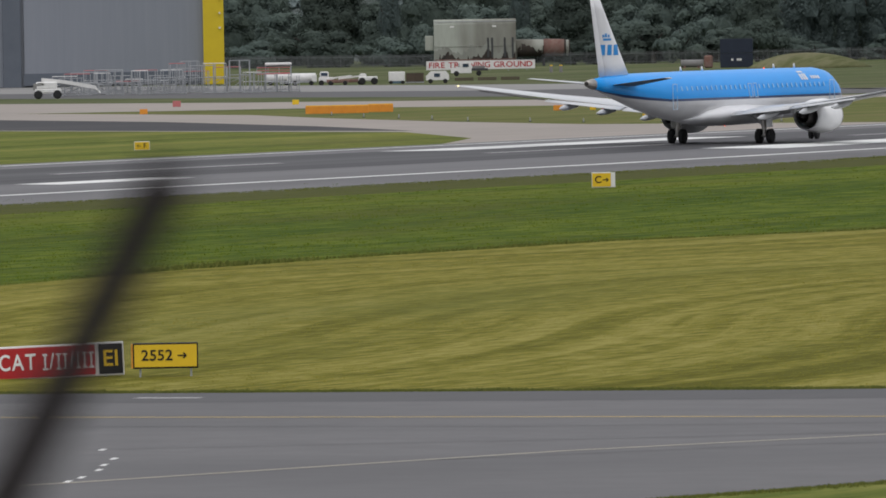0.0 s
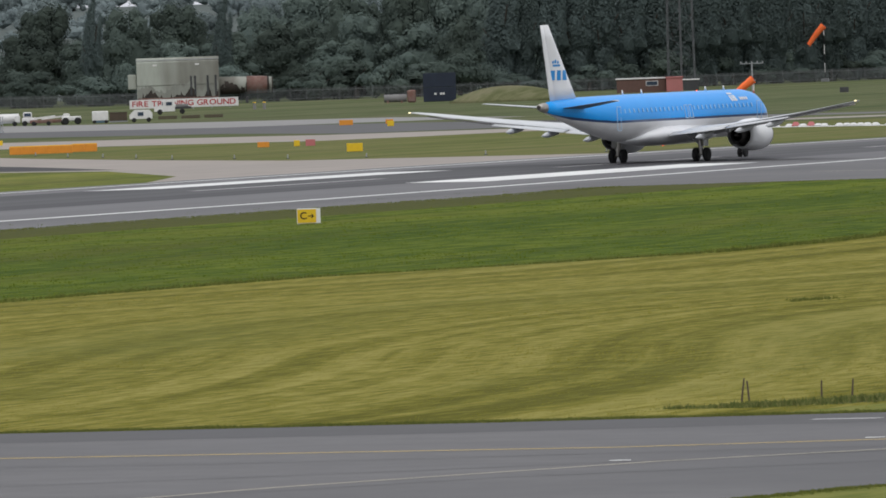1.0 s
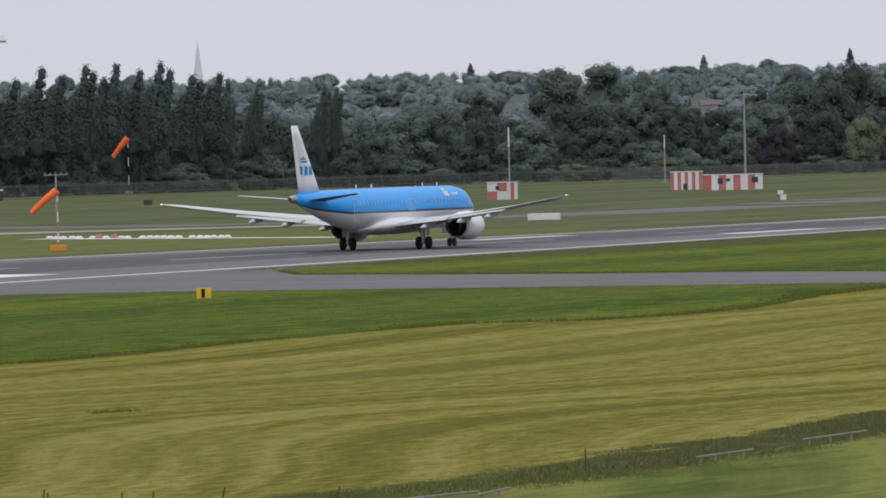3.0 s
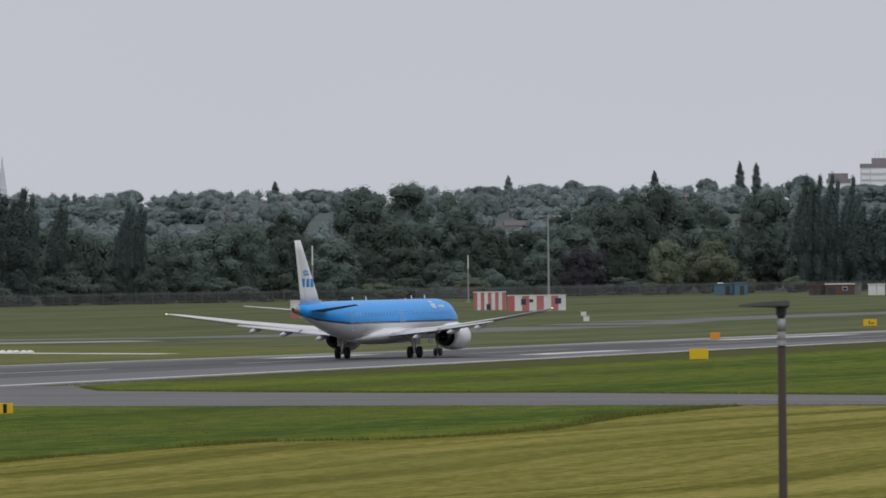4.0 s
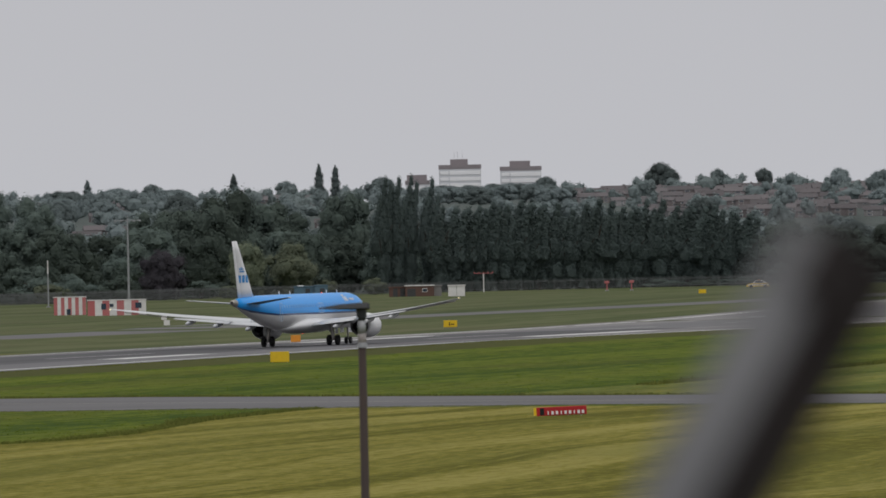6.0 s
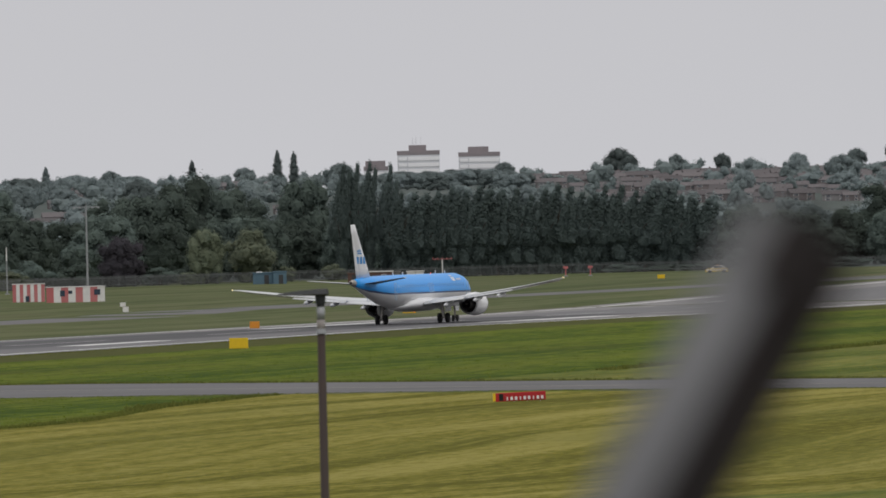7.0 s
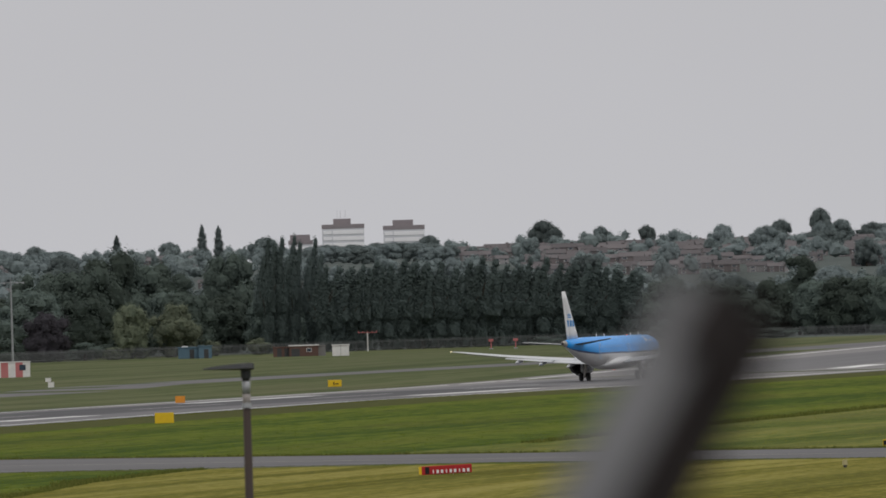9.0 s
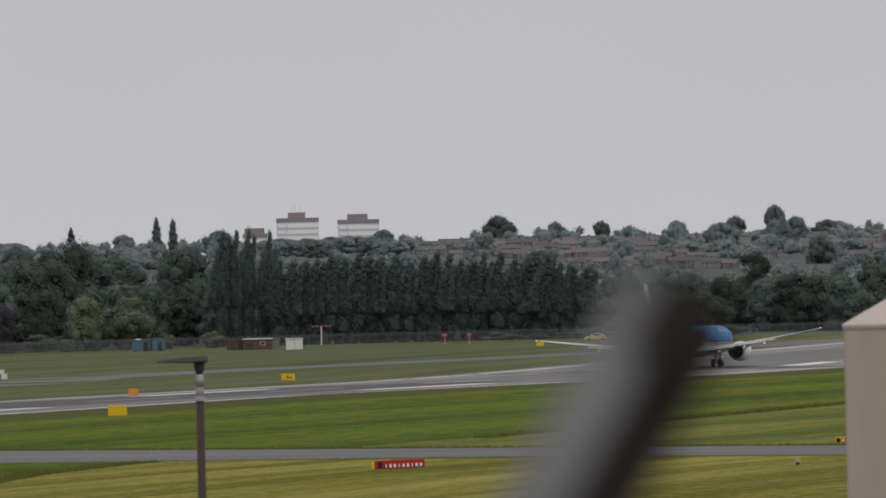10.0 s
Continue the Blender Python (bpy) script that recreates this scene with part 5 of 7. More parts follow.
def huts():
    def hut(name, b, d, w, dep, h, wall, roof, label, windows=(), doors=()):
        x, y = at(b, d)
        s = thing(name, x, y, 0, facing(x, y), label, "hut")
        part("wall", box(0, 0, h / 2, w, dep, h, .02), M[wall], s)
        part("roof", box(0, 0, h + .1, w + .3, dep + .3, .2, .03), M[roof], s)
        for wx, wz, ww, wh in windows:
            o = part("window", box(wx, -dep / 2 - .02, wz, ww, .06, wh), M["white"], s, "white framed window")
            part("pane", box(wx, -dep / 2 - .06, wz, ww - .16, .03, wh - .16), M["pane_dark"], o)
        for wx, ww, wh in doors:
            part("door", box(wx, -dep / 2 - .02, wh / 2, ww, .06, wh), M["dark_steel"], s, "dark door")
        return s
    M["hut_blue"] = mat("faded_blue_paint", (0.10, 0.17, 0.22), (0.08, 0.14, 0.19), 1, 0.7, c3=(.07, .12, .15))
    M["hut_brown"] = mat("brown_brick_hut", (0.13, 0.075, 0.06), (0.10, 0.06, 0.05), 2, 0.85)
    M["hut_pink"] = mat("faded_pink_paint", (0.42, 0.16, 0.15), (0.37, 0.15, 0.14), 1, 0.8)
    M["hut_grey"] = mat("grey_render", (0.22, 0.215, 0.21), (0.18, 0.175, 0.17), 1, 0.8)
    h = hut("equipment_hut", -17.12, 1865, 4.2, 3, 2.1, "hut_blue", "hut_blue", "blue container hut by the fence", doors=((.6, .9, 1.8),))
    part("vent", box(-.8, 0, 2.35, 1.2, 1.6, .3), M["white"], h, "white roof box")
    hut("equipment_hut", -17.02, 1862, 2.6, 3, 2.3, "hut_blue", "hut_blue", "blue container hut by the fence", doors=((.2, .9, 1.8),))
    hut("store_shed", -16.55, 1830, 3.6, 4, 1.75, "hut_brown", "hut_brown", "low brown brick shed by the fence", doors=((-.6, .9, 1.6), (.8, .9, 1.6)))
    hut("store_shed", -16.42, 1828, 5.6, 4, 2.0, "hut_brown", "white", "brown shed with pale flat roof", doors=((-1.6, 1.6, 1.5),), windows=((1.0, 1.2, 1.0, .7),))
    hut("store_shed", -16.325, 1829, 2.4, 4, 1.9, "hut_grey", "hut_grey", "grey rendered shed end")
    for k in range(2):
        hut("cabinet", -16.222 + k * .052, 1800, 1.58, 1.5, 2.0, "white", "white", "tall white equipment cabinet on grass")
    hut("site_cabin", -23.06, 1560, 8.3, 4, 2.2, "hut_brown", "white", "long low brown cabin with pale roof edge", windows=((1.7, 1.45, 2.0, .8),))
    hut("site_cabin", -22.86, 1558, 2.7, 4, 2.25, "hut_pink", "hut_pink", "small faded pink cabin")
    hut("site_cabin", -22.76, 1575, 2.6, 3, 1.7, "dark_steel", "white", "dark parked van-like shelter with pale roof")
    x, y = at(-24.29, 1500)
    c = thing("container_stack", x, y, 0, facing(x, y), "dark navy stacked container block", "container")
    M["container_navy"] = mat("dark_navy_steel", (0.02, 0.028, 0.045), (0.015, 0.02, 0.035), 1, 0.7)
    for k in range(2):
        part("container", box(0, 0, 1.15 + k * 2.3, 5.2, 3, 2.25, .04), M["container_navy"], c)
    # Glints on the dark front, put in as small white boxes.
    for dx in (-.7, .2, .6):
        part("lamp_glint", box(dx, -1.55, 1.25, .35, .1, .35, .03), M["white"], c)
    x, y = at(-24.5, 1500)
    c = thing("rusty_drum", x, y, 0, facing(x, y), "rusty pale tank lying beside the containers", "tank")
    M["rust"] = mat("rusty_steel", (0.19, 0.075, 0.055), (0.26, 0.19, 0.165), 1.2, 0.85, bump=0.1, c3=(0.085, 0.05, 0.042), big_amount=0.8)
    part("barrel", rod((-3.4, 0, .75), (.2, 0, .75), .62, n=16), M["hut_grey"], c, "", True)
    part("end_frame", box(1.0, 0, 1.0, 1.4, 1.5, 2.0, .2), M["rust"], c)
    for dx in (-2.8, -.6):
        part("cradle", box(dx, 0, .15, .3, 1.2, .4), M["rust"], c)


M["fence_grey"] = mat("weathered_fence_wire", (0.17, 0.178, 0.18), (0.13, 0.137, 0.14), 2, 0.6, metal=0.2, bump=0)


def fence():
    f = thing("airfield_fence", 0, 0, 0, 0, "dark grey security fence with many posts", "fence")
    f["kind"] = "structure"
    pts = []
    b = -28.4
    while b < -11.6:
        pts.append(at(b, fence_distance(b)))
        b += 0.1
    bm = bmesh.new()
    verts, faces = [], []
    post = None
    for (x0, y0), (x1, y1) in zip(pts, pts[1:]):
        L = math.hypot(x1 - x0, y1 - y0)
        n = max(2, int(L / 0.24))
        for k in range(n):
            s = k / n
            x, y = x0 + (x1 - x0) * s, y0 + (y1 - y0) * s
            i = len(verts)
            verts += [(x - .028, y, .05), (x + .028, y, .05), (x + .028, y, 2.3), (x - .028, y, 2.3), (x, y + .03, .05), (x, y + .03, 2.3)]
            faces += [(i, i + 1, i + 2, i + 3), (i + 1, i + 4, i + 5, i + 2), (i + 4, i, i + 3, i + 5)]
        m = pose(x0, y0, 0, 0, 0, facing(x0, y0))
        if post is None:
            post = part("post", box(0, 0, 1.2, .1, .1, 2.4), M["fence_grey"], f)
            post.matrix_basis = m
        else:
            again(post, f, m)
        for z in (.5, 1.9):
            rod((x0, y0, z), (x1, y1, z), .035, n=4, bm=bm)
    me = bpy.data.meshes.new("pales")
    me.from_pydata(verts, [], faces)
    me.materials.append(M["fence_grey"])
    o = new("pales", me)
    o.parent = f
    o["kind"] = "stuff"
    part("rail", bm, M["fence_grey"], f)


big_signs()
barriers()
windsock(-311.3, 756, 5.2, .36, 2.7, (-.95, -.25, -.62), True, "drooping orange windsock on red and white pole")
windsock(*at(-21.943, 1700), 10.0, .62, 3.9, (-.75, -.2, -.75), False, "orange windsock on tall black and white pole")
striped_cabin("checkered_cabin", -449, 1256, 3.2, 3.0, 2.4, 2, -10, "red and white checkered equipment cabin with dark window", True, ((.05, 1.7, .6, .5),))
striped_cabin("striped_cabin", *at(-18.55, 1470), 5.0, 3, 2.75, 9, 18.5, "red and white striped equipment cabin", False, ((-.2, .5, .6, .9),))
striped_cabin("striped_cabin", *at(-18.265, 1440), 8.9, 3, 2.3, 8, 18.3, "long red and white striped cabin with dark windows", False, ((-2.0, 1.4, .75, .9), (-.8, 1.55, .6, .5), (3.3, 1.5, .95, .85)))
masts()
huts()
fence()


def edge_lights():
    """Low taxiway edge lights along the grass island."""
    first = None
    for x, y in ((-394.6, 782.5), (-383, 766), (-374, 755), (-364.8, 743), (-354, 728), (-344, 719.5), (-335, 711), (-325, 705), (-312, 700), (-300, 697)):
        m = pose(x, y, 0, 0, 0, 27)
        if first is None:
            first = thing("edge_light", 0, 0, 0, 0, "small pale taxiway edge light on grass", "airfield light", "taxiway edge lights")
            part("foot", rod((0, 0, 0), (0, 0, .06), .16, .14, 10), M["dark_steel"], first)
            part("stem", rod((0, 0, .05), (0, 0, .28), .05, .05, 8), M["steel"], first)
            part("lens", rod((0, 0, .28), (0, 0, .36), .06, .04, 10), M["steel"], first)
            first.matrix_basis = m
        else:
            copy_thing(first, m)


edge_lights()


# ---- hangar, apron vehicles and fire training ground ----
M["hangar_grey"] = mat("hangar_cladding", (0.225, 0.24, 0.272), (0.205, 0.22, 0.252), 0.6, 0.7, bump=0.02, stretch=(3, 1, .1), big_amount=0.3, c3=(0.19, 0.205, 0.235))
M["hangar_dark"] = mat("hangar_dark_cladding", (0.12, 0.135, 0.16), (0.10, 0.115, 0.14), 0.6, 0.7, bump=0.02)
M["hangar_yellow"] = mat("hangar_yellow", (0.62, 0.46, 0.02), (0.56, 0.41, 0.02), 0.5, 0.6, bump=0.02)
M["soot"] = mat("soot_black", (0.03, 0.027, 0.025), (0.06, 0.045, 0.035), 1, 0.9, bump=0.1)
M["smoke"] = mat("smoke_stained_steel", (0.24, 0.245, 0.215), (0.16, 0.16, 0.14), 0.8, 0.85, bump=0.05, stretch=(1.5, 1, .2), big=0.5, c3=(0.32, 0.33, 0.29), big_amount=0.6)
M["tank_paint"] = mat("stained_green_grey_steel", (0.40, 0.42, 0.37), (0.30, 0.31, 0.27), 0.5, 0.8, bump=0.05, stretch=(1, 1, .25), big=0.35, c3=(0.10, 0.085, 0.07), big_amount=0.7)


def hangar():
    x, y = at(-27.47, 1335)
    h = thing("hangar", x, y, 0, 27.5, "large grey hangar with yellow door frame", "building")
    H = 19.5
    part("wall", box(-33, 26, H / 2, 64, 50, H, .1), M["hangar_grey"], h)
    part("roof", box(-33, 26, H + .5, 65, 52, 1.0, .1), M["hangar_grey"], h)
    part("side_wall", box(-28.6, 0.6, H / 2, 2.6, 1.2, H, .05), M["hangar_dark"], h, "dark blue-grey door jamb")
    for k in range(9):
        part("door_panel", box(-25.7 + 2.9 * k + .3, .55, 8.4, 2.90, .5, 16.0, .005), M["hangar_grey"], h)
    part("door_skirt", box(-14, .25, 1.1, 26, .2, 1.7), M["hangar_dark"], h)
    part("column", box(0, -.1, H / 2, 2.95, 1.6, H, .05), M["hangar_yellow"], h, "yellow painted door column")
    part("lintel", box(-14.6, -.1, 17.2, 26.2, 1.4, 1.5, .05), M["hangar_yellow"], h, "yellow painted lintel")
    for k in range(5):
        part("lamp", box(.9, -1.1, 8 + k * 2.1, .25, .4, .25), M["white"], h)


def docking_frames():
    """Steel maintenance stands parked before the hangar."""
    rng = random.Random(21)
    for k in range(30):
        b = -28.38 + (k % 19) * 0.076 + (.04 if k > 18 else 0)
        x, y = at(b, 1175 + rng.uniform(-15, 20) + (35 if k > 18 else 0))
        w, hh = rng.uniform(1.8, 3.6), rng.uniform(1.5, 3.0) + (1.0 if -27.7 < b < -27.3 else 0)
        s = thing("maintenance_stand", x, y, 0, facing(x, y) + rng.uniform(-12, 12), "grey steel maintenance stand with rails", "stand", "maintenance stands")
        for i in (-1, 0, 1):
            for j in (-1, 1):
                part("upright", rod((i * w / 2, j * .8, 0), (i * w / 2, j * .8, hh), .05, n=5), M["steel"], s)
        for z in (.35, hh * .55, hh):
            for j in (-1, 1):
                part("rail", rod((-w / 2, j * .8, z), (w / 2, j * .8, z), .045, n=5), M["red_paint"] if (z == hh and k % 4 == 1) else (M["white"] if z == hh and k % 3 == 0 else M["steel"]), s)
        part("brace", rod((-w / 2, -.8, .35), (w / 2, -.8, hh * .55), .04, n=5), M["steel"], s)
        part("deck", box(0, 0, hh * .55, w, 1.6, .08), M["white"] if k % 3 == 0 else M["steel"], s)
        part("foot", box(0, 0, .12, w + .3, 1.8, .12), M["steel"], s)
    x, y = at(-27.08, 1190)
    s = thing("maintenance_stand", x, y, 0, 27, "red and white covered stand by the hangar", "stand")
    part("canopy", box(0, 0, 3.4, 3.4, 2, .35, .1), M["white"], s)
    part("deck", box(-.6, 0, 2.2, 4.2, 2, .22, .03), M["red_paint"], s)
    for zz in (2.6, 2.95):
        part("guard_rail", rod((-2.7, -1, zz), (1.5, -1, zz), .05, n=5), M["red_paint"], s)
    for xx in (-2.7, -1.3, .1, 1.5):
        part("rail_post", rod((xx, -1, 2.2), (xx, -1, 2.95), .05, n=5), M["steel"], s)
    for i in (-1, 1):
        for j in (-1, 1):
            part("upright", rod((i * 1.6, j * .9, 0), (i * 1.6, j * .9, 3.3), .07, n=5), M["steel"], s)


def vehicle(name, b, d, length, label, build, category="vehicle", z=0.0, turn=0):
    x, y = at(b, d)
    v = thing(name, x, y, z, facing(x, y) + turn, label, category)
    build(v, length)
    return v


def side_wheel(v, x, r=.38, y=-.85, w=.26):
    """A wheel whose axle runs across the vehicle, seen from its flank."""
    prof = ((-.5, .5), (-.5, .9), (-.35, 1), (.35, 1), (.5, .9), (.5, .5))
    o = part("wheel", loft([[(x + r * q * math.cos(t), y + a * w, r + r * q * math.sin(t)) for t in [k * math.tau / 18 for k in range(18)]] for a, q in prof]), M["tyre"], v, "", True)
    part("rim", rod((x, y - w * .45, r), (x, y + w * .45, r), r * .5, n=12), M["white"], o)


def vehicles():
    def boom(v, L):
        part("chassis", box(-2.4, 0, .95, 3.2, 1.9, .5, .08), M["white"], v)
        part("turret", box(-2.6, 0, 1.6, 2.6, 1.5, .9, .15), M["white"], v)
        part("engine_cover", box(-3.3, 0, 1.75, 1.1, 1.5, .6, .12), M["white"], v)
        part("counterweight", box(-3.95, 0, 1.45, .5, 1.5, .8, .08), M["hut_grey"], v)
        part("ram", rod((-1.6, 0, 1.55), (.6, 0, 1.75), .09), M["steel"], v)
        part("lower_arm", rod((-2.6, .2, 2.15), (1.2, .2, 1.55), .13), M["hut_grey"], v)
        for yy in (-.65, .65):
            part("basket_rail", rod((3.6, yy, 1.55), (4.5, yy, 1.55), .04), M["steel"], v)
            for xx in (3.6, 4.5):
                part("basket_post", rod((xx, yy, .5), (xx, yy, 1.55), .035), M["steel"], v)
        part("boom", loft([[(x, -.25, z - .22), (x, .25, z - .22), (x, .25, z + .22), (x, -.25, z + .22)] for x, z in ((-3.2, 2.3), (-.5, 2.0), (3.0, 1.35), (3.4, 1.2))]), M["white"], v)
        part("basket", box(4.05, 0, .55, .95, 1.4, .14, .02), M["steel"], v)
        part("jib", rod((3.2, 0, 1.3), (3.9, 0, .5), .12), M["white"], v)
        for x in (-3.6, -1.3):
            for y in (-.85, .85):
                side_wheel(v, x, .52, y, .4)
    vehicle("boom_lift", -28.36, 1132, 8, "white self-propelled boom lift, boom lowered", boom)

    def tanker(v, L):
        part("tank", rod((-1.7, 0, 1.05), (1.7, 0, 1.05), .62, n=16), M["white"], v, "", True)
        part("frame", box(0, 0, .5, 3.6, 1.2, .18), M["steel"], v)
        part("pump_box", box(1.5, 0, .95, .7, 1.3, .9, .05), M["white"], v)
        for x in (-1.1, 1.1):
            for y in (-.6, .6):
                side_wheel(v, x, .32, y, .22)
    vehicle("tank_trailer", -26.93, 1275, 3.7, "white bowser trailer on the apron", tanker)
    vehicle("tank_trailer", -27.08, 1285, 3.7, "white bowser trailer on the apron", tanker)

    def tug(v, L):
        part("body", box(0, 0, .75, 2.0, 1.5, .7, .1), M["white"], v)
        c = part("cab", box(-.25, 0, 1.45, 1.2, 1.4, .8, .12), M["white"], v)
        part("window", box(-.25, -.7, 1.5, .9, .04, .45), M["pane_dark"], c)
        for x in (-.65, .65):
            for y in (-.7, .7):
                side_wheel(v, x, .36, y, .25)
    vehicle("baggage_tug", -26.79, 1270, 2, "small white cab tug on the apron", tug)

    def loader(v, L):
        part("chassis", box(0, 0, .55, 3.0, 1.5, .45, .06), M["rust"], v)
        part("belt", loft([[(x, -.45, z), (x, .45, z), (x, .45, z + .2), (x, -.45, z + .2)] for x, z in ((-1.9, .75), (1.9, 1.15))]), M["white"], v)
        for x in (-1, 1):
            for y in (-.7, .7):
                side_wheel(v, x, .3, y, .22)
    vehicle("belt_loader", -26.72, 1268, 3, "pale belt loader with rust-brown chassis", loader)
    vehicle("belt_loader", -26.63, 1272, 3, "pale belt loader with rust-brown chassis", loader)

    def pushback(v, L):
        part("body", box(0, 0, .8, 2.6, 1.8, .6, .1), M["white"], v)
        part("cab", box(-.7, 0, 1.25, .8, 1.2, .5, .08), M["white"], v)
        for x in (-.8, .85):
            for y in (-.9, .9):
                side_wheel(v, x, .48, y, .36)
    vehicle("pushback_tug", -26.535, 1270, 2.6, "low white pushback tug with big black wheels", pushback)

    def skip(v, L):
        part("body", box(0, 0, 1.0, 2.2, 1.6, 1.3, .08), M["white"], v)
        part("skirt", box(0, 0, .28, 2.1, 1.5, .4, .03), M["hut_blue"], v)
        for x in (-.8, .8):
            side_wheel(v, x, .25, -.7, .2)
    vehicle("ground_power_unit", -26.36, 1272, 2.2, "white box trailer with dark skirt", skip)

    def crate(v, L):
        part("body", box(0, 0, .8, 2.4, 1.6, 1.1, .06), M["brown_wood"], v)
        part("frame", box(0, 0, .18, 2.5, 1.5, .2), M["steel"], v)
        part("lid", box(0, 0, 1.38, 2.5, 1.7, .08), M["brown_wood"], v)
    vehicle("brown_trailer", -26.25, 1275, 2.4, "brown flatbed trailer load on the apron", crate)

    def gpu(v, L):
        part("body", loft([[(x, -.75, .45), (x, .75, .45), (x, .75, z), (x, -.75, z)] for x, z in ((-1.6, 1.0), (-.9, 1.65), (1.1, 1.65), (1.5, 1.2))]), M["white"], v)
        part("panel", box(-.1, -.77, 1.1, .8, .05, .5), M["pane_dark"], v)
        for x in (-1, 1):
            side_wheel(v, x, .32, -.65, .22)
            side_wheel(v, x, .32, .65, .22)
    vehicle("ground_power_unit", -26.11, 1270, 3.1, "white rounded ground power unit", gpu)

    def pickup(v, L):
        part("body", loft([[(x, -.95, z0), (x, .95, z0), (x, .88, z1), (x, -.88, z1)] for x, z0, z1 in ((-2.6, .5, 1.0), (-2.2, .45, 1.25), (-1.7, .45, 1.3), (-1.0, .45, 2.05), (.3, .45, 2.1), (.5, .45, 2.0))]), M["white"], v)
        part("window", box(-.35, -.96, 1.6, .9, .05, .5), M["pane_dark"], v)
        part("windscreen", box(-1.35, -.6, 1.62, .1, .9, .5), M["pane_dark"], v)
        part("tray", box(1.75, 0, .95, 2.5, 1.9, .35, .03), M["dark_steel"], v)
        part("tray_load", box(1.6, 0, 1.3, 1.9, 1.5, .4, .05), M["hut_grey"], v)
        for x in (-1.75, 1.6):
            for y in (-.85, .85):
                side_wheel(v, x, .4, y, .26)
    vehicle("pickup_truck", -25.925, 1412, 5.2, "white pickup truck before the fire ground sign", pickup)

    def car(v, L):
        part("body", loft([[(x, -.9, .3), (x, .9, .3), (x, .85, z), (x, -.85, z)] for x, z in ((-2.3, .6), (-2.1, .85), (-1.1, .95), (1.4, .98), (2.2, .9), (2.3, .6))]), M["sign_yellow"], v)
        c = part("cabin", loft([[(x, -.78, .9), (x, .78, .9), (x, .68, z), (x, -.68, z)] for x, z in ((-1.2, .95), (-.5, 1.45), (1.0, 1.5), (1.9, 1.0))]), M["white"], v)
        part("window", box(.2, -.76, 1.2, 1.6, .1, .32), M["pane_dark"], c)
        part("light_bar", box(.2, 0, 1.58, .4, 1.1, .14, .03), M["orange"], v)
        part("side_stripe", box(0, -.915, .65, 4.2, .03, .22), M["white"], v)
        for x in (-1.4, 1.4):
            for y in (-.82, .82):
                side_wheel(v, x, .33, y, .22)
    vehicle("patrol_car", -14.36, 1880, 4.6, "yellow and white patrol car on far grass", car)


def soot_stain(seed, low, y, tall):
    """A ragged film of soot up the flank of the mock-up, higher beside the burnt openings."""
    rng = random.Random(seed)
    bm = bmesh.new()
    last, run = None, 0.0
    for k in range(120):
        x = -7.1 + k * .119
        run = run * .8 + rng.uniform(-.28, .28)
        top = low + .35 * math.sin(x * .9) + run + max(0, rng.gauss(-.3, .5))
        for c, h, w in ((2.4, 2.6, .45), (5.3, 2.2, .5), (-.4, .9, .5), (-4.6, .7, .8), (6.8, 1.6, .4)):
            top += tall * h * math.exp(-((x - c) / w) ** 2)
        top = max(1.15, min(6.2, top))
        pair = (bm.verts.new((x, y, 1.0)), bm.verts.new((x, y, top)))
        if last:
            bm.faces.new((last[0], pair[0], pair[1], last[1]))
        last = pair
    return bm


def scorch_shell():
    """Soot on the lower half of the barrel with a ragged upper edge."""
    rng = random.Random(32)
    rows = []
    for k in range(34):
        x = 7.4 + k * .265
        reach = 0.1 + .35 * math.sin(k * .37) + rng.uniform(-.25, .25)
        r = 1.585 - (x - 7.2) / 9.2 * .15
        rows.append([(x, -r * math.cos(a), 3.17 + r * math.sin(a)) for a in [-1.4 + (1.4 + reach) * j / 5 for j in range(6)]])
    bm = bmesh.new()
    vs = [[bm.verts.new(p) for p in row] for row in rows]
    for i in range(len(vs) - 1):
        for j in range(5):
            bm.faces.new((vs[i][j], vs[i + 1][j], vs[i + 1][j + 1], vs[i][j + 1]))
    return bm


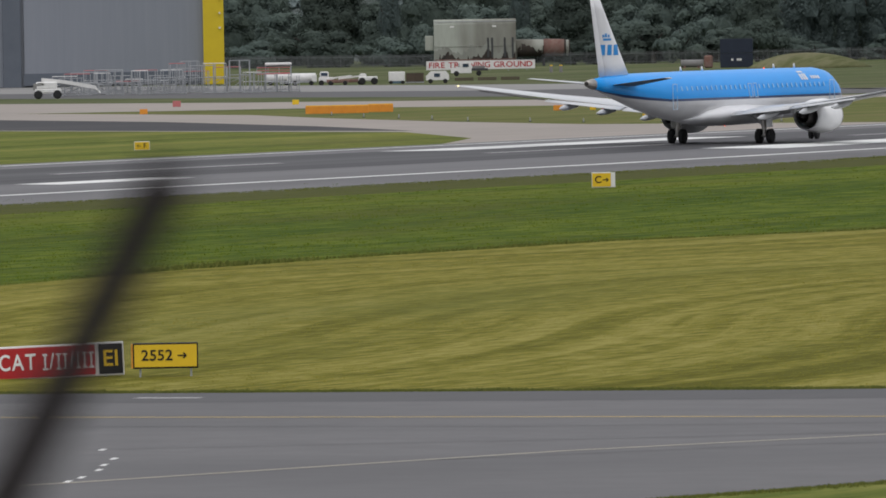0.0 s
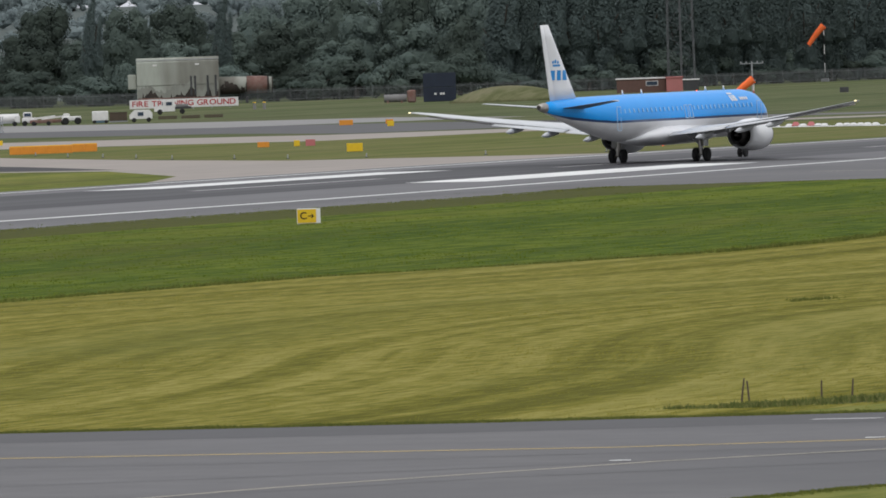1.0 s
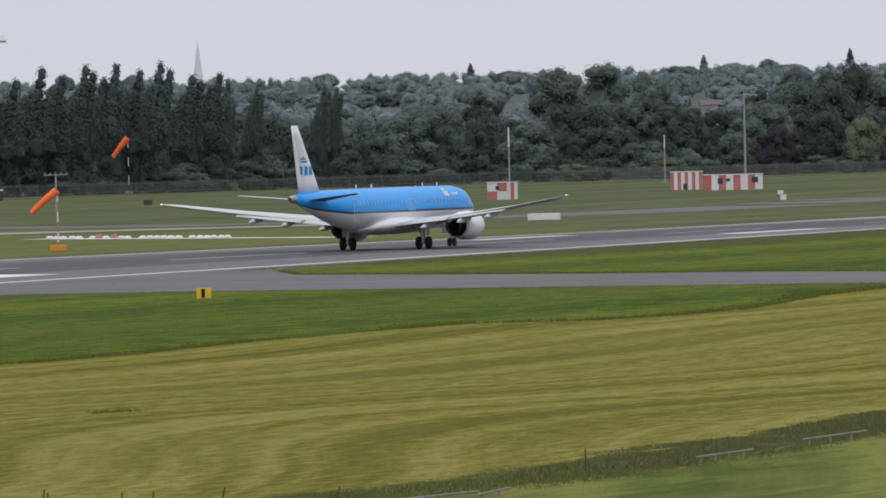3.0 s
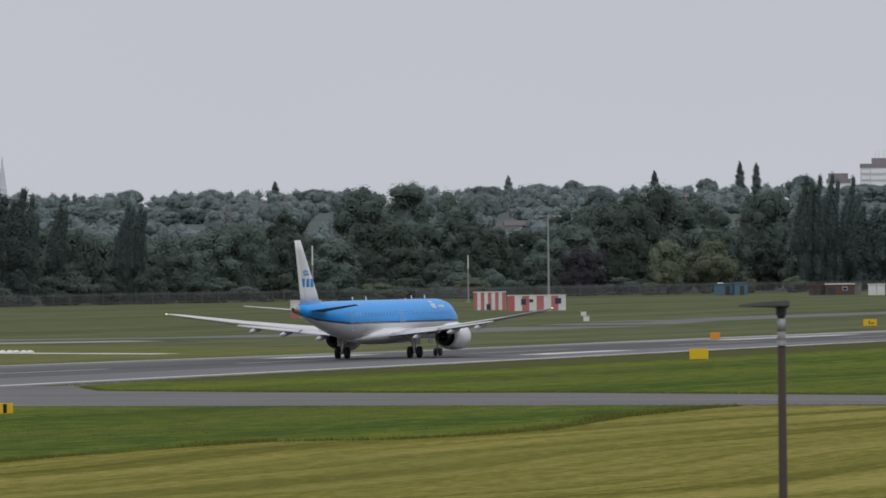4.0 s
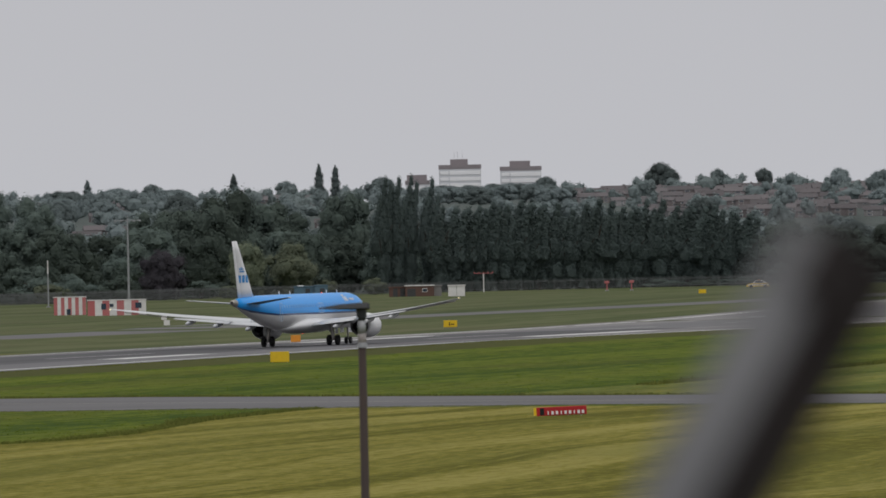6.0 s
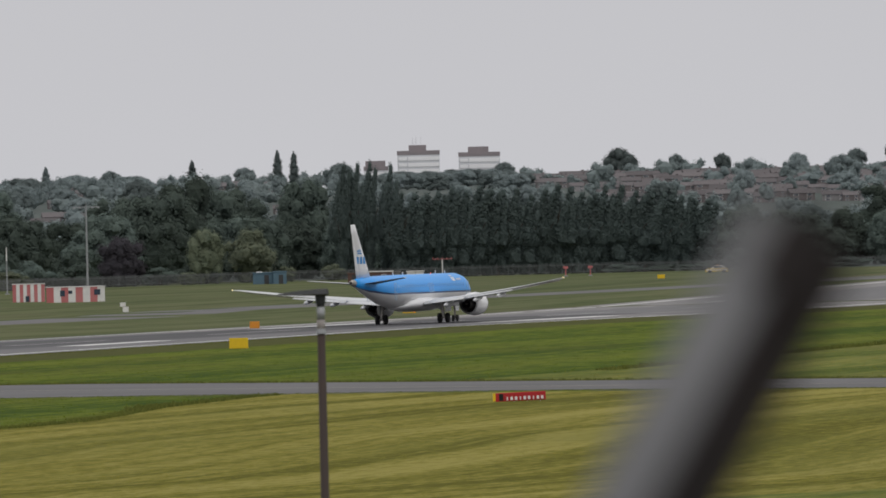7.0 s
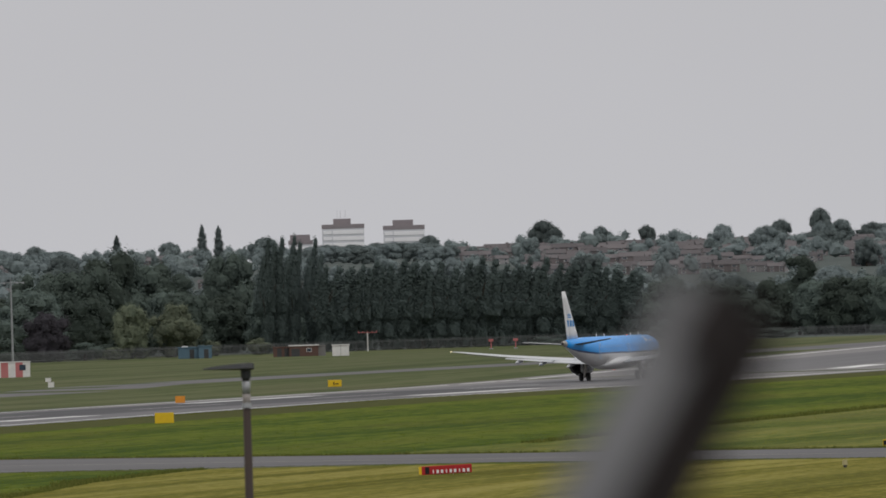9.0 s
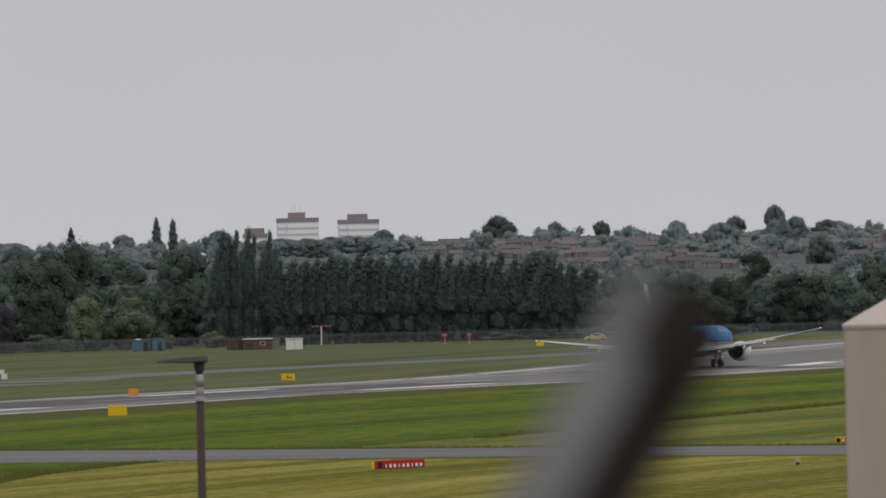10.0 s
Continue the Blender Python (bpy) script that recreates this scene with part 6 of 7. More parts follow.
def fire_ground():
    x, y = at(-25.88, 1650)
    t = thing("fire_training_rig", x, y, 0, facing(x, y), "stained grey-green steel fire training mock-up", "training rig")
    part("main_body", loft([[(-7.2, w, z0), (7.2, w, z0), (7.2, w, z1), (-7.2, w, z1)] for w, z0, z1 in ((-2.2, .9, 7.6), (-1.7, .6, 8.4), (1.7, .6, 8.4), (2.2, .9, 7.6))]), M["tank_paint"], t)
    part("front_skin", box(0, -2.25, 5.6, 14.3, .1, 4.0, .02), M["tank_paint"], t)
    part("side_box", box(-8.0, 0, 4.3, 1.5, 2.4, 2.6, .1), M["tank_paint"], t)
    part("tail_barrel", rod((7.2, 0, 3.2), (16.4, 0, 3.1), 1.55, 1.4, 18), M["tank_paint"], t, "", True)
    part("burnt_section", rod((12.0, 0, 3.17), (15.6, 0, 3.13), 1.58, 1.5, 18), M["rust"], t, "rust-red burnt section", True)
    for k in range(6):
        part("support", box(-6 + k * 3.6, 0, .5, .5, 2.4, 1.4), M["dark_steel"], t)
    for px in (2.3, 3.0, 5.2, 6.6):
        part("hatch", box(px, -2.34, 3.4, .35, .12, 3.4), M["dark_steel"], t)
    part("smoke_stain", soot_stain(33, 2.9, -2.318, .8), M["smoke"], t, "grey smoke stain on the steel")
    part("soot_stain", soot_stain(31, 1.55, -2.326, .55), M["soot"], t, "ragged black soot rising from the base")
    part("burnt_end", rod((15.4, 0, 3.1), (16.6, 0, 3.1), 1.5, 1.3, 18), M["soot"], t, "sooty black end", True)
    part("soot_patch", scorch_shell(), M["soot"], t, "ragged black soot along the barrel")
    part("scorch_skirt", box(0, -2.28, 1.15, 14, .1, .5), M["rust"], t)
    part("top_rail", box(0, -2.2, 8.0, 14.5, .1, .12), M["steel"], t)
    for px in (-4, 3.4):
        part("roof_light", box(px, -2.35, 7.1, .7, .08, .3), M["white"], t)
    x, y = at(-25.848, 1530)
    s = thing("fire_ground_sign", x, y, 0, facing(x, y), "long white board with red lettering", "sign")
    part("panel", box(0, 0, 1.0, 17.7, .15, 1.42, .02), M["white"], s)
    word("FIRE TRAINING GROUND", .92, M["sign_red"], s, 8.4, -.1, 1.0, 16.8)
    for k in range(6):
        part("leg", box(-7.5 + 3 * k, .1, .2, .12, .12, .7), M["steel"], s)
    for b, w in ((-25.42, .5), (-25.36, .5)):
        x, y = at(b, 1460)
        p = thing("marker_post", x, y, 0, 25, "short pale yellow marker post", "post")
        part("shaft", rod((0, 0, 0), (0, 0, 1.0), .26, .24), M["hut_grey"], p)
        part("cap", rod((0, 0, 1.0), (0, 0, 1.15), .27, .2), M["sign_yellow"], p)
    for k in range(3):
        x, y = at(-25.95 + k * .14, 1310)
        p = thing("pallet_stack", x, y, 0, 25, "low grey stack of pallets on grass", "pallets")
        for j in range(2):
            part("pallet", box(0, 0, .12 + j * .22, 2.6, 1.2, .18), M["brown_wood"], p)


M["mound_grass"] = grass("dry_mound_grass", (0.085, 0.092, 0.04), (0.118, 0.12, 0.06), (0.155, 0.15, 0.085), (0.15, 0.132, 0.085), 0.1, 0.3, 0.6, 0.3, 0.6)


def mound():
    bm = bmesh.new()
    rings = []
    x0, y0 = at(-23.88, 1450)
    for j in range(9):
        q = j / 8
        rings.append([(x0 + 9 * (1 - q) * math.cos(a) * (1 + .12 * math.sin(3 * a)), y0 + 14 * (1 - q) * math.sin(a), -.1 + 2.5 * (1 - (1 - q) ** 2.2)) for a in [k * math.tau / 24 for k in range(24)]])
    tagged(part("grass_mound", loft(rings), M["mound_grass"], smooth=True), "low rounded grass mound", "mound", kind="structure")


hangar()
docking_frames()
vehicles()
fire_ground()
mound()


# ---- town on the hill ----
# House roofs and walls are greyed: distance haze put into their colours.
M["hazed_tile"] = mat("roof_tiles", (0.135, 0.122, 0.125), (0.112, 0.103, 0.107), 0.8, 0.9, bump=0.1, vary=0.25)
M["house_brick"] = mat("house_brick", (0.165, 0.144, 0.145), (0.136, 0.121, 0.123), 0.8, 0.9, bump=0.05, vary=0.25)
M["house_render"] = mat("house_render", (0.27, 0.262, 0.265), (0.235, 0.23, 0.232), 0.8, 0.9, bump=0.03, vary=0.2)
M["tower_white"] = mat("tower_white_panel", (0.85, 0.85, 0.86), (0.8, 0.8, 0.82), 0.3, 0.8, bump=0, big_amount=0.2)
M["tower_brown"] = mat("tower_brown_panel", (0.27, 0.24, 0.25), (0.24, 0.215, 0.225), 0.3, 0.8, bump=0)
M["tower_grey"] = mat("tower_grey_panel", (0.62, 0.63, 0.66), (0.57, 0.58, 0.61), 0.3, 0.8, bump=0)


def house(wall, label):
    h = thing("house", 0, 0, 0, 0, label, "house")
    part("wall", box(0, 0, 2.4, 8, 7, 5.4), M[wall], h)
    part("roof", loft([[(x, -4.0, 5.0), (x, 4.0, 5.0), (x, .1, 7.9), (x, -.1, 7.9)] for x in (-4.3, 4.3)]), M["hazed_tile"], h)
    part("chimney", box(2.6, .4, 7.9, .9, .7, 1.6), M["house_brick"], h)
    for x in (-2.2, 2.2):
        for z in (1.5, 4.0):
            w = part("window", box(x, -3.52, z, 1.7, .08, 1.2), M["white"], h)
            part("pane", box(x, -3.57, z, 1.4, .04, .9), M["pane_dark"], w)
    return h


def town():
    rng = random.Random(12)
    kinds = [house("house_brick", "distant brick house with brown tiled roof"), house("house_render", "distant pale rendered house with tiled roof"), house("house_brick", "distant brick terrace house on the hillside")]
    used = []
    for row in range(13):
        d = 3350 + row * 68
        b = -15.5 + rng.uniform(0, .2) if row > 3 else -15.0
        while b < -12.0:
            if rng.random() < .66 and not (b < -15.5 and d < 4050):
                place_house(kinds, used, b, d + rng.uniform(-55, 55), rng)
            b += rng.uniform(.09, .15)
    for k in range(75):
        b, d = rng.uniform(-21.2, -16.7), rng.uniform(2900, 4050)
        if b > -20.3:
            place_house(kinds, used, b, d, rng)


def place_house(kinds, used, b, d, rng):
    x, y = at(b, d)
    src = next((k for k in kinds if k not in used), None)
    pick = src or kinds[rng.randrange(3)]
    m = pose(x, y, rise(x, y) - .3, 0, 0, facing(x, y) + rng.choice((0, 0, 6, -8, 14)))
    if src:
        used.append(src)
        src.matrix_basis = m
    else:
        src = copy_thing(pick, m)
    k = rng.uniform(.44, .6)
    src.scale = (k * rng.uniform(1.3, 2.6), k * 1.25, k)


def tower_block(b, d, w, top, label, plant_w):
    x, y = at(b, d)
    t = thing("tower_block", x, y, rise(x, y) - 1, facing(x, y), label, "building")
    H = top - rise(x, y) + 1
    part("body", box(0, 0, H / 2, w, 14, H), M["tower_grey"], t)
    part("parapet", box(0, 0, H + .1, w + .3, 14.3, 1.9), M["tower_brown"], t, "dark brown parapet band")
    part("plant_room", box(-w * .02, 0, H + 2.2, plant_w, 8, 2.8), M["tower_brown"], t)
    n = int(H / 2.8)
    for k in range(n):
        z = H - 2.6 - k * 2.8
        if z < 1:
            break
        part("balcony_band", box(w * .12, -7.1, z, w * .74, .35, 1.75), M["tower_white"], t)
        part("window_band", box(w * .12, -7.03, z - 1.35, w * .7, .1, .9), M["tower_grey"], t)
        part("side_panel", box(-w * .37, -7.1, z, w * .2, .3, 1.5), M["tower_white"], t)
    if plant_w < 9:
        for dx in (-2.5, -1, 1.2):
            part("aerial", rod((dx, 0, H + 4), (dx, 0, H + 7.5), .12, .06), M["tower_grey"], t)


def church():
    x, y = at(-21.507, 4200)
    z = rise(x, y)
    c = thing("church_spire", x, y, z, 20, "slender grey stone church spire above the trees", "church")
    top = high(4200, .615) - z
    part("tower", box(0, 0, top * .2, 4, 4, top * .42), M["tower_grey"], c)
    part("spire", rod((0, 0, top * .4), (0, 0, top), 1.9, .05, 8), M["tower_grey"], c)
    x, y = at(-20.75, 3700)
    b = thing("warehouse", x, y, rise(x, y), facing(x, y), "long pale-roofed building on the hillside", "building")
    zz = high(3700, .25) - rise(x, y)
    part("wall", box(0, 0, zz / 2, 40, 16, zz), M["house_render"], b)
    part("roof", loft([[(-20.5, -8.5, zz), (20.5, -8.5, zz), (20.5, 0, zz + 1.6), (-20.5, 0, zz + 1.6)], [(-20.5, -8.4, zz - .3), (20.5, -8.4, zz - .3), (20.5, 9, zz), (-20.5, 9, zz)]]), M["tower_white"], b)
    for k in range(9):
        part("window", box(-17 + k * 4.2, -8.05, zz - 1.7, 2.2, .1, 1.3), M["pane_dark"], b)


town()
tower_block(-16.16, 4300, 19.2, high(4300, .495), "distant white and brown tower block", 8)
tower_block(-15.79, 4350, 19.0, high(4350, .478), "distant white and brown tower block", 9.5)
tower_block(-16.42, 4320, 11, high(4320, .405), "distant low grey apartment block", 9.2)
church()


# ---- foreground: viewing terrace, fence arms, lamp and stack ----
M["terrace"] = mat("terrace_concrete", (0.3, 0.29, 0.28), (0.25, 0.24, 0.23), 2, 0.9)
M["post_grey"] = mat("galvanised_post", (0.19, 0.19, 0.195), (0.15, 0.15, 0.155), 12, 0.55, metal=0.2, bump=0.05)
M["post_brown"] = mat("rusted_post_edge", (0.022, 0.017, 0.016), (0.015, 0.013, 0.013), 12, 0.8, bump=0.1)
M["lamp_brown"] = mat("weathered_brown_pole", (0.055, 0.038, 0.031), (0.038, 0.028, 0.024), 6, 0.7, bump=0.1, stretch=(1, 1, .2))
M["worn_white"] = mat("worn_pale_paint", (0.34, 0.32, 0.31), (0.2, 0.17, 0.15), 30, 0.7, bump=0.1)
M["lamp_head"] = mat("dark_lamp_housing", (0.03, 0.032, 0.034), None, 6, 0.5)
M["stack_beige"] = mat("beige_render", (0.44, 0.37, 0.33), (0.40, 0.335, 0.30), 5, 0.8, bump=0.05, stretch=(2, 2, .2))
M["stack_cap"] = mat("pale_sheet_cap", (0.50, 0.44, 0.40), (0.45, 0.39, 0.36), 5, 0.6)

tagged(part("viewing_terrace", box(0, 0, 3.7, 16, 12, 7.4, .05), M["terrace"]), "concrete viewing terrace under the camera", "terrace", kind="structure")


def fence_arm(b0, e0, b1, e1, d, w, dark, label):
    """A cranked fence post: upright from the terrace, then an arm leaning along the view's slant."""
    x0, y0 = at(b0, d)
    x1, y1 = at(b1, d)
    foot = Vector((x0, y0, EYE[2] + d * math.tan(radians(e0))))
    tip = Vector((x1, y1, EYE[2] + d * math.tan(radians(e1))))
    ax = (tip - foot).normalized()
    low = foot - ax * 0.25
    p = thing("fence_post", 0, 0, 0, 0, label, "post")
    away = Vector((x0, y0, 0)).normalized()
    side = ax.cross(away).normalized()
    def flange(u, v0, v1, t):
        n = ax.cross(u).normalized() * t
        return loft([[c + u * v0 - n, c + u * v1 - n, c + u * v1 + n, c + u * v0 + n] for c in (low, tip)])
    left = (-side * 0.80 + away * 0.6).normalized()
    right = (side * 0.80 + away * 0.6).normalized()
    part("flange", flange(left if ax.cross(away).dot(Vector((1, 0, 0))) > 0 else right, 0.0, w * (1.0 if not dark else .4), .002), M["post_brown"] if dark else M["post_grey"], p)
    # The second flange is always dark brown.
    part("flange", flange(right if ax.cross(away).dot(Vector((1, 0, 0))) > 0 else left, 0.0, w * 1.12, .002), M["post_brown"], p, "dark brown flange")
    if not dark:
        part("bracket", loft([[tip + ax * k + side * a * .011 - away * b * .008 for a, b in ((-1, -1), (1, -1), (1, 1), (-1, 1))] for k in (-.03, .006)]), M["post_brown"], p, "dark brown end bracket")
    part("upright", box(low.x, low.y, (low.z + 7.4) / 2, w * .8, w * .8, low.z - 7.4), M["post_grey"], p)


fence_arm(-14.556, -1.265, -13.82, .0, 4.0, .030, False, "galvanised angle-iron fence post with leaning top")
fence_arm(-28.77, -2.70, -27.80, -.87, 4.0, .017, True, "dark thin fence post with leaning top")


def street_lamp():
    x, y = at(-16.777, 95)
    l = thing("street_lamp", x, y, 0, 16.8, "brown weathered lamp post with flat dark head", "street lamp")
    zt = EYE[2] + 95 * math.tan(radians(-.349))
    part("lower_shaft", rod((0, 0, 0), (0, 0, zt - .38), .06, .041, 14), M["lamp_brown"], l, "weathered brown shaft", True)
    part("worn_band", rod((0, 0, zt - .38), (0, 0, zt - .26), .042, .042, 12), M["worn_white"], l, "pale worn band", True)
    part("upper_shaft", rod((0, 0, zt - .26), (0, 0, zt - .13), .041, .041, 12), M["steel"], l, "grey neck", True)
    part("neck", rod((0, 0, zt - .13), (0, 0, zt - .02), .038, .038, 12), M["lamp_head"], l, "", True)
    part("collar", rod((0, 0, zt - .40), (0, 0, zt - .35), .053, .045, 12), M["steel"], l)
    part("socket", rod((0, 0, zt - .1), (0, 0, zt + .0), .05, .055, 12), M["lamp_head"], l)
    rings = []
    for q, w, t in ((.085, .05, .04), (.06, .09, .055), (-.05, .12, .05), (-.2, .11, .04), (-.33, .08, .025), (-.43, .03, .01)):
        rings.append([(q, -w, zt + .0), (q, -w * .6, zt + t), (q, w * .6, zt + t), (q, w, zt + .0), (q, w * .6, zt - t * .35), (q, -w * .6, zt - t * .35)])
    part("head", loft(rings), M["lamp_head"], l, "flat dark lamp head")


def stack():
    d = 75.0
    x, y = at(-12.85, d)
    w = 1.5
    zt = EYE[2] + d * math.tan(radians(-.225))
    s = thing("chimney_stack", x, y, 0, 12.9, "beige rendered stack with pale pyramid cap", "chimney")
    part("shaft", box(w / 2, 0, zt / 2, w, w, zt, .01), M["stack_beige"], s)
    part("cap", loft([[(w / 2 + a * k, b * k, z) for a, b in ((-1, -1), (1, -1), (1, 1), (-1, 1))] for k, z in ((w / 2 + .012, zt - .01), (w / 2 + .014, zt + .012), (.02, zt + .43))]), M["stack_cap"], s, "pale sheet-metal pyramid cap")
    part("band", box(w / 2, 0, zt - .012, w + .016, w + .016, .016), M["stack_cap"], s)


street_lamp()
stack()


# ---- grass that stands up, the ditch and its rails ----
def island_mat(name, c1, c2, c3):
    m = bpy.data.materials.new(name)
    m.use_nodes = True
    n, l = m.node_tree.nodes, m.node_tree.links
    b = n["Principled BSDF"]
    b.inputs["Roughness"].default_value, b.inputs["Specular IOR Level"].default_value = 0.9, 0.1
    g = n.new("ShaderNodeNewGeometry")
    r = n.new("ShaderNodeValToRGB")
    r.color_ramp.elements[0].color, r.color_ramp.elements[1].color = (*c1, 1), (*c2, 1)
    mid = r.color_ramp.elements.new(0.55)
    mid.color = (*c3, 1)
    l.new(g.outputs["Random Per Island"], r.inputs[0])
    l.new(r.outputs[0], b.inputs["Base Color"])
    return m


M["blade_mown"] = island_mat("mown_blades", (0.155, 0.148, 0.018), (0.29, 0.258, 0.056), (0.215, 0.195, 0.032))
M["blade_long"] = island_mat("long_blades", (0.072, 0.112, 0.006), (0.145, 0.168, 0.016), (0.102, 0.14, 0.009))
M["blade_weed"] = island_mat("weed_blades", (0.088, 0.113, 0.030), (0.205, 0.205, 0.075), (0.135, 0.152, 0.047))
M["blade_scrub"] = island_mat("scrub_blades", (0.075, 0.095, 0.03), (0.20, 0.17, 0.09), (0.12, 0.13, 0.05))
M["blade_edge"] = island_mat("edge_blades", (0.075, 0.092, 0.022), (0.17, 0.17, 0.045), (0.12, 0.135, 0.03))
M["ditch"] = mat("ditch_soil", (0.05, 0.055, 0.02), (0.035, 0.04, 0.015), 1.5, 0.95, bump=0.5, world_space=True)


def between(v, table):
    return float(np.interp(v, [t[0] for t in table], [t[1] for t in table]))


TAXI_TOP = ((-260, 165), (-180, 189), (-112, 203), (-92, 206), (-71, 211), (-40, 220), (60, 245))
NEAR_CURVE = ((90, -84), (140, -78), (160, -73.9), (167, -71.8), (174, -70.2), (180.2, -66.8), (184.6, -61.5), (191, -50), (199, -30), (222, 60))
EXIT_NEAR = ((-236, 548), (-218, 545), (-190, 530), (-154, 525), (-138, 519), (-115, 506), (60, 430))
EXIT_FAR = ((-241, 625), (-231, 604), (-200, 581), (-187, 574), (-166, 561), (-122, 537), (60, 462))


def tufts(name, material, spots, label):
    """Many small tufts of blades as one mesh; spots: x, y, height, spread."""
    rng = random.Random(len(spots))
    verts, faces = [], []
    for x, y, h, w in spots:
        z = rise(x, y)
        for _ in range(4):
            dx, dy = rng.uniform(-w, w), rng.uniform(-w, w)
            hh = h * rng.uniform(.55, 1.15)
            t = rng.uniform(.25, .5) * min(w, max(.04, h * .35)) + .008
            i = len(verts)
            verts += [(x + dx - t, y + dy, z), (x + dx + t, y + dy - .3 * t, z), (x + dx + rng.uniform(-.5, .5) * h, y + dy + rng.uniform(-.3, .3) * h, z + hh)]
            faces.append((i, i + 1, i + 2))
    me = bpy.data.meshes.new(name)
    me.from_pydata(verts, [], faces)
    me.materials.append(material)
    return tagged(new(name, me), label, "grass", kind="stuff")


def grasses():
    rng = random.Random(77)
    mown, long_, weeds, rough, edge = [], [], [], [], []
    for _ in range(78000):
        el = rng.uniform(.62, 2.75)
        b = rng.uniform(-29.2, -12.2)
        x, y = at(b, 9.13 / math.tan(radians(el)))
        top = between(x, TAXI_TOP)
        clump = noise.noise(Vector((x * .12, y * .05, 3)))
        if y < top:
            if x > between(y, NEAR_CURVE) + .2 and rng.random() < .6:
                mown.append((x, y, rng.uniform(.02, .045), .12))
        elif x > between(y, MOWN_EDGE) and y < between(x, EXIT_NEAR) - .3:
            if clump > -.25 or rng.random() < .35:
                mown.append((x, y, rng.uniform(.012, .03) * (1 + max(0, clump)), .13))
        elif x > -243 and y < between(x, EXIT_NEAR) - .3:
            if x < -224 + 3 * clump and rng.random() < .75:
                continue
            long_.append((x, y, rng.uniform(.03, .07) * (1 + .6 * clump), .22))
        elif x > -243 and y > between(x, EXIT_FAR) + .4:
            if x > -232 + 3 * clump:
                (mown if x > -161 else long_).append((x, y, rng.uniform(.03, .075), .24))
    for _ in range(17000):
        x = rng.uniform(-125, -50)
        edge.append((x, between(x, TAXI_TOP) + abs(rng.gauss(0, .45)), rng.uniform(.03, .075) * (1.1 + .7 * noise.noise(Vector((x * .6, 4, 1)))), .1))
    for _ in range(90):
        edge.append((-120.3 + rng.gauss(0, .35), 296.8 + rng.gauss(0, .8), rng.uniform(.06, .13), .08))
    for _ in range(6000):
        y = rng.uniform(150, 198)
        edge.append((between(y, NEAR_CURVE) + .1 + abs(rng.gauss(0, .3)), y, rng.uniform(.025, .07), .09))
    for _ in range(5000):
        y = rng.uniform(270, 522)
        lush = 1.5 * max(0.12, noise.noise(Vector((y * .05, 2, 7))) + .45)
        edge.append((between(y, MOWN_EDGE) - abs(rng.gauss(0, .8)), y, (rng.uniform(.07, .2) + .1 * max(0, (y - 330) / 200)) * lush, .15))
    for _ in range(3500):
        y = rng.uniform(590, 900)
        edge.append((-161 - (y - 640) * .06 - abs(rng.gauss(0, 1.0)), y, rng.uniform(.1, .3), .15))
    for _ in range(4500):
        x = rng.uniform(-238, -100)
        edge.append((x, between(x, EXIT_NEAR) - .2 - abs(rng.gauss(0, .5)), rng.uniform(.02, .07), .14))
        edge.append((x, between(x, EXIT_FAR) + abs(rng.gauss(0, .5)), rng.uniform(.05, .2), .14))
    for _ in range(9000):
        y = rng.uniform(400, 1000)
        if y < 548 or y > 625:
            edge.append(((-236 if y < 548 else -244) + abs(rng.gauss(0, .9)), y, rng.uniform(.04, .13), .22))
    path = ((210, -90), (214, -87.2), (218, -84.6), (228, -83.6), (240, -83.4), (256, -85.0), (268, -85.6), (280, -87.0), (292, -88.5))
    for _ in range(34000):
        y = rng.uniform(212, 292)
        c = between(y, path)
        off = rng.gauss(0, .7 + between(y, ((215, 0), (245, .9))))
        lump = .75 + 1.1 * noise.noise(Vector((off * .9, y * .16, 5)))
        if abs(off) < 4.5 and lump > .1:
            (weeds if y + rng.gauss(0, 8) < 238 else rough).append((c + off, y, min(.24, rng.uniform(.06, .23) * math.exp(-off * off / 7) * lump), .12))
    tufts("mown_grass", M["blade_mown"], mown, "short mown yellowish grass blades")
    tufts("long_grass", M["blade_long"], long_, "long green grass blades beside the runway")
    tufts("edge_grass", M["blade_edge"], edge, "rough taller grass along pavement edges")
    tufts("ditch_weeds", M["blade_weed"], weeds, "tall weeds growing along a ditch")
    tufts("ditch_scrub", M["blade_scrub"], rough, "grey-brown dry weeds along the ditch")
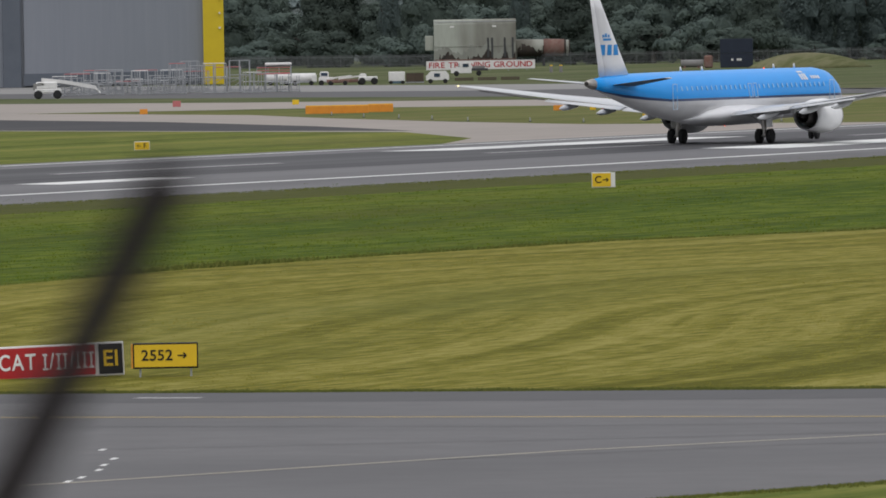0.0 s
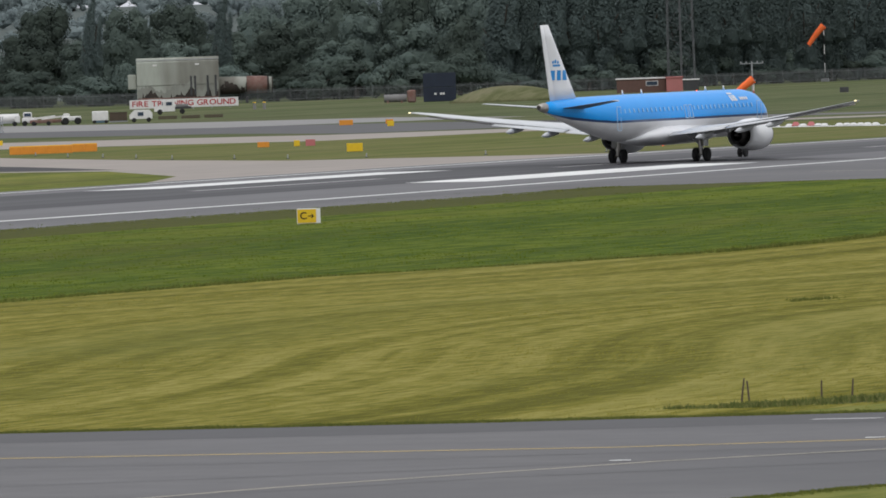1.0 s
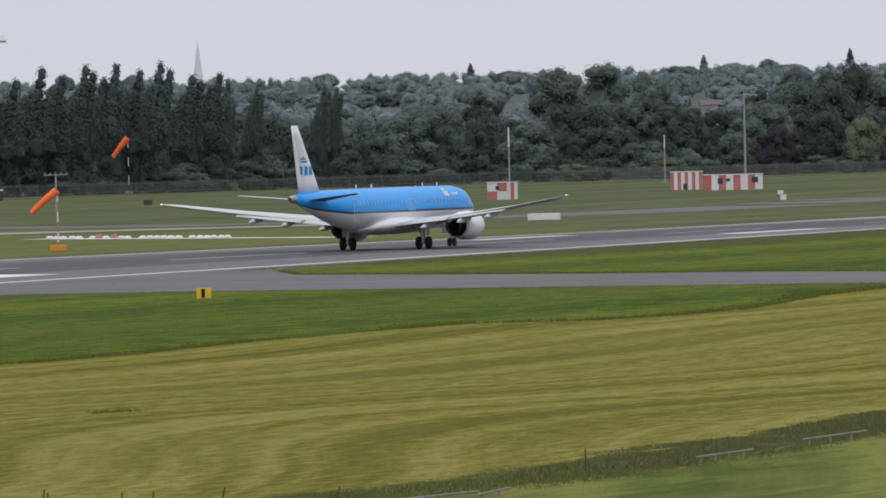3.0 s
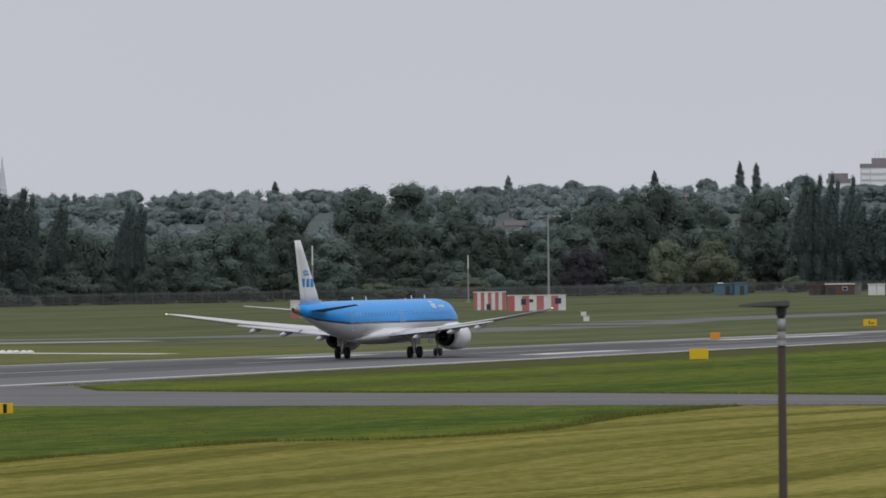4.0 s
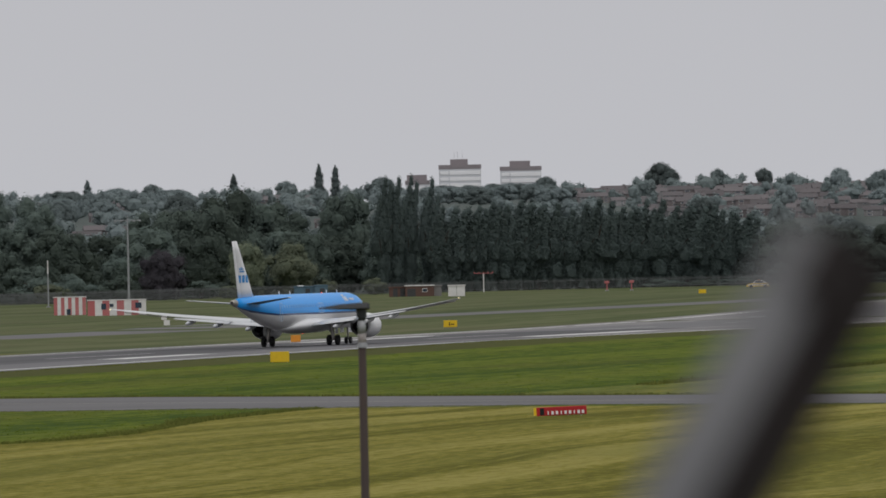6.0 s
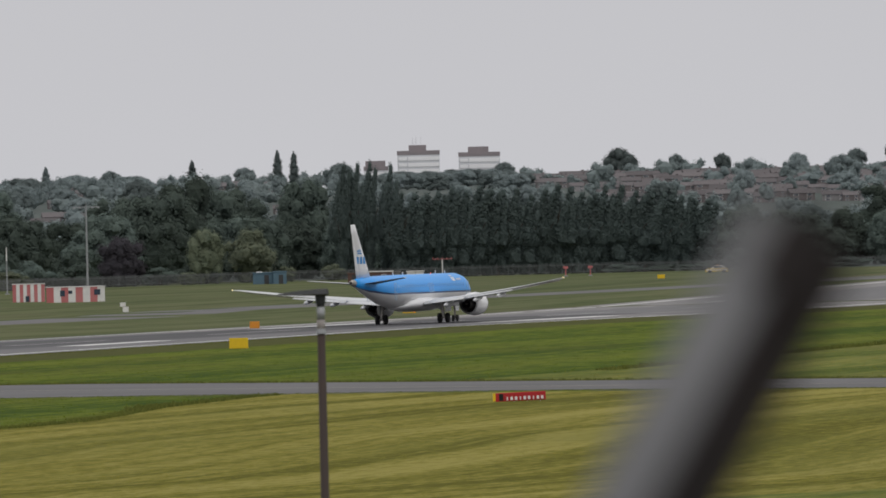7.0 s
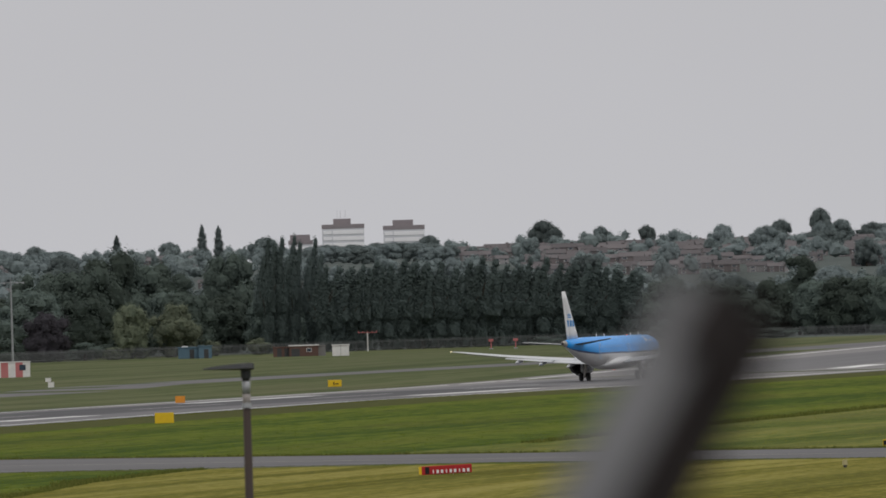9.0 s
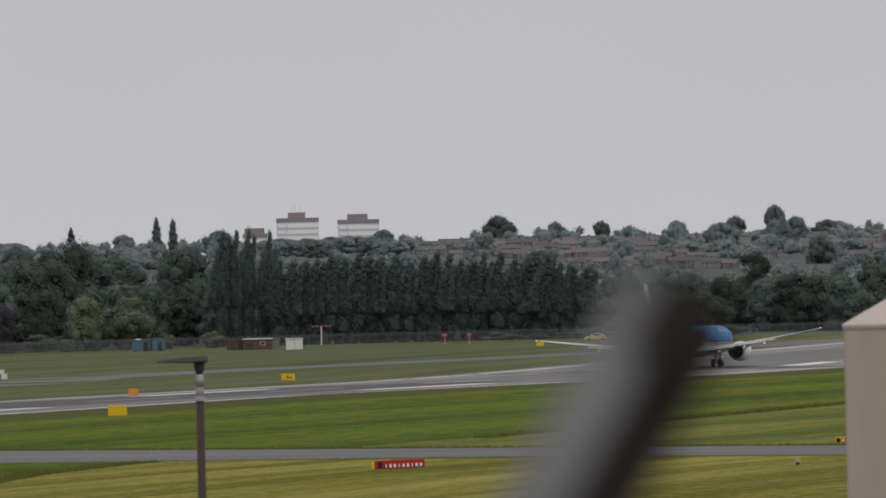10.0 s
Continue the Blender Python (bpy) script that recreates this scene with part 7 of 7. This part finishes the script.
    # A flat dark strip; the hollow's shade is put into its colour.
    strip("ditch", [(x, y) for y, x in path[1:]], 2.6, M["ditch"], 0.014, "ditch bed among weeds, its shade painted dark", "ditch")


def rail(x0, y0, x1, y1, h, n):
    r = thing("wooden_rail", 0, 0, 0, 0, "low weathered wooden rail on short posts by the ditch", "fence")
    part("bar", rod((x0, y0, h), (x1, y1, h + .04), .028, n=6), M["rail_wood"], r)
    for k in range(n):
        s = (k + .3) / n
        part("post", rod((x0 + (x1 - x0) * s, y0 + (y1 - y0) * s, -.05), (x0 + (x1 - x0) * s, y0 + (y1 - y0) * s, h + .03), .028, n=6), M["rail_wood"], r)


M["rail_wood"] = mat("grey_rail_wood", (0.27, 0.25, 0.22), (0.17, 0.155, 0.135), 5, 0.9, bump=0.3)
grasses()
rail(-81.2, 215.6, -80.2, 222.1, .17, 4)
rail(-80.0, 221.4, -80.4, 225.0, .14, 2)
rail(-81.9, 244.4, -81.7, 248.8, .2, 4)
rail(-82.9, 257.0, -82.75, 262.6, .22, 3)
for x, y, h, lean in ((-88.9, 214.4, .62, .16), (-88.75, 214.6, .55, -.1), (-87.2, 215.5, .5, .02), (-86.6, 216.0, .5, .1), (-85.2, 217.0, .55, .28), (-82.2, 236.0, .75, .02), (-84.0, 222, .35, .3)):
    st = thing("stake", x, y, 0, 0, "thin weathered wooden stake standing in weeds", "stake")
    part("shaft", rod((0, 0, -.05), (lean * h, 0, h), .03, .022, 6), M["brown_wood"], st)
    part("tip", rod((lean * h, 0, h), (lean * h * 1.03, 0, h + .03), .022, .005, 6), M["brown_wood"], st)


# ---- what moves ----
def motions():
    """The airliner gathers speed along the runway, its drift and lean fitted to the camera's view."""
    rows = []
    for k in range(21):
        t = k * 0.5
        x = RW + (3.0 if t <= 5 else 3.0 - 0.5 * (t - 5))
        y = (595.4 + 40.8 * t + 0.965 * t * t) * x / RW
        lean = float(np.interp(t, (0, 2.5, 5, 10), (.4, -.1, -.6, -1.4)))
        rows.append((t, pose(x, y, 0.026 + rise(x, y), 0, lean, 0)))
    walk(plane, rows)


motions()
